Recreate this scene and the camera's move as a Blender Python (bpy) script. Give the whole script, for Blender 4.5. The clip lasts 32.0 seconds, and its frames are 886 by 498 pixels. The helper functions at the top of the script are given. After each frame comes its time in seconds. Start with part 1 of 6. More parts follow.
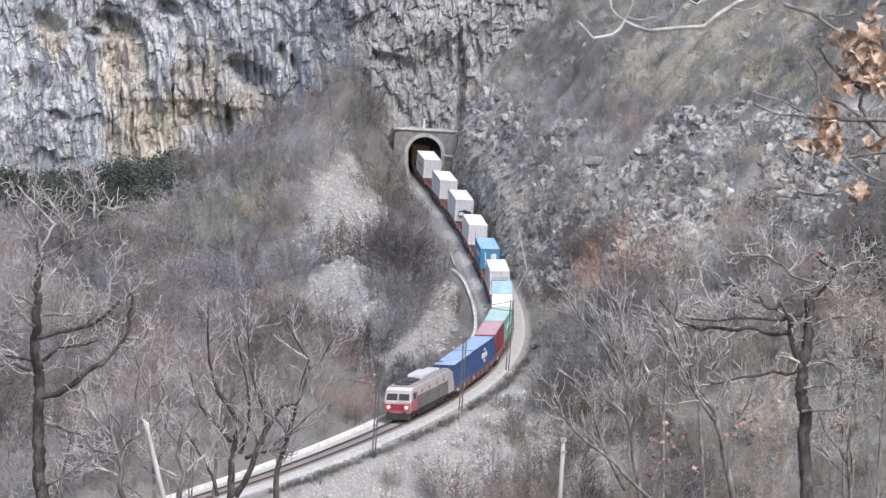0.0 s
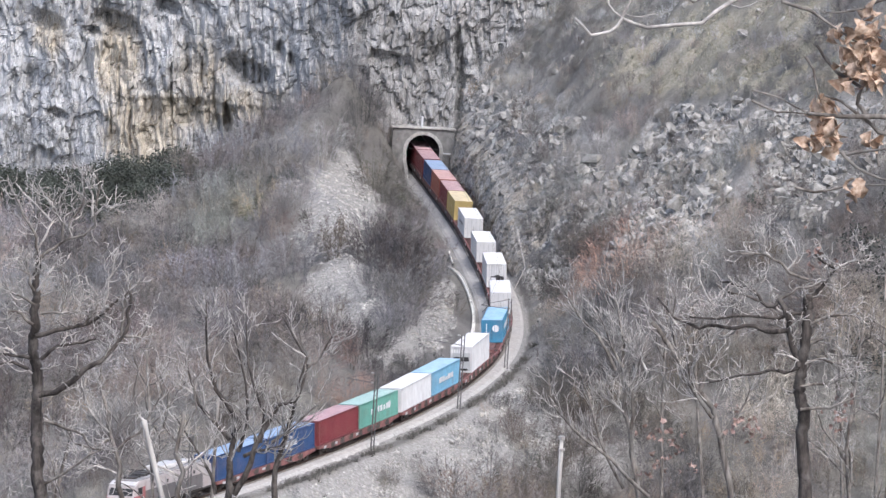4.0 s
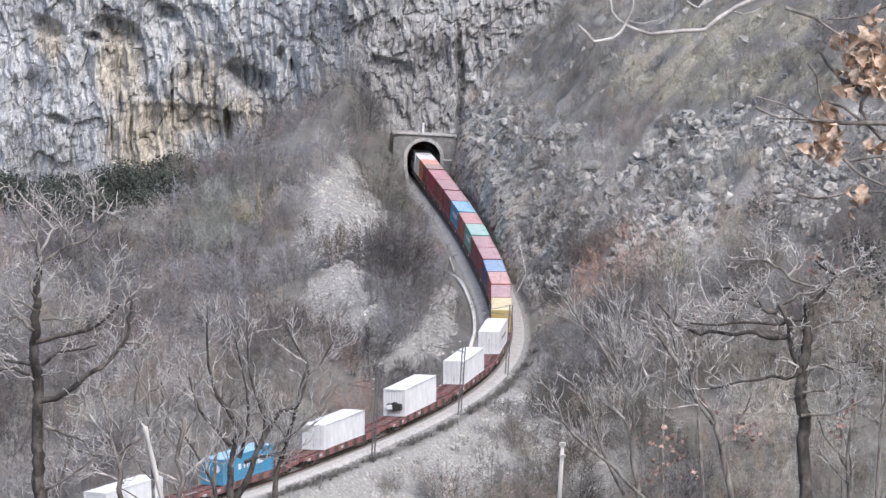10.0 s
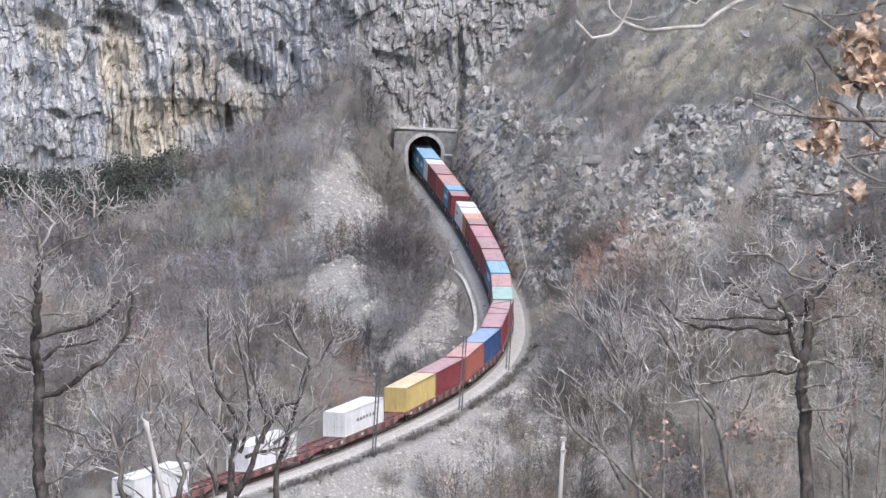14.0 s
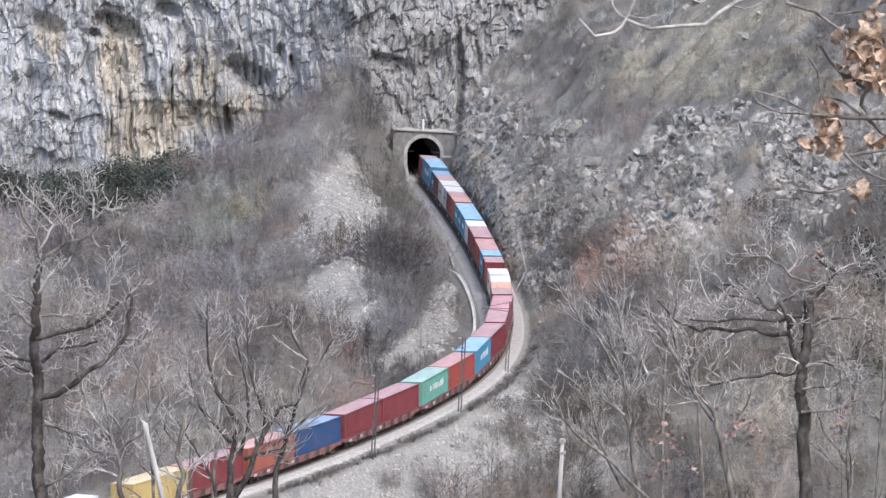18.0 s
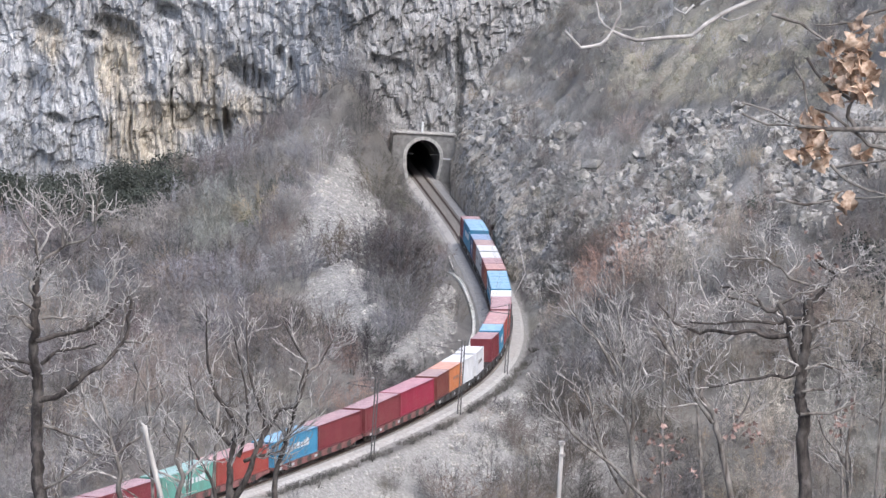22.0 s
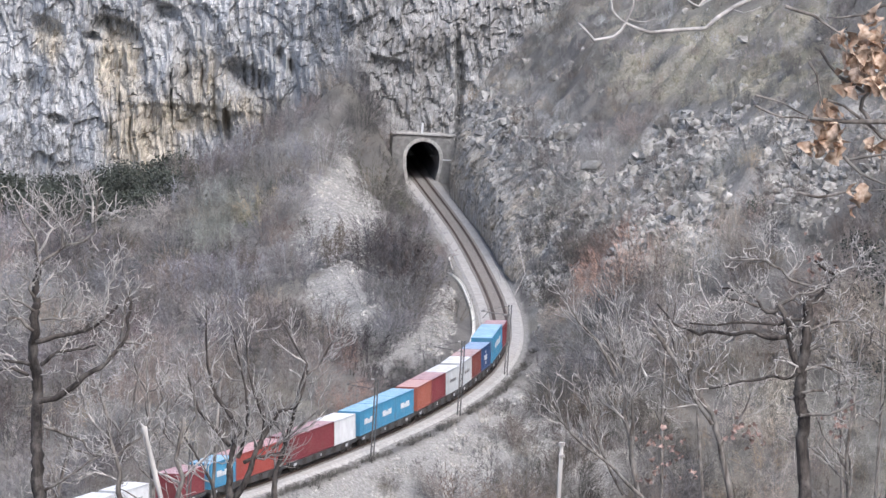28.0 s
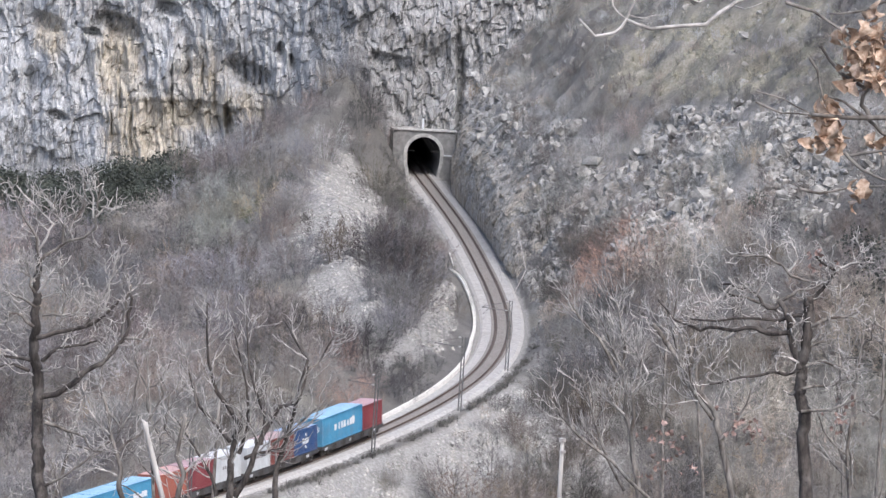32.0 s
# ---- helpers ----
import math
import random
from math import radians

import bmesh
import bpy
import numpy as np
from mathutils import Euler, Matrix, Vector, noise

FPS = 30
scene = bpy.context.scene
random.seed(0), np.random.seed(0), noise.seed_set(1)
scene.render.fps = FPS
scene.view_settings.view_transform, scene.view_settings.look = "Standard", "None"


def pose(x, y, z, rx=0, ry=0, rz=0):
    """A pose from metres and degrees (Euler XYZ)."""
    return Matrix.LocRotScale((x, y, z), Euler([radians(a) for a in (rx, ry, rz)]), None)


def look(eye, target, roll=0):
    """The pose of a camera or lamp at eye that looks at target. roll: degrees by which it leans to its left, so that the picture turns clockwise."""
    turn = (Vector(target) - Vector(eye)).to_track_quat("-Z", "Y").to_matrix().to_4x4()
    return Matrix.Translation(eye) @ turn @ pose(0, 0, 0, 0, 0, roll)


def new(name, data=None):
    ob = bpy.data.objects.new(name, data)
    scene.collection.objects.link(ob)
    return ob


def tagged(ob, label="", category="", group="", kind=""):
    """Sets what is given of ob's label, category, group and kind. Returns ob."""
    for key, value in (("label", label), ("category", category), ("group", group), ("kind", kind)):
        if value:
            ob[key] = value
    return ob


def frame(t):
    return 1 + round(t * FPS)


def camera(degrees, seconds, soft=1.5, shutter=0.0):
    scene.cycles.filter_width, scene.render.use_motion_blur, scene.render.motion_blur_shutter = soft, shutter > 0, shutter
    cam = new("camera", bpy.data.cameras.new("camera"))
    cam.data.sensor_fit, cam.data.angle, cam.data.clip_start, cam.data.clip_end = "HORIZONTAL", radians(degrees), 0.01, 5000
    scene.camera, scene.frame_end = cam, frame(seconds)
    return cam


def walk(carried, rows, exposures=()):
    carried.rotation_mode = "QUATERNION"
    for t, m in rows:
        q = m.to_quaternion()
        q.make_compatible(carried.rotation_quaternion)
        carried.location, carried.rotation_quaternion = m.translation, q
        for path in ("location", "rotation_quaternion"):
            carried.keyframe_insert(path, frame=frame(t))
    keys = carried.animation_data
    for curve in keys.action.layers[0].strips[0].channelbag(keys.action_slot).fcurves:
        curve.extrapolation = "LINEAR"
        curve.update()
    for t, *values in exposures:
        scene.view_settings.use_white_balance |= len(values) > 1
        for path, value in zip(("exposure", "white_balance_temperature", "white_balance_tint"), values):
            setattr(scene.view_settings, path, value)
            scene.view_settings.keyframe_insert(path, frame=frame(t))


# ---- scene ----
LENS = 7.703
EYE_Z = 100.585
TILT = 6.6887
UNIT = 1 / 11645.6          # the camera's small angle unit, in radians

cam = camera(LENS, 32.0, soft=1.4, shutter=0.5)


def aim(a, b):
    """The camera's pose, turned by a units to the left and b units upwards."""
    k = math.degrees(UNIT)
    return pose(0, 0, EYE_Z, 90 - TILT + b * k, 0, a * k)


walk(cam, [(0, aim(1.3, -1.7)), (0.5, aim(1.3, -1.9)), (1, aim(1.3, -3.2)), (1.5, aim(-0.2, -3.2)), (2, aim(-0.2, -4.8)), (2.5, aim(-1.7, -4.8)), (3, aim(-1.7, -5.9)), (3.5, aim(-1.7, -5.5)), (5.5, aim(-1.5, -1.3)), (6, aim(-0.6, 1.1)), (6.5, aim(1.3, -1.5)), (7, aim(1.2, -0.8)), (7.5, aim(1.3, 0)), (8, aim(-0.2, -0.2)), (8.5, aim(-0.2, -0.2)), (9, aim(-0.2, 0.8)), (9.5, aim(-0, 4.6)), (10, aim(-0.2, 5.9)), (10.5, aim(-0.2, 5.9)), (11, aim(-0.2, 4.4)), (11.5, aim(-0.2, 4.4)), (12, aim(-0.2, 1)), (12.5, aim(1.3, -1.7)), (13, aim(1.3, -3.2)), (13.5, aim(-0, -3.2)), (14, aim(1.3, -3.2)), (14.5, aim(1.3, -2.9)), (16.5, aim(1.7, -0.2)), (17, aim(1.1, 1.3)), (17.5, aim(-0.4, -0.2)), (18, aim(-0.2, -0.2)), (18.5, aim(-2.3, 0.4)), (19, aim(-1.1, -0.2)), (19.5, aim(-0.2, -0.2)), (20, aim(-0.2, -0)), (20.5, aim(-0, -0)), (21, aim(1.3, 1.9)), (21.5, aim(-1.5, 4.4)), (22, aim(-1.3, 4)), (22.5, aim(-1.5, 2.9)), (23, aim(-0.2, 1.3)), (23.5, aim(-0.2, -0.2)), (24, aim(-1.7, 1.3)), (24.5, aim(-1.7, 2.9)), (25, aim(-1.7, 1.3)), (25.5, aim(-1.5, -1.1)), (27.5, aim(-1.7, 5.5)), (28, aim(-1.7, 5.9)), (28.5, aim(-2.7, 6.9)), (29, aim(-3.6, 7.5)), (29.5, aim(-1.1, 7.5)), (30, aim(1.3, 4.4)), (30.5, aim(2.3, 3.8)), (31, aim(3.1, 1.9)), (31.5, aim(-0.4, -0.6)), (32, aim(-0.4, -1.5))], exposures=[(0, 0.68, 6065, 12), (32, 0.68, 6065, 12)])


def sight(a, b, far):
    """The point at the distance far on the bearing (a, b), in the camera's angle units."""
    u, v, c, s = (a - 784) * UNIT, (b - 441) * UNIT, math.cos(radians(TILT)), math.sin(radians(TILT))
    k = far / (c - v * s)
    return Vector((u * k, far, EYE_Z - (s + v * c) * k))


# ---- world, sun, exposure ----
world = bpy.data.worlds.new("overcast_sky")
scene.world = world
world.use_nodes = True
wn = world.node_tree.nodes
sky = wn.new("ShaderNodeTexSky")
sky.sky_type, sky.sun_disc = "NISHITA", False
sky.sun_elevation, sky.sun_rotation = radians(48), radians(150)
sky.air_density, sky.dust_density, sky.ozone_density = 1.0, 4.5, 1.5
wn["Background"].inputs["Strength"].default_value = 0.13
world.node_tree.links.new(sky.outputs[0], wn["Background"].inputs[0])
sun_data = bpy.data.lights.new("sun", "SUN")
sun_data.energy, sun_data.angle, sun_data.color = 1.3, radians(25), (1.0, 0.985, 0.965)
sun = new("sun", sun_data)
sun.matrix_world = look((0, 0, 300), (-18, 40, 240))


# ---- materials ----
def nodes_of(name):
    m = bpy.data.materials.new(name)
    m.use_nodes = True
    return m, m.node_tree.nodes, m.node_tree.links, m.node_tree.nodes["Principled BSDF"]


def mix_node(nt, ln, fac, a, b, blend="MIX"):
    n = nt.new("ShaderNodeMix")
    n.data_type, n.blend_type = "RGBA", blend
    for key, value in ((0, fac), (6, a), (7, b)):
        if isinstance(value, (int, float)):
            n.inputs[key].default_value = value
        elif isinstance(value, tuple):
            n.inputs[key].default_value = (*value, 1)
        else:
            ln.new(value, n.inputs[key])
    return n.outputs[2]


def noise_node(nt, ln, scale, detail=6, rough=0.6, stretch=(1, 1, 1), distort=0.0, coord="Object"):
    tc, mp, n = nt.new("ShaderNodeTexCoord"), nt.new("ShaderNodeMapping"), nt.new("ShaderNodeTexNoise")
    mp.inputs["Scale"].default_value = stretch
    n.inputs["Scale"].default_value, n.inputs["Detail"].default_value = scale, detail
    n.inputs["Roughness"].default_value, n.inputs["Distortion"].default_value = rough, distort
    ln.new(tc.outputs[coord], mp.inputs[0])
    ln.new(mp.outputs[0], n.inputs["Vector"])
    return n.outputs[0]


def crack_node(nt, ln, scale, stretch):
    tc, mp, n, v = nt.new("ShaderNodeTexCoord"), nt.new("ShaderNodeMapping"), nt.new("ShaderNodeTexNoise"), nt.new("ShaderNodeTexVoronoi")
    mp.inputs["Scale"].default_value = stretch
    n.inputs["Scale"].default_value, n.inputs["Detail"].default_value = 1.2, 4
    v.feature = "DISTANCE_TO_EDGE"
    v.inputs["Scale"].default_value = scale
    ln.new(tc.outputs["Object"], mp.inputs[0])
    ln.new(mp.outputs[0], n.inputs["Vector"])
    ln.new(mix_node(nt, ln, 0.35, mp.outputs[0], n.outputs["Color"], "ADD"), v.inputs["Vector"])
    return v.outputs["Distance"]


def ramp_node(nt, ln, src, *stops):
    r = nt.new("ShaderNodeValToRGB")
    while len(r.color_ramp.elements) < len(stops):
        r.color_ramp.elements.new(0.5)
    for e, (p, c) in zip(r.color_ramp.elements, stops):
        e.position, e.color = p, (*((c, c, c) if isinstance(c, (int, float)) else c), 1)
    ln.new(src, r.inputs[0])
    return r.outputs[0]


def bump_node(nt, ln, bs, src, strength, dist):
    b = nt.new("ShaderNodeBump")
    b.inputs["Strength"].default_value, b.inputs["Distance"].default_value = strength, dist
    ln.new(src, b.inputs["Height"])
    ln.new(b.outputs[0], bs.inputs["Normal"])


def attr_node(nt, name):
    a = nt.new("ShaderNodeAttribute")
    a.attribute_name = name
    return a


def simple_mat(name, c1, c2, scale=4.0, rough=0.7, bump=0.15, dist=0.02, metal=0.0, stretch=(1, 1, 1), dirt=None, dirt_scale=0.6, lo=0.38, hi=0.62):
    m, nt, ln, bs = nodes_of(name)
    n1 = noise_node(nt, ln, scale, stretch=stretch)
    col = ramp_node(nt, ln, n1, (lo, c1), (hi, c2))
    if dirt:
        n2 = noise_node(nt, ln, dirt_scale, detail=8, rough=0.7)
        col = mix_node(nt, ln, ramp_node(nt, ln, n2, (0.5, 0.0), (0.7, 0.8)), col, dirt)
    ln.new(col, bs.inputs["Base Color"])
    bs.inputs["Roughness"].default_value, bs.inputs["Metallic"].default_value = rough, metal
    if bump:
        bump_node(nt, ln, bs, n1, bump, dist)
    return m


def ground_mat():
    m, nt, ln, bs = nodes_of("winter_ground")
    g1 = noise_node(nt, ln, 0.35, 8, 0.7)
    g2 = noise_node(nt, ln, 3.0, 8, 0.75)
    soil = mix_node(nt, ln, ramp_node(nt, ln, g1, (0.35, 0.0), (0.65, 1.0)), (0.105, 0.098, 0.091), (0.165, 0.156, 0.142))
    soil = mix_node(nt, ln, ramp_node(nt, ln, g2, (0.35, 0.0), (0.7, 0.7)), soil, (0.21, 0.202, 0.19))
    joint = crack_node(nt, ln, 1.1, (1, 1, 0.6))
    rockc = ramp_node(nt, ln, g2, (0.3, (0.17, 0.162, 0.15)), (0.52, (0.37, 0.355, 0.33)), (0.7, (0.56, 0.545, 0.51)))
    grass = ramp_node(nt, ln, g2, (0.3, (0.16, 0.145, 0.095)), (0.6, (0.38, 0.357, 0.295)), (0.75, (0.50, 0.475, 0.41)))
    rockc = mix_node(nt, ln, ramp_node(nt, ln, joint, (0.0, 0.35), (0.07, 0.0)), rockc, (0.12, 0.115, 0.11))
    a = attr_node(nt, "cover")
    sep = nt.new("ShaderNodeSeparateColor")
    ln.new(a.outputs["Color"], sep.inputs[0])
    col = mix_node(nt, ln, sep.outputs[1], soil, grass)
    col = mix_node(nt, ln, sep.outputs[0], col, rockc)
    ln.new(col, bs.inputs["Base Color"])
    bs.inputs["Roughness"].default_value = 0.95
    bump_node(nt, ln, bs, g2, 0.8, 0.25)
    return m


def cliff_mat():
    m, nt, ln, bs = nodes_of("limestone_cliff")
    big = noise_node(nt, ln, 0.16, 6, 0.65)
    mid = noise_node(nt, ln, 1.0, 9, 0.72, stretch=(1, 1, 0.5), distort=0.4)
    streak = noise_node(nt, ln, 1.5, 7, 0.72, stretch=(1.2, 1.2, 0.07), distort=0.15)
    grey = ramp_node(nt, ln, mid, (0.33, (0.34, 0.344, 0.348)), (0.46, (0.48, 0.485, 0.49)), (0.63, (0.64, 0.645, 0.65)))
    ochre = ramp_node(nt, ln, mid, (0.32, (0.29, 0.255, 0.21)), (0.5, (0.54, 0.49, 0.405)), (0.7, (0.68, 0.635, 0.55)))
    a = attr_node(nt, "cover")
    sep = nt.new("ShaderNodeSeparateColor")
    ln.new(a.outputs["Color"], sep.inputs[0])
    mt = nt.new("ShaderNodeMath")
    mt.operation = "MULTIPLY_ADD"
    ln.new(streak, mt.inputs[0])
    mt.inputs[1].default_value = 0.9
    ln.new(sep.outputs[0], mt.inputs[2])
    fac = ramp_node(nt, ln, mt.outputs[0], (0.62, 0.0), (1.1, 1.0))
    col = mix_node(nt, ln, fac, grey, ochre)
    fleck = noise_node(nt, ln, 2.0, 6, 0.72, stretch=(1, 1, 0.36), distort=0.6)
    col = mix_node(nt, ln, 1.0, col, ramp_node(nt, ln, fleck, (0.34, 0.6), (0.42, 1.0), (0.58, 1.06), (0.66, 1.4)), "MULTIPLY")
    dark = ramp_node(nt, ln, streak, (0.33, 0.6), (0.40, 0.0))
    col = mix_node(nt, ln, dark, col, (0.13, 0.128, 0.13))
    joint = crack_node(nt, ln, 0.75, (1, 1, 0.22))
    col = mix_node(nt, ln, ramp_node(nt, ln, joint, (0.0, 0.6), (0.035, 0.0)), col, (0.13, 0.128, 0.128))
    fine = crack_node(nt, ln, 2.3, (1, 1, 0.3))
    col = mix_node(nt, ln, ramp_node(nt, ln, fine, (0.0, 0.45), (0.045, 0.0)), col, (0.17, 0.167, 0.165))
    warm = ramp_node(nt, ln, big, (0.45, 0.0), (0.7, 0.35))
    col = mix_node(nt, ln, warm, col, (0.34, 0.30, 0.26))
    # multiplies the rock down to a duller grey-brown by the second cover channel
    browner = mix_node(nt, ln, sep.outputs[1], (1, 1, 1), ramp_node(nt, ln, mid, (0.3, (0.44, 0.43, 0.415)), (0.65, (0.68, 0.67, 0.655))))
    col = mix_node(nt, ln, 1.0, col, browner, "MULTIPLY")
    ln.new(col, bs.inputs["Base Color"])
    bs.inputs["Roughness"].default_value = 0.93
    bump_node(nt, ln, bs, mid, 0.9, 0.3)
    return m


def tint_mat(name, rough=0.9, vary=0.35, scale=6.0):
    """Colour from the mesh's tint, broken up by noise."""
    m, nt, ln, bs = nodes_of(name)
    a = attr_node(nt, "tint")
    f = ramp_node(nt, ln, noise_node(nt, ln, scale, 4), (0.35, 1 - vary), (0.65, 1.0))
    ln.new(mix_node(nt, ln, 1.0, a.outputs["Color"], f, "MULTIPLY"), bs.inputs["Base Color"])
    bs.inputs["Roughness"].default_value = rough
    return m


M_GROUND, M_CLIFF = ground_mat(), cliff_mat()
M_TWIG = tint_mat("winter_twigs", 0.95, 0.2, 0.5)
M_ROCK = simple_mat("grey_limestone", (0.18, 0.173, 0.16), (0.50, 0.485, 0.455), 1.1, 0.9, 0.35, 0.03, dirt=(0.15, 0.14, 0.12), dirt_scale=0.35)
M_SCREE = simple_mat("cream_scree_stone", (0.41, 0.39, 0.355), (0.68, 0.66, 0.61), 2.0, 0.92, 0.5, 0.03, dirt=(0.27, 0.24, 0.195), dirt_scale=0.25)
M_BARK = simple_mat("grey_bark", (0.075, 0.062, 0.052), (0.27, 0.245, 0.22), 9.0, 0.9, 0.8, 0.02, stretch=(1, 1, 0.25), dirt=(0.20, 0.20, 0.19), dirt_scale=2.0)
M_BARK_DARK = simple_mat("dark_bark", (0.026, 0.021, 0.019), (0.10, 0.085, 0.075), 14.0, 0.9, 1.0, 0.03, stretch=(1, 1, 0.3), dirt=(0.17, 0.155, 0.14), dirt_scale=5.0)
M_BARK_PALE = simple_mat("pale_twig_bark", (0.25, 0.232, 0.215), (0.60, 0.565, 0.53), 6.0, 0.85, 0.4, 0.01)
M_DEADWOOD = simple_mat("bleached_dead_wood", (0.36, 0.335, 0.31), (0.66, 0.63, 0.59), 5.0, 0.85, 0.5, 0.01, stretch=(1, 1, 0.15))
M_LEAF = simple_mat("dry_oak_leaf", (0.38, 0.235, 0.15), (0.78, 0.61, 0.47), 22.0, 0.75, 0.3, 0.005)
M_LEAF_RED = simple_mat("rusty_dry_leaf", (0.30, 0.19, 0.16), (0.50, 0.36, 0.31), 9.0, 0.8, 0.3, 0.005)


def vary_by_object(m, low, high):
    """Lets each object of a material differ a little in brightness."""
    nt, ln = m.node_tree.nodes, m.node_tree.links
    bs = nt["Principled BSDF"]
    src = bs.inputs["Base Color"].links[0].from_socket
    info = nt.new("ShaderNodeObjectInfo")
    f = ramp_node(nt, ln, info.outputs["Random"], (0.0, low), (1.0, high))
    ln.new(mix_node(nt, ln, 1.0, src, f, "MULTIPLY"), bs.inputs["Base Color"])


vary_by_object(M_LEAF, 0.7, 1.1)
vary_by_object(M_LEAF_RED, 0.5, 1.0)
M_BALLAST = simple_mat("track_ballast", (0.36, 0.345, 0.325), (0.54, 0.52, 0.49), 3.0, 0.95, 0.7, 0.06, dirt=(0.36, 0.33, 0.295), dirt_scale=0.3)
M_RAIL_BED = simple_mat("brake_dust_ballast", (0.09, 0.074, 0.065), (0.16, 0.135, 0.12), 4.0, 0.95, 0.6, 0.05, dirt=(0.2, 0.17, 0.15), dirt_scale=0.5)
M_FOUR_FOOT = simple_mat("rusty_ballast", (0.20, 0.172, 0.152), (0.32, 0.285, 0.255), 3.0, 0.95, 0.7, 0.06, dirt=(0.17, 0.14, 0.115), dirt_scale=0.4)
M_SLEEPER = simple_mat("weathered_concrete_sleeper", (0.20, 0.185, 0.17), (0.33, 0.31, 0.29), 5.0, 0.9, 0.3)
M_RAIL = simple_mat("rusty_rail_steel", (0.085, 0.055, 0.042), (0.16, 0.115, 0.09), 8.0, 0.6, 0.2, 0.005, metal=0.4)
M_CONCRETE = simple_mat("portal_masonry", (0.19, 0.187, 0.183), (0.29, 0.285, 0.276), 1.2, 0.92, 0.5, 0.05, dirt=(0.17, 0.165, 0.16), dirt_scale=0.4)
M_ARCH = simple_mat("arch_stone", (0.36, 0.35, 0.335), (0.54, 0.53, 0.51), 2.5, 0.9, 0.5, 0.04, dirt=(0.26, 0.25, 0.24), dirt_scale=0.8)
M_LINING = simple_mat("sooty_tunnel_lining", (0.12, 0.125, 0.14), (0.22, 0.225, 0.245), 1.0, 0.9, 0.5, 0.05)
M_WHITEWALL = simple_mat("pale_concrete_channel", (0.70, 0.68, 0.63), (0.84, 0.82, 0.77), 1.5, 0.85, 0.3, 0.02, dirt=(0.45, 0.43, 0.38), dirt_scale=0.7)
M_STEEL = simple_mat("dull_mast_steel", (0.10, 0.10, 0.10), (0.19, 0.185, 0.18), 6.0, 0.6, 0.15, 0.01, metal=0.3)
M_WIRE = simple_mat("dark_copper_wire", (0.07, 0.065, 0.06), (0.12, 0.10, 0.09), 6.0, 0.5, 0.0, metal=0.5)
M_WAGON = simple_mat("oxide_red_wagon_paint", (0.17, 0.072, 0.068), (0.30, 0.135, 0.125), 1.6, 0.7, 0.2, 0.01, dirt=(0.15, 0.075, 0.06), dirt_scale=0.7)
M_DECK = simple_mat("grimy_red_deck_paint", (0.055, 0.034, 0.032), (0.30, 0.15, 0.135), 2.2, 0.8, 0.3, 0.02, dirt=(0.09, 0.06, 0.055), dirt_scale=1.1)
M_WAGON_DARK = simple_mat("dark_grey_wagon_paint", (0.04, 0.04, 0.042), (0.085, 0.082, 0.08), 1.6, 0.7, 0.2, 0.01, dirt=(0.10, 0.07, 0.055))
M_BOGIE = simple_mat("grimy_bogie_steel", (0.03, 0.027, 0.025), (0.075, 0.065, 0.058), 5.0, 0.75, 0.3, 0.01)
M_WHEEL = simple_mat("brown_wheel_steel", (0.05, 0.042, 0.036), (0.12, 0.10, 0.085), 8.0, 0.5, 0.2, 0.005, metal=0.6)
M_DARK = simple_mat("black_machinery", (0.015, 0.015, 0.016), (0.04, 0.04, 0.042), 6.0, 0.6, 0.1)
M_WHITE_MARK = simple_mat("white_marking", (0.66, 0.68, 0.70), (0.80, 0.81, 0.82), 3.0, 0.6, 0.0)


def paint_mat(name, c):
    lo = tuple(x * 0.78 for x in c)
    k = 0.75 if min(c) > 0.5 else 0.55
    rust = tuple(k * x + (1 - k) * y for x, y in zip(c, (0.20, 0.12, 0.09)))
    return simple_mat(name, lo, c, 0.9, 0.42, 0.1, 0.01, dirt=rust, dirt_scale=0.55, stretch=(1, 1, 0.5))


PAINT = {
    "navy": paint_mat("navy_blue_paint", (0.035, 0.082, 0.205)),
    "maroon": paint_mat("maroon_paint", (0.22, 0.045, 0.055)),
    "crimson": paint_mat("crimson_paint", (0.33, 0.035, 0.07)),
    "brown": paint_mat("brown_red_paint", (0.20, 0.062, 0.052)),
    "red": paint_mat("brick_red_paint", (0.36, 0.075, 0.062)),
    "rust": paint_mat("orange_red_paint", (0.37, 0.12, 0.085)),
    "orange": paint_mat("bright_orange_paint", (0.60, 0.23, 0.10)),
    "green": paint_mat("sea_green_paint", (0.16, 0.40, 0.33)),
    "sky": paint_mat("sky_blue_paint", (0.21, 0.45, 0.63)),
    "blue": paint_mat("bright_blue_paint", (0.075, 0.29, 0.47)),
    "white": paint_mat("white_container_paint", (0.74, 0.75, 0.76)),
    "grey": paint_mat("pale_grey_paint", (0.55, 0.57, 0.58)),
    "yellow": paint_mat("ochre_yellow_paint", (0.58, 0.45, 0.18)),
    "loco_red": paint_mat("locomotive_red_paint", (0.42, 0.135, 0.14)),
    "loco_grey": paint_mat("locomotive_grey_paint", (0.17, 0.16, 0.16)),
    "loco_roof": paint_mat("pale_roof_paint", (0.70, 0.685, 0.67)),
    "loco_band": paint_mat("faded_band_paint", (0.52, 0.47, 0.46)),
    "loco_deck": paint_mat("grimy_roof_paint", (0.33, 0.32, 0.32)),
}


# roof paint paled for wear and dust, with the sky's sheen mixed in
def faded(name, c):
    return paint_mat("faded_skylit_roof_" + name, tuple(0.66 * x + 0.34 * y for x, y in zip(c, (0.84, 0.82, 0.83))))


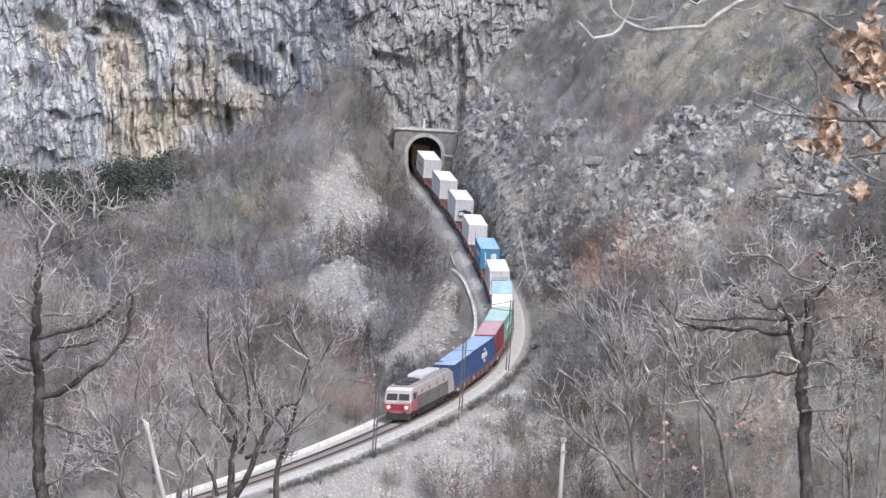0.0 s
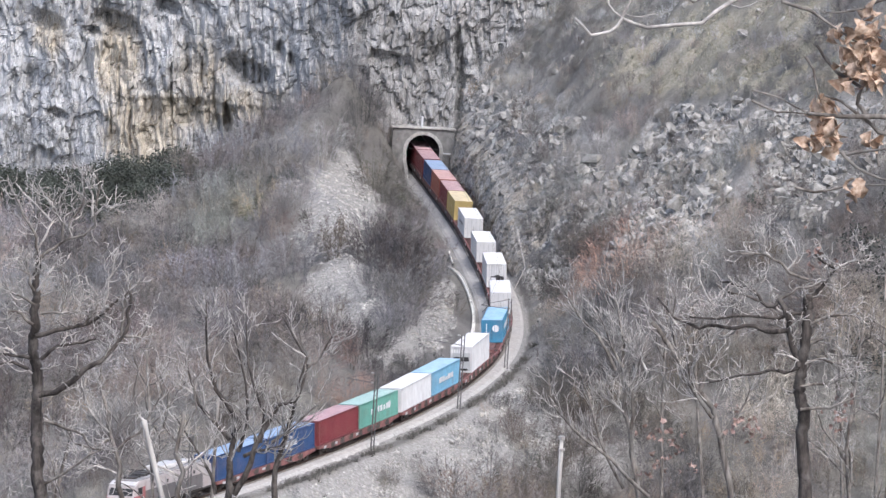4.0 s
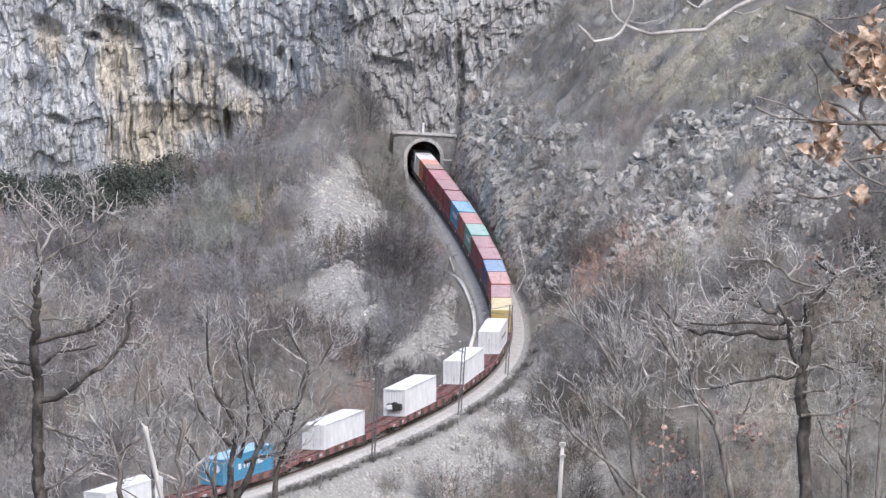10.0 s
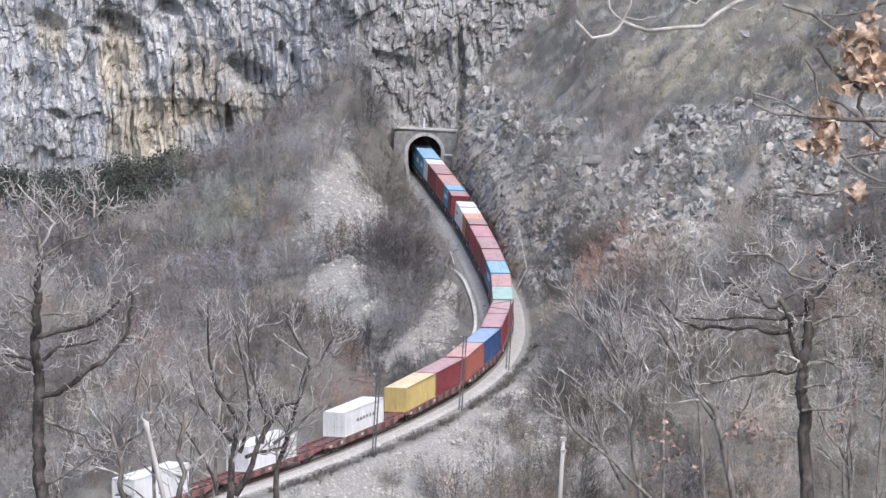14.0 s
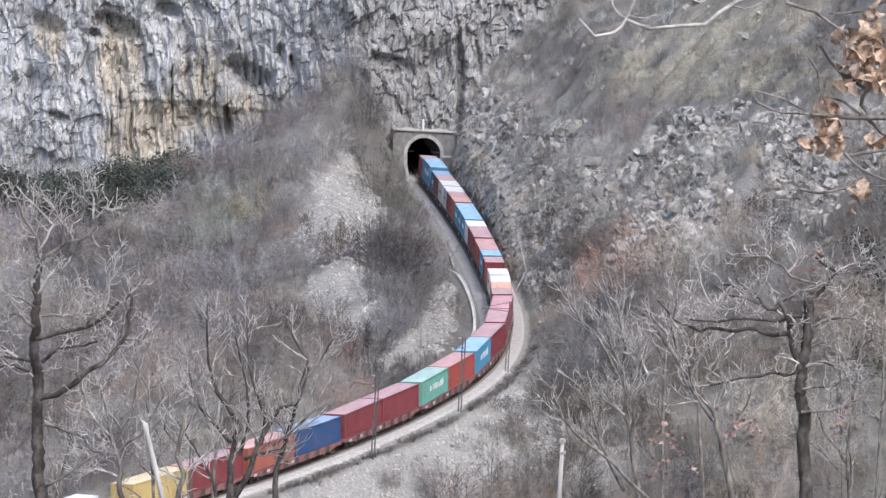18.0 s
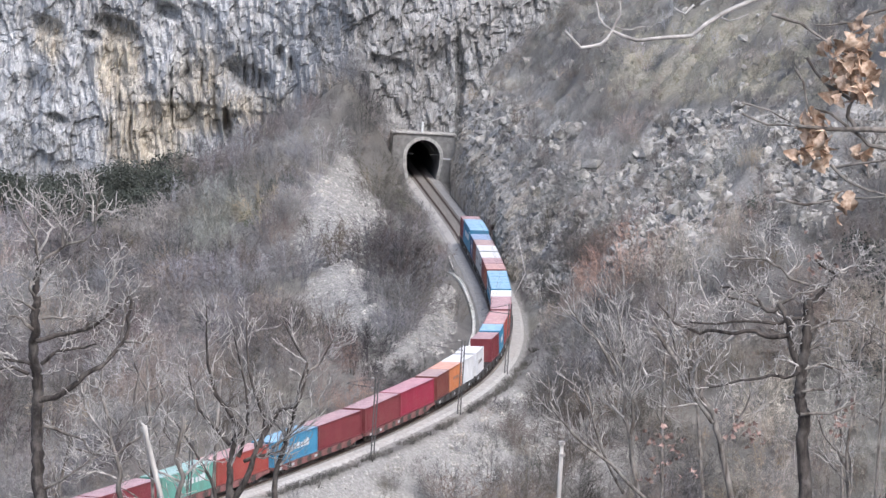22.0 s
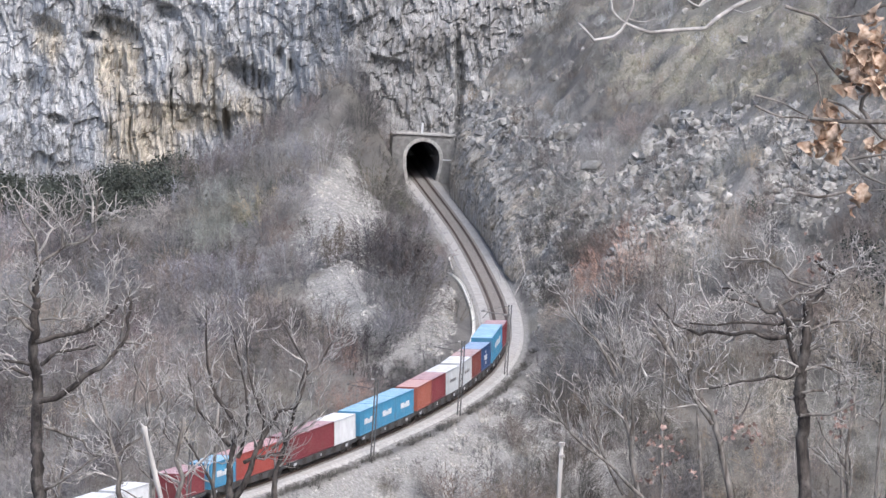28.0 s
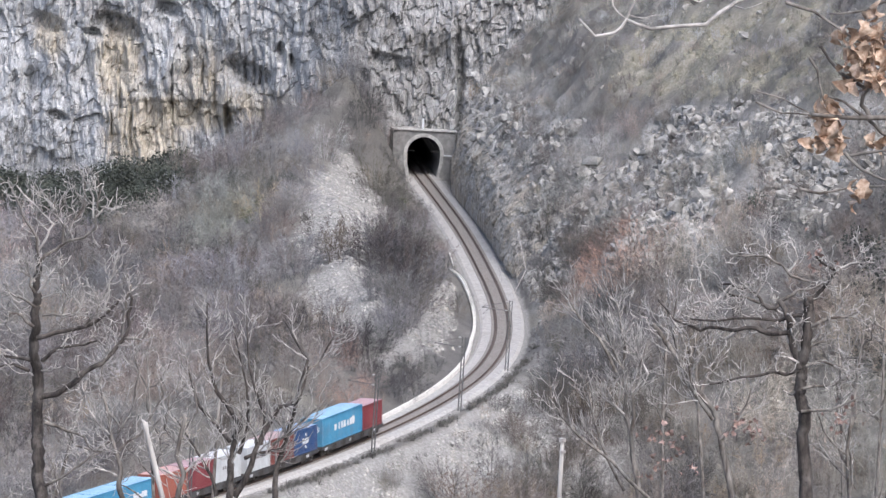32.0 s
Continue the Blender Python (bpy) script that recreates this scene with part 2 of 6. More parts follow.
# roof base colours, already brighter than the walls for the sky above
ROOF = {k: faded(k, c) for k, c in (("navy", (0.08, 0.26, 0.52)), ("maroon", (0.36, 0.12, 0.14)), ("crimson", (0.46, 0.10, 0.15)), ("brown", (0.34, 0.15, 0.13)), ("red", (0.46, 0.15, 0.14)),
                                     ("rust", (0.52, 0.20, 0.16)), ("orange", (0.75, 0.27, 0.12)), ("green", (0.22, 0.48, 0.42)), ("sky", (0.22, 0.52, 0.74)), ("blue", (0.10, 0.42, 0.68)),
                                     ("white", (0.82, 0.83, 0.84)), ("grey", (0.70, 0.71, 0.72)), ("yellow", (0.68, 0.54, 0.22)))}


# ---- small mesh helpers ----
def mesh_from(name, verts, faces, smooth=False):
    me = bpy.data.meshes.new(name)
    me.from_pydata([tuple(v) for v in verts], [], faces)
    me.validate()
    me.update()
    if smooth:
        me.shade_smooth()
    return me


def fast_mesh(name, verts, tris, tint=None, attr="tint", normals=None):
    """A mesh of triangles from arrays; normals, where given, round a crown of twigs off."""
    me = bpy.data.meshes.new(name)
    verts, tris = np.asarray(verts, np.float32), np.asarray(tris, np.int32)
    me.vertices.add(len(verts))
    me.vertices.foreach_set("co", verts.ravel())
    me.loops.add(tris.size)
    me.loops.foreach_set("vertex_index", tris.ravel())
    me.polygons.add(len(tris))
    me.polygons.foreach_set("loop_start", np.arange(0, tris.size, 3, dtype=np.int32))
    if tint is not None:
        at = me.attributes.new(attr, "FLOAT_COLOR", "POINT")
        at.data.foreach_set("color", np.concatenate([tint, np.ones((len(tint), 1))], 1).astype(np.float32).ravel())
    me.update(calc_edges=True)
    me.shade_flat()
    if normals is not None:
        at = me.attributes.new("custom_normal", "FLOAT_VECTOR", "POINT")
        at.data.foreach_set("vector", np.asarray(normals, np.float32).ravel())
    return me


def part(name, me, material, parent=None, label="", m=None):
    """Links a mesh (or bmesh) as one object under a thing or a part."""
    if isinstance(me, bmesh.types.BMesh):
        data = bpy.data.meshes.new(name)
        me.to_mesh(data)
        me.free()
        me = data
    ob = new(name, me)
    if not me.materials:
        me.materials.append(material)
    if me.materials[0] != material:
        ob.material_slots[0].link = "OBJECT"
        ob.material_slots[0].material = material
    ob.parent = parent
    if m is not None:
        ob.matrix_basis = m
    if label:
        ob["label"] = label
    return ob


def box(bm, x0, x1, y0, y1, z0, z1, bevel=0.0):
    g = bmesh.ops.create_cube(bm, size=1, matrix=Matrix.LocRotScale(((x0 + x1) / 2, (y0 + y1) / 2, (z0 + z1) / 2), None, (x1 - x0, y1 - y0, z1 - z0)))
    if bevel:
        es = list({e for v in g["verts"] for e in v.link_edges})
        bmesh.ops.bevel(bm, geom=es, offset=bevel, segments=1, affect="EDGES")
    return bm


def boxes(*rows, bevel=0.0):
    bm = bmesh.new()
    for r in rows:
        box(bm, *r, bevel=bevel)
    return bm


def rod(bm, a, b, r0, r1=None, n=8):
    a, b = Vector(a), Vector(b)
    d = b - a
    bmesh.ops.create_cone(bm, cap_ends=True, segments=n, radius1=r0, radius2=r0 if r1 is None else r1, depth=d.length,
                          matrix=Matrix.Translation((a + b) / 2) @ d.to_track_quat("Z", "Y").to_matrix().to_4x4())
    return bm


def tube(points, radii, n=6):
    """Vertices and faces of a tapered round limb along points."""
    pts = [Vector(p) for p in points]
    vs, fs = [], []
    u = None
    for i, p in enumerate(pts):
        d = (pts[min(i + 1, len(pts) - 1)] - pts[max(i - 1, 0)]).normalized()
        u = d.orthogonal().normalized() if u is None else (u - u.dot(d) * d).normalized()
        w = d.cross(u)
        for k in range(n):
            a = 2 * math.pi * k / n
            vs.append(p + radii[i] * (math.cos(a) * u + math.sin(a) * w))
        if i:
            o = (i - 1) * n
            fs += [(o + k, o + (k + 1) % n, o + n + (k + 1) % n, o + n + k) for k in range(n)]
    fs.append(tuple(range((len(pts) - 1) * n, len(pts) * n)))
    return vs, fs


def value_noise(x, y, seed):
    r = np.random.RandomState(seed).rand(256, 256)
    xi, yi = np.floor(x).astype(int), np.floor(y).astype(int)
    fx, fy = x - xi, y - yi
    fx, fy = fx * fx * (3 - 2 * fx), fy * fy * (3 - 2 * fy)
    a, b = r[xi % 256, yi % 256], r[(xi + 1) % 256, yi % 256]
    c, d = r[xi % 256, (yi + 1) % 256], r[(xi + 1) % 256, (yi + 1) % 256]
    return (a + (b - a) * fx) * (1 - fy) + (c + (d - c) * fx) * fy


def fbm(x, y, octaves=4, seed=0, gain=0.5):
    out, amp, tot = 0, 1.0, 0.0
    for k in range(octaves):
        out = out + amp * value_noise(x * 2 ** k + 17.3 * k, y * 2 ** k + 9.1 * k, seed + k)
        tot += amp
        amp *= gain
    return out / tot


def smooth(a, b, x):
    t = np.clip((x - a) / (b - a), 0, 1)
    return t * t * (3 - 2 * t)


def bell(x, y, cx, cy, sx, sy):
    return np.exp(-0.5 * (((x - cx) / sx) ** 2 + ((y - cy) / sy) ** 2))


# ---- the railway's line ----
KNOT_Y = np.arange(640.0, 961.0, 16.0)
KNOT_X = np.array([-26.74, -19.85, -13.6, -8.01, -3.14, 0.86, 3.85, 5.8, 6.82, 7.09, 6.83, 6.23, 5.43, 4.51, 3.49, 2.33, 1.03, -0.36, -1.78, -3.2, -4.61])
LINE_Y = np.arange(640.0, 960.5, 1.0)
_m = np.gradient(KNOT_X, 16.0)
_i = np.minimum(((LINE_Y - 640) // 16).astype(int), 19)
_t = (LINE_Y - KNOT_Y[_i]) / 16
LINE_X = ((2 * _t**3 - 3 * _t**2 + 1) * KNOT_X[_i] + (_t**3 - 2 * _t**2 + _t) * 16 * _m[_i]
          + (-2 * _t**3 + 3 * _t**2) * KNOT_X[_i + 1] + (_t**3 - _t**2) * 16 * _m[_i + 1])
LINE_Y = np.concatenate([[-300.0], LINE_Y, [1700.0]])
LINE_X = np.concatenate([[-26.74 - 0.446 * 940], LINE_X, [-4.61 + -0.0881 * 740]])
PORTAL_Y = 941.6


def rise(y):
    """The line's gentle climb towards the tunnel."""
    return 0.0064 * np.clip(np.asarray(y, float) - 838, 0, 900)


def line_x(y):
    return np.interp(y, LINE_Y, LINE_X)


def slope_x(y):
    return (line_x(y + 2) - line_x(y - 2)) / 4


def off_line(x, y):
    """Signed distance from the track's middle, positive on the outer side of its bend."""
    return (x - line_x(y)) / np.sqrt(1 + slope_x(y) ** 2)


_ay = np.arange(1700.0, -300.5, -0.5)
_ax = line_x(_ay)
_as = np.concatenate([[0], np.cumsum(np.hypot(np.diff(_ax), np.diff(_ay)))])
_as -= np.interp(-948.0, -_ay, _as)


def along(s, d=0.0, z=0.0):
    """The point s metres along the track, d metres to its outer side, z above the rails."""
    y = float(np.interp(s, _as, _ay))
    k = float(slope_x(y))
    n = math.sqrt(1 + k * k)
    return Vector((float(line_x(y)) + d / n, y - d * k / n, z + float(rise(y))))


# ---- the lie of the land ----
def cliff_y(x):
    return 953.0 - 7.0 * smooth(-26, -10, x) + 0.55 * np.clip(-x - 14, 0, 200) + 3.0 * (fbm(x / 9.0, x * 0 + 3.3, 3, 40) - 0.5) * smooth(-12, -20, x)


def height(x, y):
    x, y = np.asarray(x, float), np.asarray(y, float)
    d = off_line(x, y)
    rough = (fbm(x / 7, y / 7, 4, 3) - 0.5)
    wide = (fbm(x / 30, y / 30, 3, 11) - 0.5)
    # inner side: a low knoll inside the bend
    hump = 7.0 * bell(x, y, -13, 944, 6, 15) + 3.2 * bell(x, y, -23, 908, 10, 26) + 5.0 * bell(x, y, -13, 880, 6.5, 40) + 3.0 * bell(x, y, -5, 800, 5, 25)
    cap = 5.0 - 3.0 * smooth(-20, -40, x) + 3.0 * wide + 3.2 * (fbm(x / 13, y / 20, 3, 29) - 0.5) + hump
    inner = np.minimum((0.5 + 0.8 * smooth(900, 938, y) + 0.6 * smooth(920, 938, y)) * np.clip(-d - 3.9 + 1.5 * smooth(915, 936, y), 0, 400), cap) + 2.2 * rough * smooth(4.5, 12, -d)
    inner = inner - 9.0 * smooth(900, 965, y + 0.3 * np.clip(-x - 20, 0, 60)) * smooth(-14, -32, x)
    # outer side: a stony hillside behind, a falling bank in front
    far_face = np.interp(d - 1.7 * smooth(922, 939, y), [2.9, 4.6, 8, 20, 50, 100, 400], [-0.3, 8.5, 14, 25, 46, 78, 200])
    soft_face = np.interp(d, [3.2, 6, 20, 50, 100, 400], [-0.3, 2.0, 15, 38, 70, 200])
    face = soft_face + (far_face - soft_face) * smooth(800, 880, y)
    bank = -np.minimum(0.52 * np.clip(d - 4.6, 0, 400), 15.0) - 0.3
    lift = smooth(688, 800, y + 0.15 * np.clip(d, 0, 60))
    crag = np.floor(fbm(x / 5.5, y / 9.0, 3, 31) * 11) / 11 - 0.5
    craggy = (4.5 * crag + 2.2 * (fbm(x / 2.4, y / 3.6, 2, 37) - 0.5)) * np.maximum(smooth(3.4, 8, d) * (1 - 0.55 * smooth(810, 840, y) * smooth(14, 8, d)), 0.3 * smooth(2.9, 3.8, d) * smooth(800, 840, y)) * smooth(735, 790, y)
    gully = 2.4 * (fbm(x / 3.2 + 0.25 * y / 3.2, y / 8.0, 4, 47, 0.55) - 0.5) * smooth(5.2, 9, d) * smooth(750, 720, y)
    chips = (1.5 * (fbm(x / 1.1, y / 2.2, 3, 49, 0.6) - 0.5) + 0.8 * (np.floor(fbm(x / 1.7, y / 3.0, 2, 53) * 7) / 7 - 0.5)) * smooth(3.2, 4.2, d) * smooth(14, 8, d) * smooth(800, 835, y)
    outer = chips + gully + face * lift + bank * (1 - lift) + (2.6 * rough + 3.5 * wide) * smooth(5, 14, d) + craggy
    z = np.where(d < 0, inner, outer)
    bed = rise(y) * smooth(12, 4, np.abs(d))
    z = np.where(np.abs(d) < 3.0, -0.42, z - 0.3) + bed
    # near side: the hill on which the camera stands, and the valley between
    near = np.interp(y, [-400, -20, 0, 12, 40, 100, 200, 400, 560, 640, 660], [130, 102, 98.7, 96.5, 88, 70, 46, 6, -16, -18, -18]) + 2.5 * wide + 0.8 * rough
    blend = smooth(600, 668, y)
    ridge = z
    keep = smooth(40, 8, np.abs(d))
    blend = np.maximum(blend, keep * smooth(-300, 500, y))
    z = near * (1 - blend) + ridge * blend
    # behind the cliff the land goes on high up
    back = smooth(7.0, 13.0, y - cliff_y(x)) * smooth(30, 20, x)
    z = z * (1 - back) + np.maximum(z, 62 + 10 * wide) * back
    beyond = smooth(1000, 1300, y)
    z = z * (1 - beyond) + (75 + 60 * wide) * beyond
    side = smooth(150, 500, np.abs(x)) * (1 - smooth(-100, 300, y) * smooth(700, 500, y))
    return z * (1 - side) + (60 + 120 * wide) * side


def above_rocks(x, y):
    """Height over the upper edge of the stony belt on the outer hillside."""
    return height(x, y) - 16.0 - 0.32 * (x - 16.0) + 3.0 * (fbm(x / 5.0, y / 9.0, 3, 67) - 0.5)


def dry_meadow(x, y):
    """The pale dry grass above the stony belt."""
    h = above_rocks(x, y)
    return smooth(0.8, 2.4, h) * smooth(10.0, 7.0, h) * smooth(19, 26, x) * smooth(52, 45, x) * smooth(0.30, 0.44, fbm(x / 3.0, y / 5.0, 3, 69))


def strip(x, y, points):
    """One inside a winding strip of points (x, y, half width), falling to nought with a ragged edge."""
    out = np.zeros_like(np.asarray(x, float))
    rag = 0.9 * (fbm(x / 1.6, y / 5.0, 4, 61) - 0.5) + 0.5 * (fbm(x / 0.6, y / 1.8, 2, 63) - 0.5)
    for (x0, y0, w0), (x1, y1, w1) in zip(points, points[1:]):
        f = np.clip((y - y0) / (y1 - y0), 0, 1)
        w = w0 + (w1 - w0) * f
        far = np.hypot((x - x0 - (x1 - x0) * f) / w, (y - y0 - (y1 - y0) * f) / (5 * w)) + rag
        out = np.maximum(out, smooth(1.15, 0.75, far))
    return out


def scree_cover(x, y):
    """Where the inner slope lies bare."""
    return np.maximum.reduce([
        strip(x, y, [(-13.4, 913, 1.3), (-12.6, 897, 3.3), (-12.4, 872, 4.8), (-12.2, 842, 6.0), (-12.8, 822, 5.4)]),
        0.8 * strip(x, y, [(-11.6, 774, 4.4), (-12.0, 758, 5.4), (-10.5, 748, 3.5)]),
        strip(x, y, [(0.9, 815, 0.7), (0.3, 800, 1.2), (-0.1, 778, 1.9), (-1.5, 757, 2.0), (-4.0, 740, 1.6), (-6.6, 730, 0.9), (-9.0, 722, 0.5)])])


def build_ground():
    xs = np.concatenate([np.linspace(-3000, -160, 14), np.linspace(-140, -80, 13), np.arange(-76, -6, 0.8), np.arange(-6, 18, 0.36), np.arange(18, 80, 0.8), np.linspace(82, 150, 14), np.linspace(180, 3000, 14)])
    ys = np.concatenate([np.linspace(-3000, -60, 12), np.linspace(-40, 640, 100), np.arange(645, 800, 1.0), np.arange(800, 950, 0.8), np.arange(950, 990, 1.0), np.linspace(995, 1120, 16), np.linspace(1160, 4500, 16)])
    gx, gy = np.meshgrid(xs, ys)
    gz = height(gx, gy)
    d = off_line(gx, gy)
    n1 = fbm(gx / 4, gy / 9, 5, 23)
    scree = 1.5 * scree_cover(gx, gy)
    stony = smooth(810, 850, gy) * smooth(3, 5, d) * smooth(16, 9, d) * 1.0 + smooth(745, 770, gy) * smooth(6, 12, d) * 0.9 * smooth(1.5, -0.5, above_rocks(gx, gy))
    bare = smooth(748, 705, gy) * smooth(4.0, 5.5, d) * smooth(26, 14, d) * 1.6
    rock = np.clip((np.maximum.reduce([scree, stony, bare]) + (n1 - 0.55) * 2.0), 0, 1)
    rock = np.where(np.abs(d) < 3.3, 0.8, rock)
    grass = np.clip(1.2 * dry_meadow(gx, gy) + 0.5 * smooth(20, 40, d) * smooth(840, 880, gy) + 0.9 * (fbm(gx / 12, gy / 12, 3, 51) - 0.35) + bare * 0.3, 0, 1)
    cover = np.stack([rock, grass, np.zeros_like(rock)], -1).reshape(-1, 3)
    nx, ny = len(xs), len(ys)
    i = np.arange(ny - 1)[:, None] * nx + np.arange(nx - 1)[None]
    cx, cy = (gx[:-1, :-1] + gx[1:, 1:]) / 2, (gy[:-1, :-1] + gy[1:, 1:]) / 2
    top = np.maximum.reduce([gz[:-1, :-1], gz[1:, 1:], gz[:-1, 1:], gz[1:, :-1]])
    cut = (np.abs(off_line(cx, cy)) < 3.3) & (cy > PORTAL_Y - 0.5) & (cy < 985) & (top > 0.6)
    i = i[~cut]
    tris = np.concatenate([np.stack([i, i + 1, i + nx + 1], -1), np.stack([i, i + nx + 1, i + nx], -1)])
    me = fast_mesh("ground", np.stack([gx, gy, gz], -1).reshape(-1, 3), tris, cover, "cover")
    me.shade_smooth()
    me.materials.append(M_GROUND)
    tagged(new("ground", me), "wooded winter valley side with scree and dry grass", "hillside", kind="structure")


def cells(u, v, seed):
    """Irregular cells: distance to the centre, to the edge, a random value each, and height above the centre."""
    r = np.random.RandomState(seed)
    ju, jv, jr = r.rand(128, 128), r.rand(128, 128), r.rand(128, 128)
    iu, iv = np.floor(u).astype(int), np.floor(v).astype(int)
    best, second, pick, above = np.full(u.shape, 9.0), np.full(u.shape, 9.0), np.zeros(u.shape), np.zeros(u.shape)
    for du in (-1, 0, 1):
        for dv in (-1, 0, 1):
            a, b = (iu + du) % 128, (iv + dv) % 128
            pu, pv = iu + du + 0.1 + 0.8 * ju[a, b], iv + dv + 0.1 + 0.8 * jv[a, b]
            q = np.hypot(u - pu, v - pv)
            first = q < best
            second = np.where(first, best, np.minimum(second, q))
            pick, above, best = np.where(first, jr[a, b], pick), np.where(first, v - pv, above), np.where(first, q, best)
    return best, second - best, pick, above


CLIFF_GRID = []


def build_cliff():
    xs = np.concatenate([np.arange(-110, -68, 1.0), np.arange(-68, 24.01, 0.2)])
    zs = np.concatenate([np.arange(-14, 28, 0.22), np.arange(28, 72, 1.0)])
    gx, gz = np.meshgrid(xs, zs)
    up = gz
    wx, wz = 2.2 * (fbm(gx / 3, up / 4, 4, 59) - 0.5), 3.0 * (fbm(gx / 3, up / 4, 4, 60) - 0.5)
    lump = fbm(gx / 8.0, up / 7.0, 4, 71) - 0.5
    fluted = np.clip(1.1 * bell(gx, up, -33, 12, 7, 6) + 0.8 * bell(gx, up, -46, 11, 5, 7) + 0.7 * bell(gx, up, -22, 12, 4, 4) + 0.34, 0, 1)
    flute = np.abs(fbm((gx + 0.7 * wx) / 1.5 + 0.04 * up, up / 14.0, 3, 61, 0.55) - 0.5)
    y = cliff_y(gx) + 3.4 * lump + 6.0 * flute * fluted + 0.12 * up
    # blocks within blocks, each leaning out over the one below
    for sx, sz, deep, lean, seed in ((4.6, 6.0, 1.1, 0.34, 301), (1.3, 4.0, 0.70, 0.22, 311), (0.62, 1.7, 0.44, 0.20, 321)):
        near, edge, pick, above = cells((gx + wx) / sx, (up + wz) / sz, seed)
        calm = 1 - (0.5 if sx > 3 else 0.25 if sx > 1 else -0.5) * smooth(-24, -14, gx)
        y = y + calm * (deep * (pick - 0.5) * 1.2 + deep * 0.22 * (1 - smooth(0.0, 0.16, edge)) + lean * above * (1 - 0.5 * fluted))
    # a long ledge over the pale foot
    sill = 8.6 + 0.9 * (fbm(gx / 6, gx * 0 + 1.7, 3, 77) - 0.5) - 0.03 * (gx + 36)
    y = y + 0.9 * smooth(0.45, -0.45, up - sill) * smooth(-50, -46, gx) * smooth(-22, -26, gx)
    # hollows under overhangs
    for cx, cz, sx, sz, deep in ((-28.2, 13.4, 2.9, 2.0, 3.0), (-7.8, 16.6, 2.4, 1.5, 2.0), (-58.5, 19.6, 2.0, 1.6, 2.2), (-48.3, 19.8, 2.7, 2.0, 2.8), (-52.0, 18.3, 1.0, 0.8, 3.4), (-43.4, 10.6, 0.7, 1.0, 1.4), (-61.6, 11.5, 0.5, 1.7, 1.6), (-22, 15.4, 0.45, 1.3, 2.2), (-57.4, 6.0, 1.2, 0.7, 2.2),
                                 (-31.7, 6.4, 0.55, 3.0, 3.6), (-47.9, 11.5, 0.18, 4.2, 2.0), (-40.0, 11.5, 0.16, 3.8, 1.8), (-35.6, 13.4, 0.14, 2.6, 1.6), (-34.4, 13.0, 0.12, 2.2, 1.4), (-46.2, 4.5, 0.2, 2.6, 1.6), (-23.8, 17, 0.5, 1.6, 2.5), (-40.4, 22.6, 1.5, 1.2, 3.2), (2.5, 15, 0.45, 9.0, 3.0)):
        tilted = gz - cz + 0.25 * (gx - cx)
        far = np.hypot((gx + 0.5 * wx - cx) / sx, (np.where(tilted > 0, tilted * 1.7, tilted) + 0.35 * wz) / sz) / 1.35
        y = y + 0.8 * deep * smooth(1.25, 0.45, far + 0.5 * (fbm(gx / 0.9, up / 1.6, 3, 83) - 0.5))
    # keep clear of the portal
    clear = smooth(9.5, 5.5, np.abs(gx + 2.8)) * smooth(13, 9, gz)
    y = y + np.clip(944.3 - y, 0, 20) * clear
    ochre = np.maximum.reduce([1.0 * bell(gx, gz, -48.2, 14.0, 2.6, 4.2), 1.1 * bell(gx, gz, -44.5, 3.6, 4.0, 4.2), 0.75 * bell(gx, gz, -39, 7.0, 7, 2.2),
                               0.8 * bell(gx, gz, -58.5, 17.6, 1.8, 2.2), 0.6 * bell(gx, gz, -30, 8, 7, 3), 0.5 * bell(gx, gz, -35.5, 12, 3.5, 5)])
    # darker, browner rock towards the portal, in random patches and in two hollows
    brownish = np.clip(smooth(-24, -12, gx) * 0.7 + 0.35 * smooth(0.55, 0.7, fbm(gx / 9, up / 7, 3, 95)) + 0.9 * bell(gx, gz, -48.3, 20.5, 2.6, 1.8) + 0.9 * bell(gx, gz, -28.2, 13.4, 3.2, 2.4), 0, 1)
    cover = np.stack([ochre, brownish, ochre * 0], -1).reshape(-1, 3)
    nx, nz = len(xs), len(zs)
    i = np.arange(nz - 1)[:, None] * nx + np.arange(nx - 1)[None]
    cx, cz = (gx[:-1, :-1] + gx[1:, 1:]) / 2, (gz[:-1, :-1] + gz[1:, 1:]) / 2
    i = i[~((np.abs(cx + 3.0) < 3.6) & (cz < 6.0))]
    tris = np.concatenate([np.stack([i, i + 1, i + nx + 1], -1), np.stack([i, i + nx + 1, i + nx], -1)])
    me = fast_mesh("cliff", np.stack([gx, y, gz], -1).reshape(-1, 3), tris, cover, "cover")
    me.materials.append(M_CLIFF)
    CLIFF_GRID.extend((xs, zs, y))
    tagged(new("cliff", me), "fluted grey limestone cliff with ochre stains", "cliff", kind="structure")


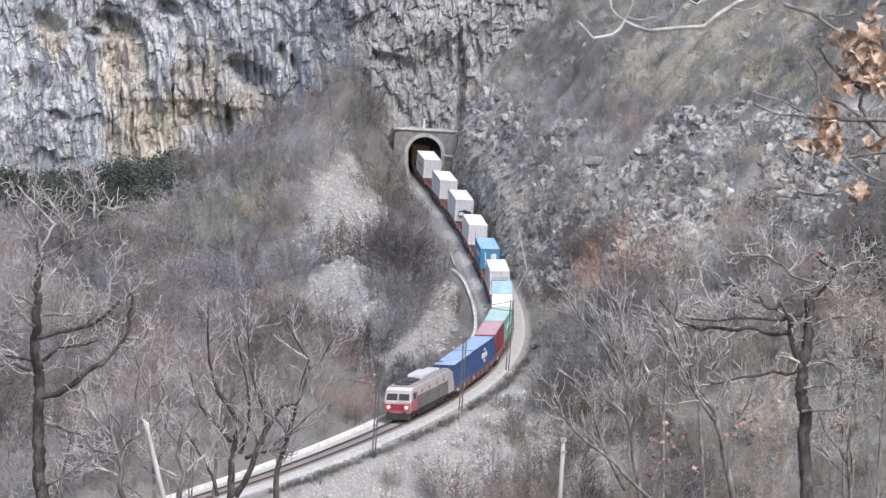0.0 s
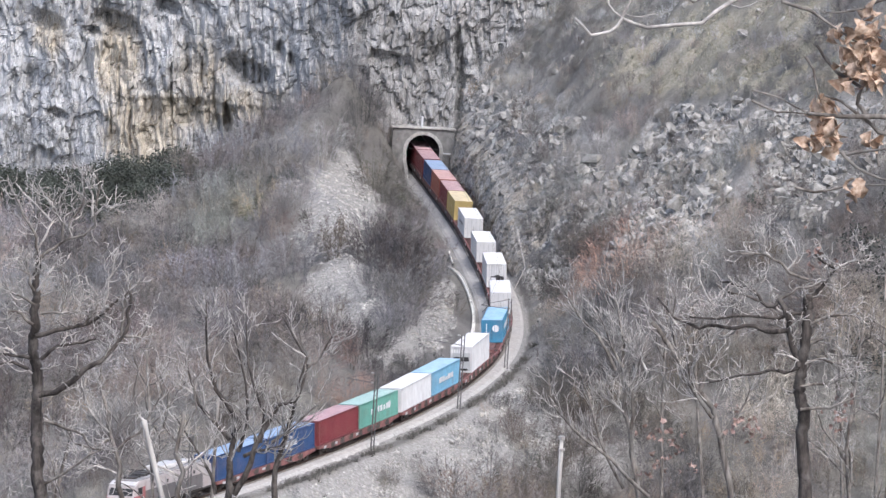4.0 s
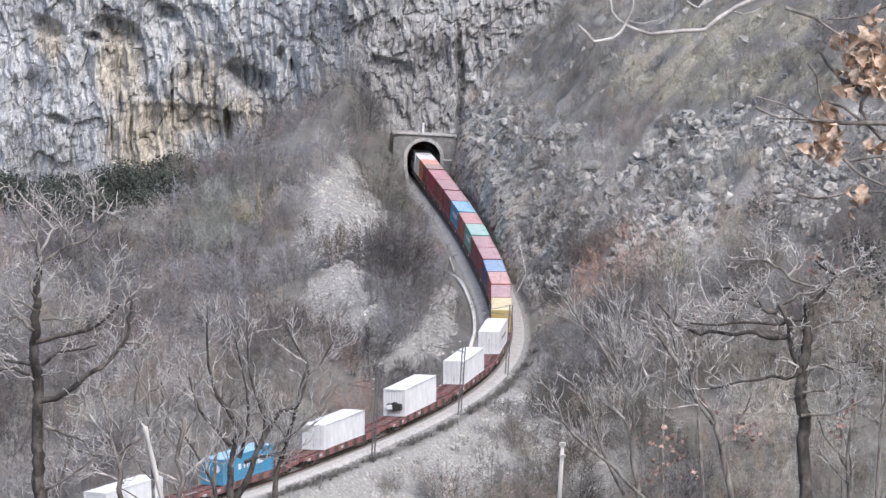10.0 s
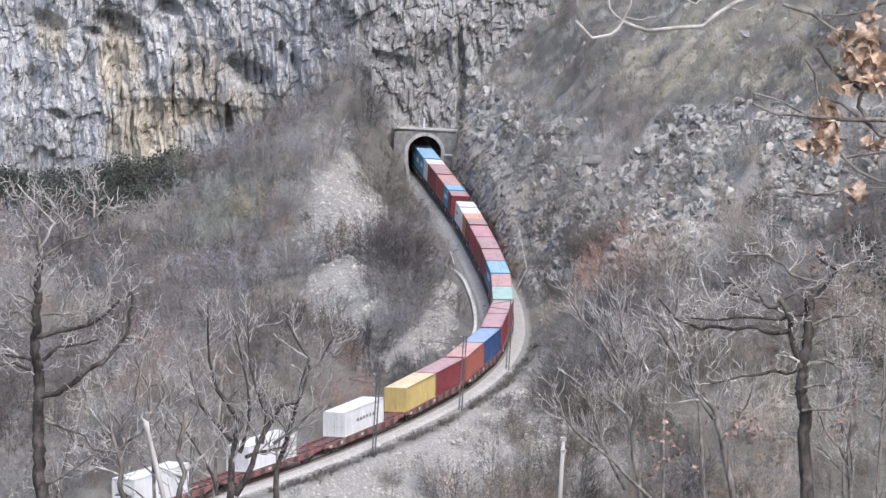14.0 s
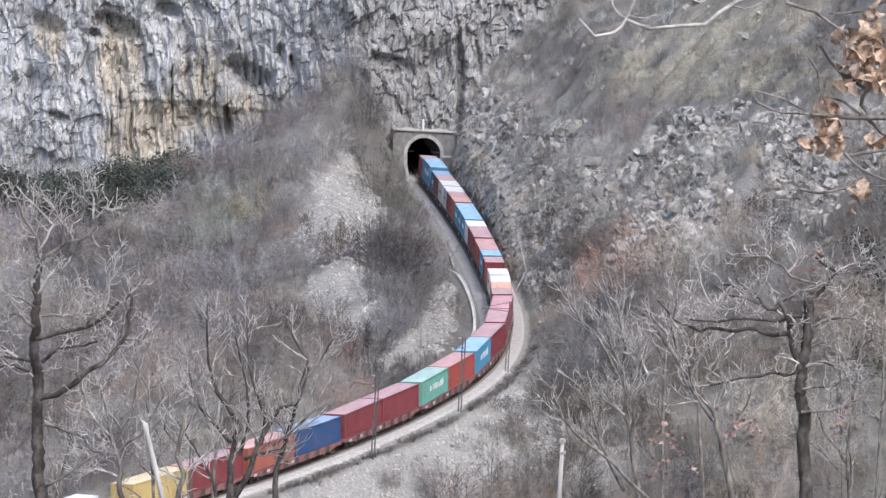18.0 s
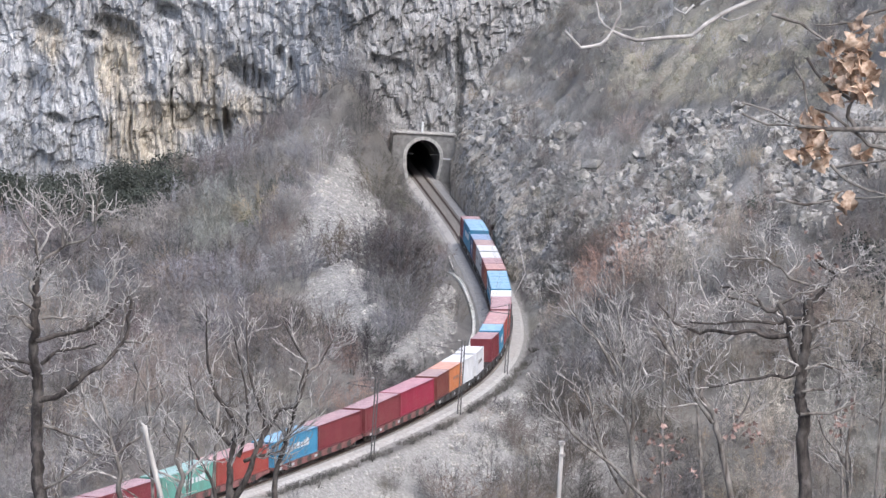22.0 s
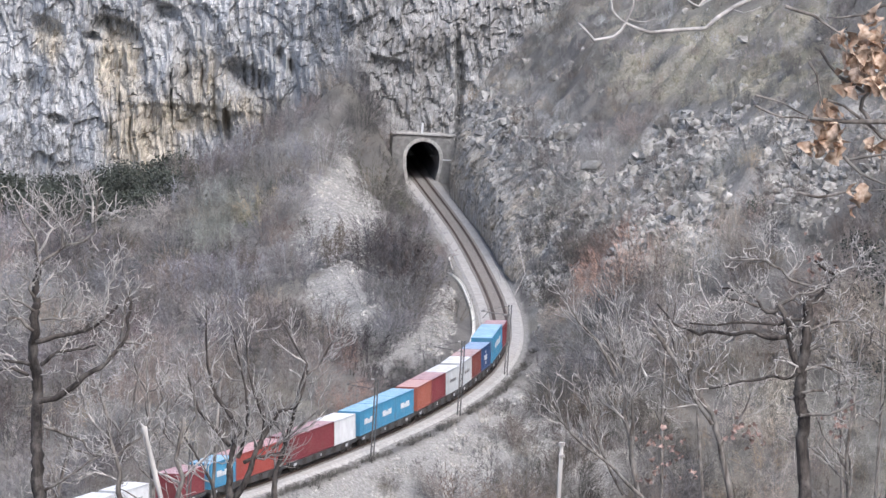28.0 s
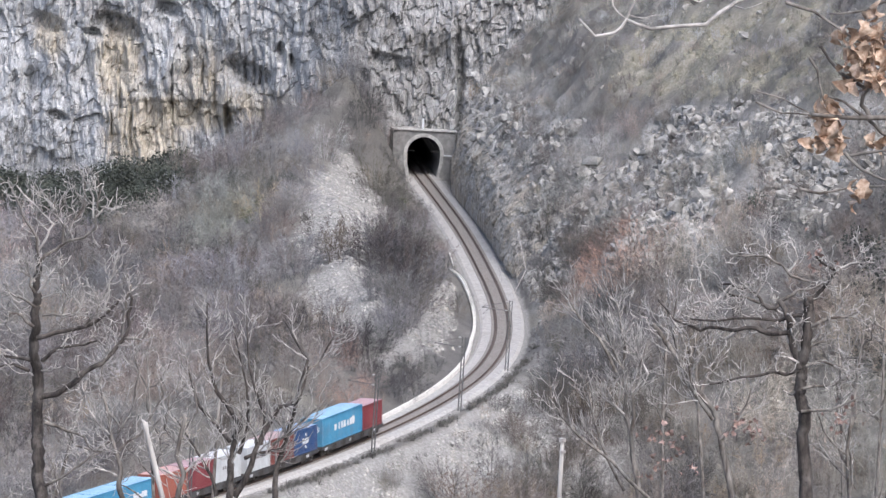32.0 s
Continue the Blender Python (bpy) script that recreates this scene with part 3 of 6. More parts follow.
def build_cutting():
    """The steep blasted rock beside the track before the tunnel."""
    ys = np.arange(818, PORTAL_Y + 0.6, 0.35)
    zs = np.arange(-0.6, 11.0, 0.28)
    ds = np.linspace(2.95, 13, 100)
    n = np.sqrt(1 + slope_x(ys) ** 2)
    h = np.maximum.accumulate(height(line_x(ys)[:, None] + ds * n[:, None], ys[:, None] + 0 * ds), 1)
    d = np.array([np.interp(zs, row, ds) for row in h])
    gy, gz = np.meshgrid(ys, zs, indexing="ij")
    out = 0.12 + 0 * gy
    wy, wz = 1.4 * (fbm(gy / 3, gz / 3, 3, 401) - 0.5), 1.4 * (fbm(gy / 3, gz / 3, 3, 402) - 0.5)
    for sy, sz, deep, seed in ((4.2, 2.6, 0.75, 403), (1.6, 1.2, 0.42, 404), (0.7, 0.6, 0.18, 405)):
        near, edge, pick, above = cells((gy + wy + 0.6 * gz) / sy, (gz + wz) / sz, seed)
        out = out + deep * pick - 0.35 * deep * (1 - smooth(0, 0.2, edge)) - 0.35 * deep * above
    fade = smooth(818, 832, gy) * smooth(10.8, 7.5, gz) * smooth(-0.6, 0.6, gz)
    d = np.maximum(d + 0.25 - (out + 0.25) * fade, 2.55 + 1.5 * smooth(922, 939, gy))
    x = line_x(gy) + d * n[:, None]
    ny, nz = len(ys), len(zs)
    i = np.arange(ny - 1)[:, None] * nz + np.arange(nz - 1)[None]
    tris = np.concatenate([np.stack([i, i + 1, i + nz + 1], -1), np.stack([i, i + nz + 1, i + nz], -1)])
    tan = 0.42 + 0.3 * smooth(0.45, 0.65, fbm(gy / 8, gz / 4, 3, 407))
    cover = np.stack([tan, 0.6 + 0 * gy, 0 * gy], -1).reshape(-1, 3)
    me = fast_mesh("rock_cutting", np.stack([x, gy, gz], -1).reshape(-1, 3), tris.reshape(-1, 3), cover, "cover")
    me.materials.append(M_CLIFF)
    tagged(new("rock_cutting", me), "steep tan-grey blasted rock face beside the track", "rock face", kind="structure")


build_ground()
build_cliff()
build_cutting()


def sweep(name, profile, s0, s1, step, material, d_of=None, closed=True):
    """A strip of constant profile (d, z) along the track."""
    ss = np.arange(s0, s1 + 1e-6, step)
    vs, fs, n = [], [], len(profile)
    for j, s in enumerate(ss):
        o = d_of(s) if d_of else 0.0
        vs += [along(s, dd + o, zz) for dd, zz in profile]
        if j:
            a = (j - 1) * n
            fs += [(a + k, a + (k + 1) % n, a + n + (k + 1) % n, a + n + k) for k in range(n if closed else n - 1)]
    me = mesh_from(name, vs, fs)
    me.materials.append(material)
    return new(name, me)


# ---- track ----
tagged(sweep("ballast_bed", [(-2.9, -0.62), (-2.3, -0.2), (2.3, -0.2), (3.0, -0.62)], -480, 640, 2.0, M_BALLAST, closed=False), "pale grey crushed-stone ballast bed", "ballast", kind="structure")
tagged(sweep("track_middle", [(-1.25, -0.25), (-1.25, -0.165), (1.25, -0.165), (1.25, -0.25)], -480, 640, 2.0, M_FOUR_FOOT, closed=False), "rust-stained ballast between the rails", "ballast", kind="structure")
for side in (-0.75, 0.75):
    tagged(sweep("rail_bed", [(side - 0.24, -0.19), (side - 0.20, -0.139), (side + 0.20, -0.139), (side + 0.24, -0.19)], -480, 640, 2.0, M_RAIL_BED, closed=False), "dark brake-dusted ballast along a rail", "ballast", kind="structure")
    tagged(sweep("rail", [(side - 0.07, -0.16), (side - 0.02, -0.13), (side - 0.036, 0.0), (side + 0.036, 0.0), (side + 0.02, -0.13), (side + 0.07, -0.16)], -480, 640, 2.0, M_RAIL),
           "rusty steel running rail", "rail", kind="structure")


def build_sleepers():
    vs, fs = [], []
    for s in np.arange(-20, 330, 0.62):
        a = len(vs)
        for ds in (-0.12, 0.12):
            for dd, z in ((-1.28, -0.2), (-1.28, -0.145), (1.28, -0.145), (1.28, -0.2)):
                vs.append(along(s + ds, dd, z))
        fs += [(a, a + 1, a + 2, a + 3), (a + 7, a + 6, a + 5, a + 4), (a, a + 4, a + 5, a + 1), (a + 1, a + 5, a + 6, a + 2), (a + 2, a + 6, a + 7, a + 3)]
    me = mesh_from("sleepers", vs, fs)
    me.materials.append(M_SLEEPER)
    tagged(new("sleepers", me), "weathered concrete sleepers under the rails", "sleepers", kind="stuff")


build_sleepers()


def channel_d(s):
    return -float(np.interp(s, [113.5, 115.5, 120, 127, 139, 153, 175, 182, 192, 203, 220, 250, 285, 330], [4.45, 4.1, 3.6, 3.35, 3.3, 3.25, 3.3, 3.4, 3.2, 2.9, 2.8, 2.7, 2.75, 2.9]))


tagged(sweep("drain_channel", [(-0.19, -0.5), (-0.19, 0.10), (-0.12, 0.12), (-0.08, -0.05), (0.08, -0.05), (0.12, 0.12), (0.19, 0.10), (0.19, -0.5)], 113.5, 420, 1.0, M_WHITEWALL, channel_d),
       "white concrete drainage channel along the track", "drain", kind="structure")


tagged(sweep("drain_pipe", [(-0.07, -0.3), (-0.07, 0.06), (0.07, 0.06), (0.07, -0.3)], 97, 110, 1.0, M_WHITEWALL, lambda s: -3.4 - 0.022 * (s - 97)), "thin pale pipe leading up to the drain", "drain pipe", kind="structure")


# ---- tunnel ----
def arch_points(half, spring, n=14, foot=-0.5):
    """A horseshoe from foot to foot."""
    low = [(half * 0.78, foot), (half * 0.88, 0.7), (half * 0.97, 1.9)]
    pts = [(-a, z) for a, z in low]
    pts += [(-half * math.cos(math.pi * k / n), spring + half * math.sin(math.pi * k / n)) for k in range(n + 1)]
    return pts + low[::-1]


def build_tunnel():
    yaw = math.degrees(math.atan(float(slope_x(PORTAL_Y))))
    at = along(float(np.interp(-PORTAL_Y, -_ay, _as)))
    m = pose(at.x + 0.05, at.y, at.z, math.degrees(math.atan(0.0064)), 0, -yaw) @ pose(0, 0, 0, 0, 3.4, 0)
    inner, ring = arch_points(2.4, 3.2), arch_points(2.9, 3.2)
    portal = tagged(new("tunnel_portal"), "grey masonry tunnel portal with a pale arch ring", "tunnel portal", kind="structure")
    portal.matrix_basis = m
    # the head wall, with the mouth cut through it
    vs, fs = [], []
    outline = []
    for a, z in ring:
        if z < 1:
            outline.append((-4.5 if a < 0 else 4.5, -0.5 + 0.001 * z))
        else:
            ang = math.atan2(z - 2.4, a)
            k = min(4.5 / max(abs(math.cos(ang)), 1e-6), (4.05 if math.sin(ang) > 0 else 9) / max(abs(math.sin(ang)), 1e-6))
            outline.append((k * math.cos(ang), 2.4 + k * math.sin(ang)))
    n = len(ring)
    for y in (0.0, 1.2):
        vs += [(a, y, z) for a, z in ring] + [(a, y, z) for a, z in outline]
    for k in range(n - 1):
        fs += [(k, k + 1, n + k + 1, n + k), (2 * n + k, 3 * n + k, 3 * n + k + 1, 2 * n + k + 1), (n + k, n + k + 1, 3 * n + k + 1, 3 * n + k), (k, 2 * n + k, 2 * n + k + 1, k + 1)]
    part("head_wall", mesh_from("head_wall", vs, fs), M_CONCRETE, portal)
    part("backfill", boxes((-4.4, 4.4, 1.2, 12.0, 5.75, 6.35), (-4.4, -3.0, 1.2, 12.0, -0.5, 5.75), (3.0, 4.4, 1.2, 12.0, -0.5, 5.75)), M_ROCK, portal, "stone backfill behind the head wall")
    part("coping", boxes((-4.7, 4.6, -0.25, 1.3, 6.45, 6.68), bevel=0.04), M_ARCH, portal, "pale stone coping")
    # voussoirs round the mouth
    for k in range(len(ring) - 1):
        (a, b), (c, d) = inner[k], inner[k + 1]
        (e, f), (g, h) = ring[k], ring[k + 1]
        q = 0.02
        corners = [(a, b), (c, d), (g, h), (e, f)]
        cx, cz = sum(p[0] for p in corners) / 4, sum(p[1] for p in corners) / 4
        corners = [(cx + (p - cx) * (1 - q), cz + (w - cz) * (1 - q)) for p, w in corners]
        v = [(p, -0.12, w) for p, w in corners] + [(p, 0.9, w) for p, w in corners]
        part("arch_stone", mesh_from("arch_stone", v, [(0, 1, 2, 3), (7, 6, 5, 4), (0, 4, 5, 1), (1, 5, 6, 2), (2, 6, 7, 3), (3, 7, 4, 0)]), M_ARCH, portal)
    lamp = boxes((2.9, 4.0, -0.5, -0.38, 3.0, 3.16), (2.9, 3.05, -0.5, 0.0, 3.0, 3.16))
    post = boxes((-0.45, -0.15, 0.3, 0.6, 6.6, 8.2), bevel=0.05)
    part("post", post, M_WHITE_MARK, portal, "short white post on the coping")
    part("bracket", lamp, M_WHITE_MARK, portal, "pale steel bracket")
    for a in (-2.35, 1.2):
        part("wire_support", boxes((a, a + 1.1, 2.0, 2.08, 3.3, 3.42)), M_STEEL, portal, "steel arm under the crown")
    # the bore
    vs, fs = [], []
    for j, y in enumerate((0.0, 20.0, 60.0, 200.0, 720.0)):
        vs += [(a, y, z) for a, z in inner]
        if j:
            o = (j - 1) * len(inner)
            fs += [(o + k, o + k + 1, o + len(inner) + k + 1, o + len(inner) + k) for k in range(len(inner) - 1)]
    fs.append(tuple(range(4 * len(inner), 5 * len(inner))))
    bore = tagged(new("tunnel_lining", mesh_from("tunnel_lining", vs, fs)), "sooty dark tunnel lining", "tunnel", kind="structure")
    bore.data.materials.append(M_LINING)
    bore.matrix_basis = m


build_tunnel()


# ---- overhead line ----
def build_mast(s, d, tall, arm):
    foot = along(s, d, 0)
    foot.z = float(height(foot.x, foot.y)) - 0.2
    lean = along(s, d - 3, 0) - along(s, d, 0)
    mast = tagged(new("overhead_line_mast"), "slim lattice steel mast of the overhead line", "mast", "masts along the track")
    mast.matrix_basis = Matrix.Translation(foot) @ pose(0, 0, 0, 0, 0, math.degrees(math.atan2(lean.y, lean.x))) @ pose(0, 0, 0, 0, -3.8, 0)
    top = tall - foot.z
    w = 0.16
    for sx in (-w, w):
        part("chord", boxes((sx - 0.05, sx + 0.05, -0.07, 0.07, 0, top)), M_STEEL, mast)
    bm = bmesh.new()
    k = 0
    z = 0.3
    while z < top - 0.7:
        rod(bm, (-w if k % 2 else w, 0, z), (w if k % 2 else -w, 0, z + 0.6), 0.022, n=4)
        z += 0.6
        k += 1
    part("lattice", bm, M_STEEL, mast)
    part("footing", boxes((-0.45, 0.45, -0.4, 0.4, -0.6, 0.22), bevel=0.04), M_ARCH, mast, "pale concrete footing")
    if arm:
        bm = bmesh.new()
        rod(bm, (0, 0, top - 1.2), (3.3, 0, top - 1.0), 0.045)
        rod(bm, (0, 0, top - 0.1), (3.2, 0, top - 0.95), 0.03)
        rod(bm, (2.5, 0, top - 1.05), (3.1, 0, 5.9 - foot.z), 0.03)
        part("cantilever", bm, M_STEEL, mast)
        for z in (top - 1.18, top - 0.15):
            bm = rod(bmesh.new(), (0.3, 0, z), (0.66, 0, z), 0.03)
            for j in range(3):
                rod(bm, (0.34 + 0.1 * j, 0, z), (0.40 + 0.1 * j, 0, z), 0.09)
            part("insulator", bm, M_ARCH, mast)


MASTS = [(0.0, 0), (62, 3.4), (125, 3.3), (170, 3.2), (207, 2.6), (238.4, 3.25), (269.6, 3.3), (318, 4.0), (370, 4.4)]
for s, d in MASTS[4:]:
    build_mast(s, d, 7.7, True)


def build_wire(name, z_of, thick):
    vs, fs = [], []
    stops = [m[0] for m in MASTS]
    for a, b in zip(stops, stops[1:]):
        p, q = along(a, 0, 0), along(b, 0, 0)
        n = 8
        pts = [p.lerp(q, k / n) + Vector((0, 0, z_of(k / n))) for k in range(n + 1)]
        v, f = tube(pts, [thick] * (n + 1), 4)
        fs += [tuple(i + len(vs) for i in g) for g in f]
        vs += v
    tagged(new(name, mesh_from(name, vs, fs)), "thin dark overhead wire above the track", "wire", kind="structure").data.materials.append(M_WIRE)


build_wire("contact_wire", lambda t: 5.6, 0.012)
build_wire("messenger_wire", lambda t: 7.0 - 1.6 * t * (1 - t) * 2, 0.014)

# ---- the train ----
CACHE = {}


def shared(key, make):
    if key not in CACHE:
        got = make()
        if isinstance(got, bmesh.types.BMesh):
            data = bpy.data.meshes.new(key)
            got.to_mesh(data)
            got.free()
            got = data
        CACHE[key] = got
    return CACHE[key]


def rib_strip(points, up, flip=False):
    vs, fs = [], []
    for p in points:
        vs += [p, (p[0] + up[0], p[1] + up[1], p[2] + up[2])]
    for k in range(len(points) - 1):
        a = 2 * k
        fs.append((a, a + 1, a + 3, a + 2) if flip else (a, a + 2, a + 3, a + 1))
    return vs, fs


def ribbed_side(length, high, sy):
    h, w, pts = length / 2 - 0.09, 1.175, []
    n = int(length / 0.28)
    st = 2 * h / n
    for k in range(n):
        x = -h + st * k
        pts += [(x, sy * w, 0.16), (x + st * 0.3, sy * w, 0.16), (x + st * 0.5, sy * (w - 0.036), 0.16), (x + st * 0.8, sy * (w - 0.036), 0.16)]
    pts.append((h, sy * w, 0.16))
    return mesh_from("side_wall", *rib_strip(pts, (0, 0, high - 0.28), sy > 0))


def ribbed_end(length, high, sx):
    h, w, pts = length / 2 - 0.09, 1.175, []
    st = 2 * w / 8
    for k in range(8):
        y = -w + st * k
        pts += [(sx * (h + 0.03), y, 0.16), (sx * (h + 0.03), y + st * 0.3, 0.16), (sx * (h - 0.01), y + st * 0.5, 0.16), (sx * (h - 0.01), y + st * 0.8, 0.16)]
    pts.append((sx * (h + 0.03), w, 0.16))
    return mesh_from("end_wall", *rib_strip(pts, (0, 0, high - 0.28), sx < 0))


def ribbed_roof(length, high):
    h, w, pts = length / 2 - 0.09, 1.2, []
    n = int(length / 0.42)
    st = 2 * h / n
    for k in range(n):
        x = -h + st * k
        pts += [(x, -w, high - 0.0), (x + st * 0.4, -w, high - 0.0), (x + st * 0.5, -w, high - 0.03), (x + st * 0.9, -w, high - 0.03)]
    pts.append((h, -w, high - 0.0))
    return mesh_from("roof", *rib_strip(pts, (0, 2 * w, 0)))


def build_container(paint, length, high, marks, doors_front, label):
    """x runs towards the locomotive; the outer side of the bend is -y on the train's left."""
    thing = tagged(new("shipping_container"), label, "container", "containers on the train")
    tag = f"{length:.0f}_{high:.2f}"
    p = PAINT[paint]
    e = length / 2
    sg = 1 if doors_front else -1
    for sy in (-1, 1):
        part("side_wall", shared(f"side{tag}{sy}", lambda: ribbed_side(length, high, sy)), p, thing)
        part("top_rail", shared(f"toprail{tag}{sy}", lambda: boxes((-e + 0.12, e - 0.12, min(sy * 1.1, sy * 1.215), max(sy * 1.1, sy * 1.215), high - 0.12, high - 0.006))), p, thing)
        part("bottom_rail", shared(f"botrail{tag}{sy}", lambda: boxes((-e + 0.12, e - 0.12, min(sy * 1.1, sy * 1.215), max(sy * 1.1, sy * 1.215), 0.02, 0.17))), p, thing)
        for sx in (-1, 1):
            part("corner_post", shared(f"post{tag}{sy}{sx}", lambda: boxes((min(sx * e, sx * (e - 0.16)), max(sx * e, sx * (e - 0.16)), min(sy * 1.22, sy * 1.06), max(sy * 1.22, sy * 1.06), 0, high), bevel=0.015)), p, thing)
    part("roof", shared("roof" + tag, lambda: ribbed_roof(length, high)), ROOF[paint], thing, "faded dusty roof with sky sheen in its colour")
    part("floor", shared("floor" + tag, lambda: boxes((-e + 0.1, e - 0.1, -1.12, 1.12, 0.08, 0.15))), M_WAGON_DARK, thing)
    part("end_wall", shared(f"end{tag}{sg}", lambda: ribbed_end(length, high, -sg)), p, thing)
    for sx in (-1, 1):
        part("header", shared(f"header{tag}{sx}", lambda: boxes((min(sx * e, sx * (e - 0.12)), max(sx * e, sx * (e - 0.12)), -1.06, 1.06, high - 0.13, high - 0.004))), p, thing)
        part("sill", shared(f"sillbar{tag}{sx}", lambda: boxes((min(sx * e, sx * (e - 0.12)), max(sx * e, sx * (e - 0.12)), -1.06, 1.06, 0, 0.16))), p, thing)
    for sy in (-1, 1):
        door = part("door", shared("door" + tag + str(sg) + str(sy), lambda: boxes((sg * e - 0.07, sg * e - 0.02, min(sy * 0.02, sy * 1.05), max(sy * 0.02, sy * 1.05), 0.17, high - 0.14), bevel=0.01)), p, thing)
        for k in (0.3, 0.8):
            part("lock_rod", shared(f"lock{tag}{sg}{sy}{k}", lambda: box(rod(bmesh.new(), (sg * e, sy * k, 0.1), (sg * e, sy * k, high - 0.08), 0.028, n=6), sg * e - 0.03, sg * e + 0.03, sy * k - 0.02, sy * k + 0.3, 1.05, 1.10)),
                 PAINT["grey"] if paint == "white" else p, door, "steel locking rod")
    for sy in (-1, 1):
        y = sy * 1.21
        bar = lambda key, x0, x1, z0, z1: shared(f"{key}{tag}{sy}{x0:.2f}", lambda: boxes((x0, x1, y - 0.012, y + 0.012, z0, z1)))
        if marks == "word":
            # a round emblem, then a word of six upright bars of uneven height
            x0 = (0.27 if sy < 0 else -0.27) * length
            disc = rod(bmesh.new(), (x0, y - 0.012, high * 0.56), (x0, y + 0.012, high * 0.56), 0.155 * high, n=14)
            part("emblem", disc, M_WHITE_MARK, thing, "round white emblem")
            for k, (wide, low, top) in enumerate(((0.050, 0.42, 0.66), (0.040, 0.42, 0.62), (0.052, 0.42, 0.66), (0.036, 0.42, 0.66), (0.020, 0.42, 0.66), (0.052, 0.42, 0.64))):
                x0 = (0.185 - 0.076 * k if sy < 0 else -0.235 + 0.076 * k) * length
                part("letter_bar", bar("word", x0, x0 + wide * length, high * low, high * top), M_WHITE_MARK, thing, "white letter bar")
        elif marks == "block":
            for x0, x1, z0, z1 in ((-0.12, -0.045, 0.40, 0.60), (-0.03, 0.03, 0.38, 0.60), (0.045, 0.15, 0.40, 0.62), (-0.02, 0.03, 0.72, 0.80), (-0.045, 0.0, 0.67, 0.73), (0.0, 0.045, 0.26, 0.33), (-0.03, 0.02, 0.20, 0.27)):
                part("emblem", boxes((x0 * length, x1 * length, y - 0.012, y + 0.012, z0 * high, z1 * high)), M_WHITE_MARK, thing, "white emblem patch")
        elif marks == "small":
            for k in range(5):
                x0 = (-0.24 + 0.1 * k) * length
                part("letter_bar", bar("small", x0, x0 + 0.085 * length, high * 0.40, high * (0.62 if k != 2 else 0.55)), M_WHITE_MARK, thing, "white letter bar")
        elif marks == "dark":
            for k in range(6):
                x0 = (-0.25 + 0.08 * k) * length
                part("letter_bar", bar("dark", x0, x0 + 0.035 * length, high * 0.45, high * 0.58), PAINT["loco_grey"], thing, "dark letter bar")
    if marks == "word" and doors_front:
        disc = rod(bmesh.new(), (e - 0.02, 0.45, high * 0.62), (e + 0.012, 0.45, high * 0.62), 0.155 * high, n=14)
        part("emblem", disc, M_WHITE_MARK, thing, "round white emblem on the doors")
        part("door_stripe", boxes((e - 0.02, e + 0.012, -0.66, -0.58, high * 0.16, high * 0.84)), M_WHITE_MARK, thing)
    if marks == "word" or marks == "small":
        part("code_mark", boxes((0.34 * length, 0.46 * length, -1.232, -1.22, high * 0.82, high * 0.88)), M_WHITE_MARK, thing)
    return thing


def build_reefer(thing, style, length, high):
    e = length / 2
    if style == "unit":
        unit = part("cooling_unit", boxes((e + 0.0, e + 0.06, -1.0, 1.0, 0.2, 2.2), bevel=0.02), PAINT["grey"], thing, "recessed cooling unit")
        part("fan_grille", boxes((e + 0.06, e + 0.09, -0.85, 0.85, 1.25, 1.75), bevel=0.01), M_DARK, unit, "dark fan opening")
        part("fan_grille", boxes((e + 0.06, e + 0.09, -0.9, 0.7, 0.25, 0.45), bevel=0.01), M_DARK, unit, "dark lower vent")
    else:
        bm = bmesh.new()
        rod(bm, (e + 0.0, 0.1, 1.05), (e + 0.42, 0.1, 1.05), 0.52, 0.46, n=14)
        box(bm, e, e + 0.4, -0.75, 0.9, 0.7, 1.4, 0.08)
        unit = part("generator", bm, M_DARK, thing, "black clip-on generator")
        part("badge", boxes((e + 0.4, e + 0.425, -0.7, -0.12, 0.78, 1.28)), M_WHITE_MARK, unit, "white badge")


def wheelset(r):
    bm = bmesh.new()
    for sy in (-0.75, 0.75):
        rod(bm, (0, sy - 0.06, r), (0, sy + 0.06, r), r, n=20)
        rod(bm, (0, sy + (0.06 if sy < 0 else -0.06), r), (0, sy + (0.1 if sy < 0 else -0.1), r), r + 0.03, n=20)
    rod(bm, (0, -0.75, r), (0, 0.75, r), 0.08, n=8)
    return bm


def build_bogie(parent, x, base=1.8, r=0.46, side=1.02):
    def make():
        bm = bmesh.new()
        for sy in (-side, side):
            box(bm, -base / 2 - 0.35, base / 2 + 0.35, sy - 0.07, sy + 0.07, 0.52, 0.74, 0.03)
            box(bm, -0.3, 0.3, sy - 0.09, sy + 0.09, 0.38, 0.9, 0.03)
            for sx in (-base / 2, base / 2):
                box(bm, sx - 0.17, sx + 0.17, sy - 0.12, sy + 0.12, 0.32, 0.62, 0.03)
        box(bm, -0.25, 0.25, -side, side, 0.6, 0.85)
        return bm
    b = part("bogie", shared(f"bogie{base}{side}", make), M_BOGIE, parent, m=Matrix.Translation((x, 0, 0)))
    for sx in (-base / 2, base / 2):
        part("wheelset", shared(f"wheelset{r}", lambda: wheelset(r)), M_WHEEL, b, m=Matrix.Translation((sx, 0, 0)))


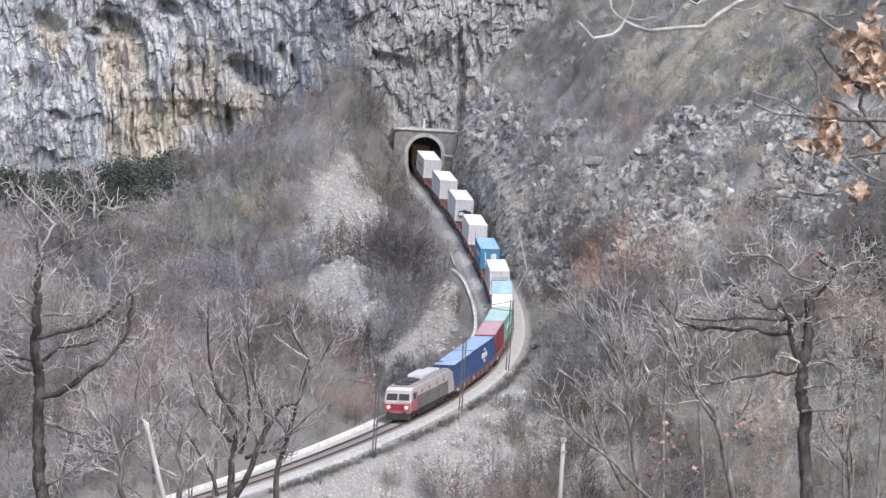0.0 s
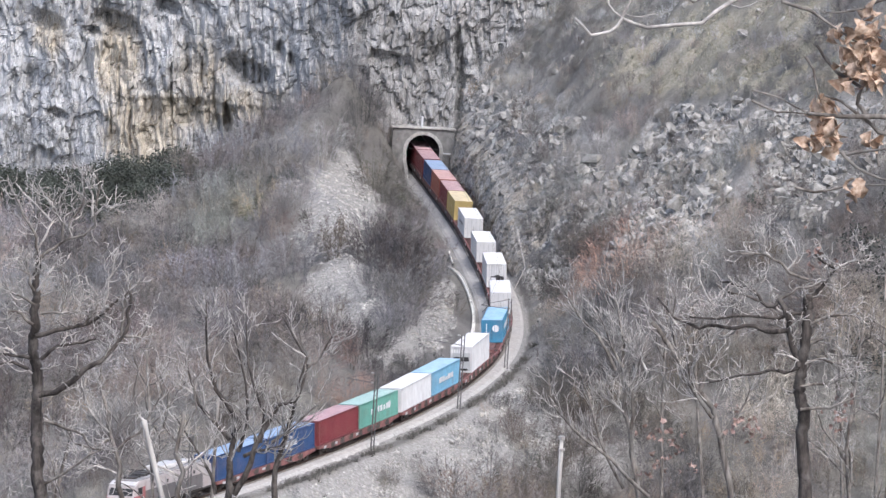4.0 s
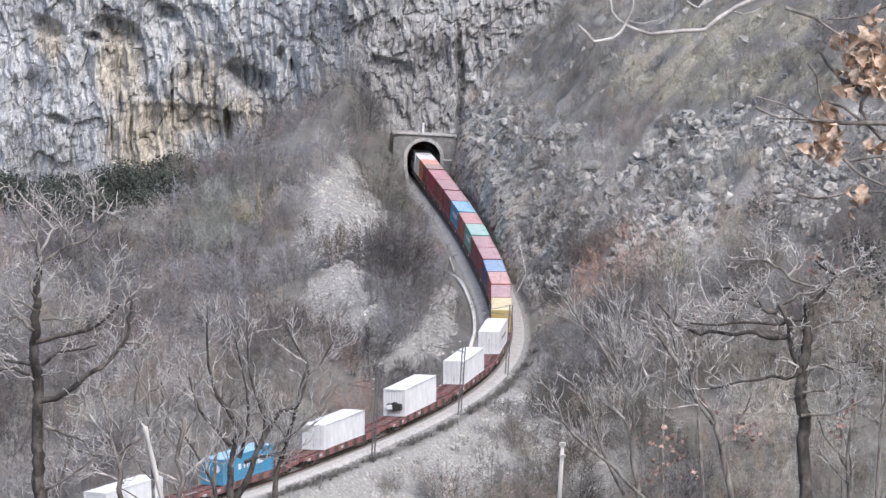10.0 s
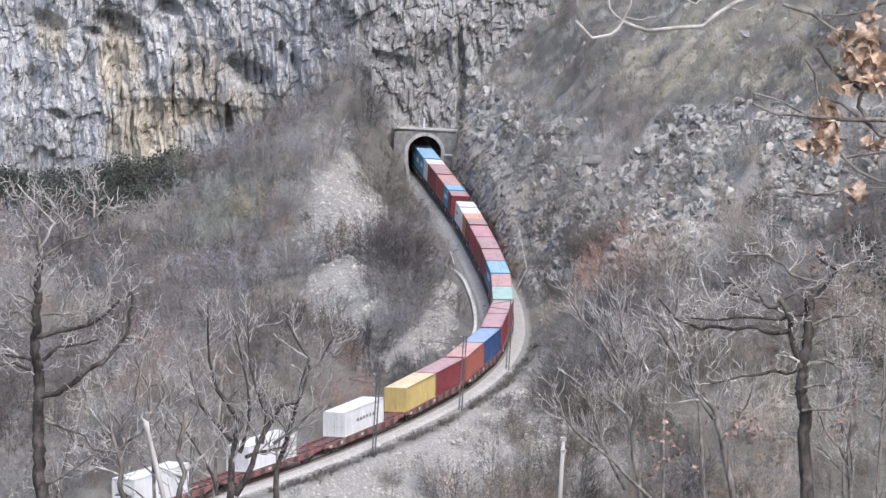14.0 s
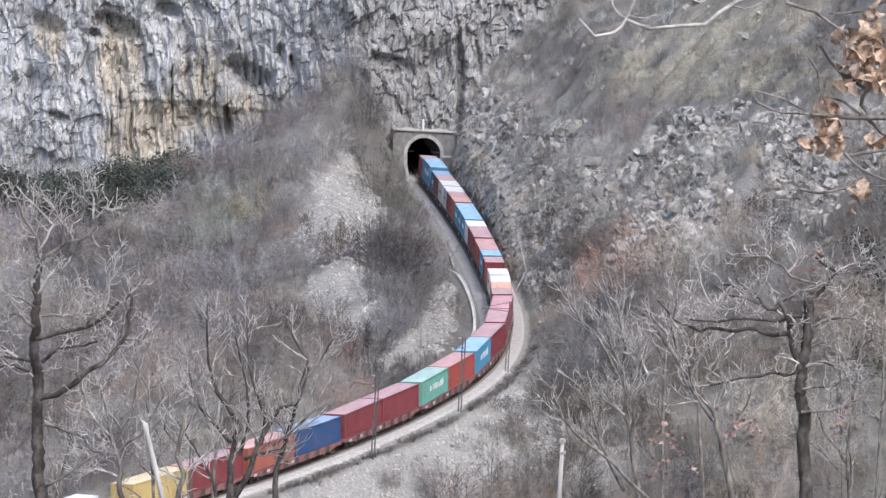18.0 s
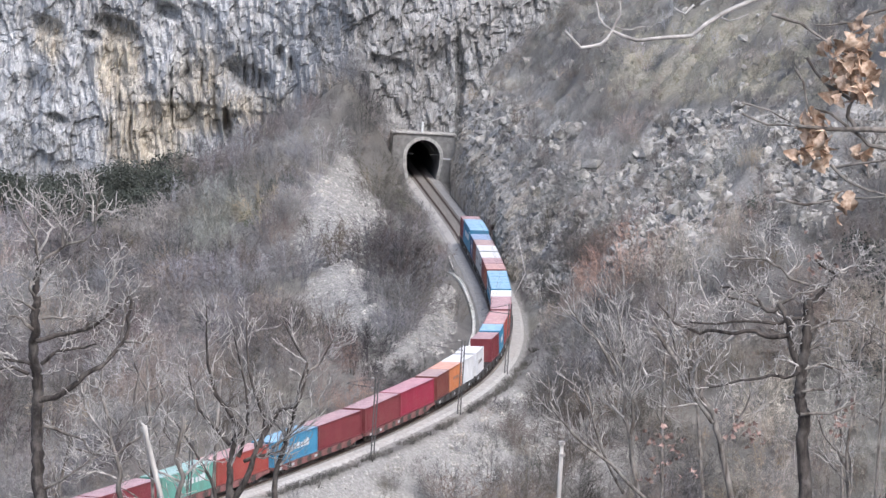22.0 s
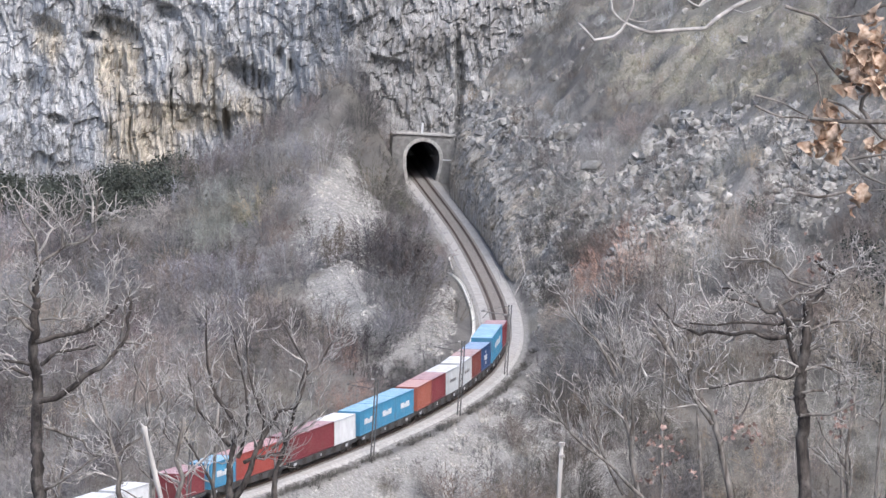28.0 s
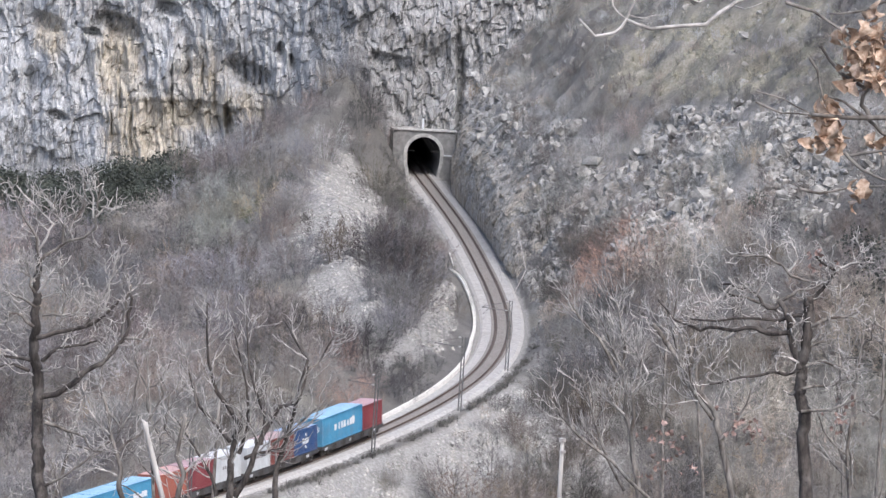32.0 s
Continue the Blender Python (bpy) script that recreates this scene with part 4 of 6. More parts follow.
def build_wagon(length, material, label):
    thing = tagged(new("flat_wagon"), label, "wagon", "wagons of the train")
    h = length / 2 - 0.62
    tag = f"{length:.1f}"

    def sill(sy):
        pts = [(-h, 0.86), (-h + 1.6, 0.78), (-h + 3.2, 0.50), (h - 3.2, 0.50), (h - 1.6, 0.78), (h, 0.86), (h, 1.14), (-h, 1.14)]
        vs = [(x, sy * 1.30, z) for x, z in pts] + [(x, sy * 1.12, z) for x, z in pts]
        n = len(pts)
        fs = [tuple(range(n)), tuple(range(2 * n - 1, n - 1, -1))] + [(k, n + k, n + (k + 1) % n, (k + 1) % n) for k in range(n)]
        return mesh_from("side_sill", vs, fs)
    for sy in (-1, 1):
        beam = part("side_sill", shared(f"sill{tag}{sy}", lambda: sill(sy)), material, thing)

        k, n_pair = -h + 3.4, 0
        while k < h - 3.3:
            part("stake_pocket", shared(f"stake{sy}", lambda: boxes((0, 0.16, sy * 1.34 - 0.05, sy * 1.34 + 0.05, 0.52, 1.16), (0.1, 0.55, sy * 1.315 - 0.025, sy * 1.315 + 0.025, 0.62, 0.98))), M_WAGON_DARK if material == M_WAGON else M_BOGIE, beam, m=Matrix.Translation((k, 0, 0)))
            n_pair += 1
            k += 0.5 if n_pair % 2 else 2.3
        for k in (-0.34, 0.02, 0.27, 0.4):
            part("data_plate", shared(f"plate{sy}", lambda: boxes((0, 0.75, sy * 1.31 - 0.02, sy * 1.31 + 0.02, 0.72, 0.98))), PAINT["grey"], beam, "pale chalked data plate", m=Matrix.Translation((k * length, 0, 0)))
    part("centre_sill", shared(f"centre{tag}", lambda: boxes((-h, h, -0.28, 0.28, 0.66, 1.08), (-h, h, -0.5, 0.5, 1.06, 1.10))), M_DECK if material == M_WAGON else material, thing)

    n = int(length / 1.35)
    st = 2 * h / n
    deck = M_DECK if material == M_WAGON else material
    for k in range(1, n):
        part("cross_member", shared("cross", lambda: boxes((-0.11, 0.11, -1.12, 1.12, 0.95, 1.12))), deck, thing, m=Matrix.Translation((-h + st * k, 0, 0)))
    for k in range(0, n - 1, 2):
        part("brace", shared(f"brace{tag}", lambda: rod(bmesh.new(), (0, -1.05, 1.05), (2 * st, 1.05, 1.05), 0.05, n=4)), deck, thing, m=Matrix.Translation((-h + st * k, 0, 0)))
    for sx in (-1, 1):
        part("headstock", shared(f"head{tag}{sx}", lambda: boxes((min(sx * h, sx * (h + 0.14)), max(sx * h, sx * (h + 0.14)), -1.3, 1.3, 0.84, 1.15), bevel=0.02)), material, thing)
        for sy in (-0.875, 0.875):
            part("buffer", shared(f"buffer{tag}{sx}{sy}", lambda: rod(rod(bmesh.new(), (sx * (h + 0.14), sy, 1.0), (sx * (h + 0.5), sy, 1.0), 0.11), (sx * (h + 0.5), sy, 1.0), (sx * (h + 0.6), sy, 1.0), 0.22, n=12)), M_BOGIE, thing)
        build_bogie(thing, sx * (length / 2 - (3.2 if length > 22 else 2.7)))
    return thing


def build_locomotive():
    L, W = 17.7, 1.48
    thing = tagged(new("electric_locomotive"), "red and grey six-axle electric locomotive, headlights lit", "locomotive")
    h = L / 2
    # body with sloped cab ends: section outline along x
    prof = [(-h, 1.0), (-h, 2.1), (-h + 0.55, 3.35), (-h + 1.3, 3.62), (h - 1.3, 3.62), (h - 0.55, 3.35), (h, 2.1), (h, 1.0)]

    def slab(x0, x1, z0, z1, y, t=0.03):
        return boxes((x0, x1, y - t, y + t, z0, z1))
    vs = [(x, -W, z) for x, z in prof] + [(x, W, z) for x, z in prof]
    n = len(prof)
    fs = [tuple(range(n)), tuple(range(2 * n - 1, n - 1, -1))] + [(k, n + k, n + (k + 1) % n, (k + 1) % n) for k in range(n)]
    bm = bmesh.new()
    tmp = mesh_from("tmp", vs, fs)
    bm.from_mesh(tmp)
    bmesh.ops.bevel(bm, geom=[e for e in bm.edges if e.calc_length() > 3 or abs(e.verts[0].co.y - e.verts[1].co.y) < 0.01], offset=0.09, segments=2, affect="EDGES")
    part("body", bm, PAINT["loco_band"], thing, "faded pale body shell")
    for sy in (-1, 1):
        side = part("side_panel", slab(-h + 2.5, h - 2.5, 1.2, 2.58, sy * (W + 0.01)), PAINT["loco_grey"], thing, "dark grey grilled side")
        for k in range(10):
            part("grille", boxes((-5.85 + 1.18 * k, -4.95 + 1.18 * k, sy * (W + 0.05) - 0.015, sy * (W + 0.05) + 0.015, 1.4, 2.45)), PAINT["loco_grey"], side)
        part("side_band", slab(-h + 2.5, h - 2.6, 2.6, 3.56, sy * (W + 0.012)), PAINT["loco_band"], thing, "faded pale band under the roof")
        part("rear_side", slab(-h + 0.62, -h + 2.48, 1.15, 3.3, sy * (W + 0.008)), PAINT["loco_band"], thing, "faded pinkish grey rear cab side")
        part("skirt", slab(-h + 0.3, h - 0.3, 1.02, 1.17, sy * (W + 0.01)), M_BOGIE, thing, "grimy lower edge")
        for k in (-4.4, -1.5, 1.5, 4.4):
            part("porthole", rod(bmesh.new(), (k, sy * (W + 0.03), 2.95), (k, sy * (W + 0.06), 2.95), 0.19, n=10), M_DARK, thing, "small round dark window")
        for sx in (-1, 1):
            part("cab_side", slab(min(sx * (h - 0.1), sx * (h - 2.45)), max(sx * (h - 0.1), sx * (h - 2.45)), 1.15, 2.3, sy * (W + 0.012)), PAINT["loco_red"] if sx > 0 else PAINT["loco_band"], thing, "faded red cab side" if sx > 0 else "faded pale cab side")
            part("cab_window", boxes((min(sx * (h - 1.0), sx * (h - 1.9)), max(sx * (h - 1.0), sx * (h - 1.9)), sy * W - 0.02, sy * W + 0.02, 2.35, 3.05)), M_DARK, thing, "dark cab side window")
            part("cab_door", boxes((min(sx * (h - 2.0), sx * (h - 2.45)), max(sx * (h - 2.0), sx * (h - 2.45)), sy * (W + 0.04) - 0.015, sy * (W + 0.04) + 0.015, 1.1, 3.1)), PAINT["loco_red"] if sx > 0 else PAINT["loco_band"], thing)
    part("roof", boxes((-h + 1.2, h - 1.2, -1.25, 1.25, 3.58, 3.78), bevel=0.07), PAINT["loco_deck"], thing, "grimy grey roof")
    for k in (3.0, 4.3, 6.4):
        part("roof_box", boxes((k, k + 0.9, -0.75, 0.75, 3.76, 4.0), bevel=0.04), M_WAGON_DARK, thing, "dark roof equipment box")
    part("roof_hood", boxes((-2.6, 1.8, -0.85, 0.85, 3.78, 4.25), (-2.2, 1.4, -0.87, 0.87, 3.9, 4.12), bevel=0.08), PAINT["loco_roof"], thing, "white roof equipment hood")
    part("roof_hood", boxes((-5.6, -3.2, -0.7, 0.7, 3.78, 4.05), bevel=0.07), PAINT["loco_roof"], thing, "low pale roof hood")
    for px, up in ((5.2, 0.45), (-6.3, 0.75)):
        bm = bmesh.new()
        for sy in (-0.55, 0.55):
            rod(bm, (px - 0.9, sy, 3.85), (px + 0.9, sy, 3.85), 0.07)
            rod(bm, (px - 0.9, sy, 3.85), (px + 0.75, sy * 0.8, 3.85 + up * 0.5), 0.035)
            rod(bm, (px + 0.75, sy * 0.8, 3.85 + up * 0.5), (px - 0.4, sy * 0.6, 3.85 + up), 0.028)
        for sx in (-0.55, -0.25):
            rod(bm, (px + sx, -0.9, 3.85 + up), (px + sx, 0.9, 3.85 + up), 0.03)
        part("pantograph", bm, M_WAGON_DARK, thing, "dark folding pantograph")
    for k in range(7):
        part("roof_insulator", rod(bmesh.new(), (2.4 + 0.75 * k, 0.8 if k % 2 else -0.8, 3.75), (2.4 + 0.75 * k, 0.8 if k % 2 else -0.8, 4.02), 0.07), M_WAGON_DARK, thing)
    for sx in (-1, 1):
        roof_cap = mesh_from("cab_roof", [(sx * (h - 0.50), -1.36, 3.37), (sx * (h - 0.50), 1.36, 3.37), (sx * (h - 1.35), 1.36, 3.67), (sx * (h - 1.35), -1.36, 3.67), (sx * (h - 0.6), -1.36, 3.2), (sx * (h - 0.6), 1.36, 3.2), (sx * (h - 1.35), 1.36, 3.5), (sx * (h - 1.35), -1.36, 3.5)],
                             [(0, 1, 2, 3), (7, 6, 5, 4), (0, 4, 5, 1), (1, 5, 6, 2), (2, 6, 7, 3), (3, 7, 4, 0)])
        part("cab_roof", roof_cap, PAINT["loco_roof"], thing, "pale cab roof")
        # windscreen lies on the sloped cab end
        a, b = Vector((sx * h, 0, 2.1)), Vector((sx * (h - 0.55), 0, 3.35))
        d, nrm = (b - a).normalized(), Vector((sx * 1.25, 0, 0.55)).normalized() * 0.02
        for sy in (-1, 1):
            lo, hi = a + d * 0.28, a + d * 1.02
            y0, y1 = sy * 0.08, sy * 1.28
            v = [lo + nrm + Vector((0, y0, 0)), lo + nrm + Vector((0, y1, 0)), hi + nrm + Vector((0, y1 * 0.95, 0)), hi + nrm + Vector((0, y0, 0))]
            v += [p - nrm * 3 for p in v]
            part("windscreen", mesh_from("windscreen", v, [(0, 1, 2, 3), (7, 6, 5, 4), (0, 4, 5, 1), (1, 5, 6, 2), (2, 6, 7, 3), (3, 7, 4, 0)]), M_DARK, thing, "dark windscreen pane")
            lamp = boxes((min(sx * h, sx * (h + 0.08)), max(sx * h, sx * (h + 0.08)), sy * 0.98 - 0.13, sy * 0.98 + 0.13, 1.50, 1.74), bevel=0.04)
            part("headlight", lamp, M_LIT if sx > 0 else M_WHITE_MARK, thing, "lit white headlight" if sx > 0 else "unlit lamp")
            part("buffer", rod(rod(bmesh.new(), (sx * h, sy * 0.875, 1.02), (sx * (h + 0.45), sy * 0.875, 1.02), 0.12), (sx * (h + 0.45), sy * 0.875, 1.02), (sx * (h + 0.58), sy * 0.875, 1.02), 0.24, n=14), M_BOGIE, thing)
        part("nose", boxes((min(sx * h, sx * (h + 0.02)), max(sx * h, sx * (h + 0.02)), -1.42, 1.42, 1.05, 2.1)), PAINT["loco_red"], thing, "faded red nose")
        part("nose_panel", boxes((min(sx * h, sx * (h + 0.03)), max(sx * h, sx * (h + 0.045)), -0.75, 0.75, 1.3, 1.95)), PAINT["crimson"], thing, "deep red nose panel")
        part("handrail", boxes((min(sx * h, sx * (h + 0.06)), max(sx * h, sx * (h + 0.06)), -1.3, 1.3, 2.0, 2.05)), PAINT["loco_roof"], thing)
        part("snow_plough", boxes((min(sx * (h - 0.2), sx * (h + 0.1)), max(sx * (h - 0.2), sx * (h + 0.1)), -1.3, 1.3, 0.28, 0.95), bevel=0.03), M_BOGIE, thing)
        build_bogie(thing, sx * 4.9, base=3.4, r=0.62, side=1.1)
    part("underframe", boxes((-h + 0.3, h - 0.3, -1.35, 1.35, 0.85, 1.05), (-2.6, 2.6, -1.2, 1.2, 0.35, 0.95), bevel=0.03), M_BOGIE, thing, "dark underframe and tanks")
    return thing


M_LIT, _nt, _ln, _bs = nodes_of("lit_headlight")
_bs.inputs["Base Color"].default_value = (1, 0.97, 0.9, 1)
_bs.inputs["Emission Color"].default_value = (1, 0.96, 0.88, 1)
_bs.inputs["Emission Strength"].default_value = 2.5

DECK = 1.16
WORDS = {"navy": "navy-blue", "maroon": "maroon", "crimson": "crimson", "brown": "brown-red", "red": "brick-red", "rust": "orange-red", "orange": "bright orange", "green": "sea-green",
         "sky": "sky-blue", "blue": "bright blue", "white": "white", "grey": "pale grey", "yellow": "ochre-yellow"}
# each wagon: its length and its load as (paint, feet, marks), from the locomotive backwards; None leaves a gap
LONG, SHORT = 25.85, 19.67
CONSIST = [
    (LONG, [("navy", 40, ""), ("navy", 40, "block")]),
    (LONG, [("maroon", 40, ""), ("green", 40, "word")]),
    (LONG, [("white", 40, ""), ("sky", 40, "small")]),
    (LONG, [("white", 40, "unit")]),
    (LONG, [("blue", 40, "word")]),
    (LONG, [("white", 40, "")]),
    (LONG, [("white", 40, "clip")]),
    (LONG, [("white", 40, "")]),
    (LONG, [("white", 40, "dark")]),
    (LONG, [("yellow", 40, ""), ("maroon", 40, "")]),
    (LONG, [("rust", 40, ""), ("navy", 40, "")]),
    (LONG, [("maroon", 40, ""), ("maroon", 40, "")]),
    (LONG, [("green", 40, "word"), ("red", 40, "")]),
    (LONG, [("blue", 40, "word"), ("maroon", 40, "")]),
    (LONG, [("maroon", 40, ""), ("crimson", 40, "")]),
    (SHORT, [("brown", 20, ""), ("orange", 20, "dark"), ("white", 20, "")]),
    (SHORT, [("white", 20, "dark"), None, ("maroon", 20, "")]),
    (SHORT, [("blue", 20, "small"), ("red", 40, "")]),
    (SHORT, [("maroon", 40, ""), ("white", 20, "")]),
    (SHORT, [("blue", 20, "small"), ("blue", 20, "small"), ("blue", 20, "small")]),
    (SHORT, [("rust", 20, ""), ("maroon", 20, ""), ("grey", 20, "dark")]),
    (SHORT, [("grey", 20, "dark"), ("brown", 20, ""), ("navy", 20, "block")]),
    (SHORT, [("blue", 40, "word"), ("maroon", 20, "")]),
]
TRAIN = []          # (thing, distance of its carrier's middle behind the first wagon's front, half the pivots' distance, place on the carrier)


def build_train():
    loco = build_locomotive()
    TRAIN.append((loco, -9.45, 4.9, Vector((0, 0, 0))))
    q = 0.0
    for length, load in CONSIST:
        long_one = length > 22
        wagon = build_wagon(length, M_WAGON if long_one else M_WAGON_DARK, "oxide-red steel container flat wagon" if long_one else "dark grey container flat wagon")
        mid = q + length / 2
        half = length / 2 - (3.2 if long_one else 2.7)
        TRAIN.append((wagon, mid, half, Vector((0, 0, 0))))
        sizes = [12.19 if unit and unit[1] == 40 else 6.06 for unit in load]
        gap = 0.35 if long_one else 0.10
        x = (sum(sizes) + gap * (len(sizes) - 1)) / 2
        for unit, size in zip(load, sizes):
            if unit is None:
                x -= size + gap
                continue
            paint, feet, marks = unit
            high = 2.9 if marks in ("unit", "clip") or (paint, feet, marks) == ("blue", 40, "word") and not long_one else 2.59
            text = {"word": ", white lettering bars on its sides", "block": " with a white emblem", "small": " with a white emblem band", "dark": " with dark lettering bars",
                    "unit": " with a cooling unit at its end", "clip": " with a black generator at its end"}.get(marks, "")
            label = f"{WORDS[paint]} {'forty' if feet == 40 else 'twenty'}-foot steel container{text}"
            box_thing = build_container(paint, size, high, marks, marks not in ("unit", "clip"), label)
            if marks in ("unit", "clip"):
                build_reefer(box_thing, marks, size, high)
            TRAIN.append((box_thing, mid, half, Vector((x - size / 2, 0, DECK))))
            x -= size + gap
        q += length


build_train()


def carrier_pose(mid, half, t):
    s = 236.3 + 17.845 * t - 2.2 * ((t - 16.5) / 15.5) ** 2 - mid
    a, b = along(s + half), along(s - half)
    tip = 3.6 * float(np.interp(s, [60, 160], [1, 0]))        # the track is canted outwards before the bend
    return Matrix.Translation((a + b) / 2) @ (a - b).to_track_quat("X", "Z").to_matrix().to_4x4() @ pose(0, 0, 0, -tip)


# ---- stones ----
def rock_shapes(count, seed):
    rng = np.random.RandomState(seed)
    out = []
    for _ in range(count):
        bm = bmesh.new()
        p = rng.uniform(-1, 1, (9, 3))
        p /= 0.55 * np.abs(p).max(1)[:, None] + 0.45 * np.linalg.norm(p, axis=1)[:, None]
        p *= rng.uniform(0.75, 1.05, (9, 1)) * np.array([1.0, 0.8, rng.uniform(0.7, 1.25)])
        for q in p:
            bm.verts.new(q)
        bmesh.ops.convex_hull(bm, input=bm.verts)
        bmesh.ops.delete(bm, geom=[v for v in bm.verts if not v.link_faces], context="VERTS")
        bmesh.ops.triangulate(bm, faces=bm.faces)
        bm.verts.index_update()
        out.append((np.array([v.co[:] for v in bm.verts]), np.array([[v.index for v in f.verts] for f in bm.faces])))
        bm.free()
    return out


def scatter(name, shapes, places, sizes, rng, tints=None, upright=True, squash=None):
    """Many turned and scaled shapes joined into one mesh; each shape is (vertices, triangles)."""
    vs, ts, cs, ns, o = [], [], [], [], 0
    for k, (p, s) in enumerate(zip(places, sizes)):
        v, t, *round_off = shapes[rng.randint(len(shapes))]
        a = rng.uniform(0, 2 * math.pi)
        c, sn = math.cos(a), math.sin(a)
        r = np.array([[c, -sn, 0], [sn, c, 0], [0, 0, 1]])
        if not upright:
            b = rng.normal(0, 0.35)
            r = r @ np.array([[1, 0, 0], [0, math.cos(b), -math.sin(b)], [0, math.sin(b), math.cos(b)]])
        vs.append((v * s) @ r.T + p)
        if round_off:
            ns.append(round_off[0] @ r.T)
        ts.append(t + o)
        o += len(v)
        if tints is not None:
            cs.append(np.repeat(tints[k][None], len(v), 0))
    return fast_mesh(name, np.concatenate(vs), np.concatenate(ts), np.concatenate(cs) if cs else None, normals=np.concatenate(ns) if ns else None)


def in_view(x, y, slack=60):
    return np.abs(x / y) < (784 + slack) * UNIT


ROCKS = rock_shapes(24, 5)


def hillside_points(n, x0, x1, y0, y1, chance, seed):
    r = np.random.RandomState(seed)
    x, y = r.uniform(x0, x1, n), r.uniform(y0, y1, n)
    ok = in_view(x, y) & (r.rand(n) < chance(x, y, off_line(x, y)))
    x, y = x[ok], y[ok]
    return np.stack([x, y, height(x, y)], 1), r


def outcrop(x, y, d):
    band = smooth(0.41, 0.55, fbm(x / 6.0, y / 11.0, 4, 131))
    face = smooth(815, 850, y) * smooth(13, 7, d)
    return np.maximum(band * (1 - 0.6 * face), 0.3 * face) * smooth(3.8, 4.6, d) * smooth(742, 768, y - 24 * smooth(14, 9, d)) * (1 - 0.97 * smooth(-0.8, 0.8, above_rocks(x, y)) * smooth(7, 11, d))


def build_stones():
    p, r = hillside_points(84000, -2, 70, 735, 950, lambda x, y, d: 0.8 * outcrop(x, y, d), 141)
    p[:, 2] -= 0.15
    s = r.uniform(0.2, 0.72, (len(p), 1)) * r.uniform(0.7, 1.5, (len(p), 3)) + (r.rand(len(p), 1) > 0.88) * r.uniform(0.2, 0.8, (len(p), 1))
    ob = tagged(new("stones", scatter("stones", ROCKS, p, s, r, upright=False)), "pale grey limestone blocks strewn over the slope", "stones", kind="stuff")
    ob.data.materials.append(M_ROCK)
    p, r = hillside_points(12000, -26, 4, 748, 935, lambda x, y, d: scree_cover(x, y) * smooth(-4.2, -5, d), 143)
    s = r.uniform(0.05, 0.2, (len(p), 1)) * np.ones(3) + (r.rand(len(p), 1) > 0.95) * 0.25
    ob = tagged(new("scree", scatter("scree", ROCKS, p, s, r, upright=False)), "pale broken scree on the knoll", "scree", kind="stuff")
    ob.data.materials.append(M_SCREE)
    p, r = hillside_points(26000, -35, 24, 655, 748, lambda x, y, d: 0.7 * smooth(0.47, 0.6, fbm(x / 2.4, y / 5.0, 3, 145)) * smooth(4.8, 6, d) * smooth(22, 12, d), 149)
    s = r.uniform(0.06, 0.22, (len(p), 1)) * r.uniform(0.7, 1.4, (len(p), 3)) + (r.rand(len(p), 1) > 0.95) * 0.2
    ob = tagged(new("bank_stones", scatter("bank_stones", ROCKS, p, s, r, upright=False)), "pale broken stones on the bank below the track", "stones", kind="stuff")
    ob.data.materials.append(M_SCREE)
    # boulders that stand out one by one
    q, r = hillside_points(2600, 4, 66, 750, 900, lambda x, y, d: 0.5 * outcrop(x, y, d) * (d > 9) * (above_rocks(x, y) < -0.5), 147)
    for k, at in enumerate(q[:110]):
        v, t = ROCKS[k % len(ROCKS)]
        me = shared(f"boulder{k % len(ROCKS)}", lambda: fast_mesh("boulder", v, t))
        if not me.materials:
            me.materials.append(M_ROCK)
        ob = tagged(new("boulder", me), "pale grey limestone boulder on the slope", "boulder", "boulders on the hillside")
        sc = r.uniform(0.8, 1.7)
        ob.matrix_basis = Matrix.LocRotScale(Vector(at) + Vector((0, 0, 0.15 * sc)), Euler((r.uniform(-0.3, 0.3), r.uniform(-0.3, 0.3), r.uniform(0, 6.3))), (sc, sc, sc * 0.9))


build_stones()


# ---- brush ----
def crown_normals(p, wide, high):
    n = (p - np.array([0, 0, 0.28 * high])) / np.array([wide, wide, 0.8 * high])
    n = n + np.array([0, 0, 0.25])
    return n / np.linalg.norm(n, axis=1)[:, None]


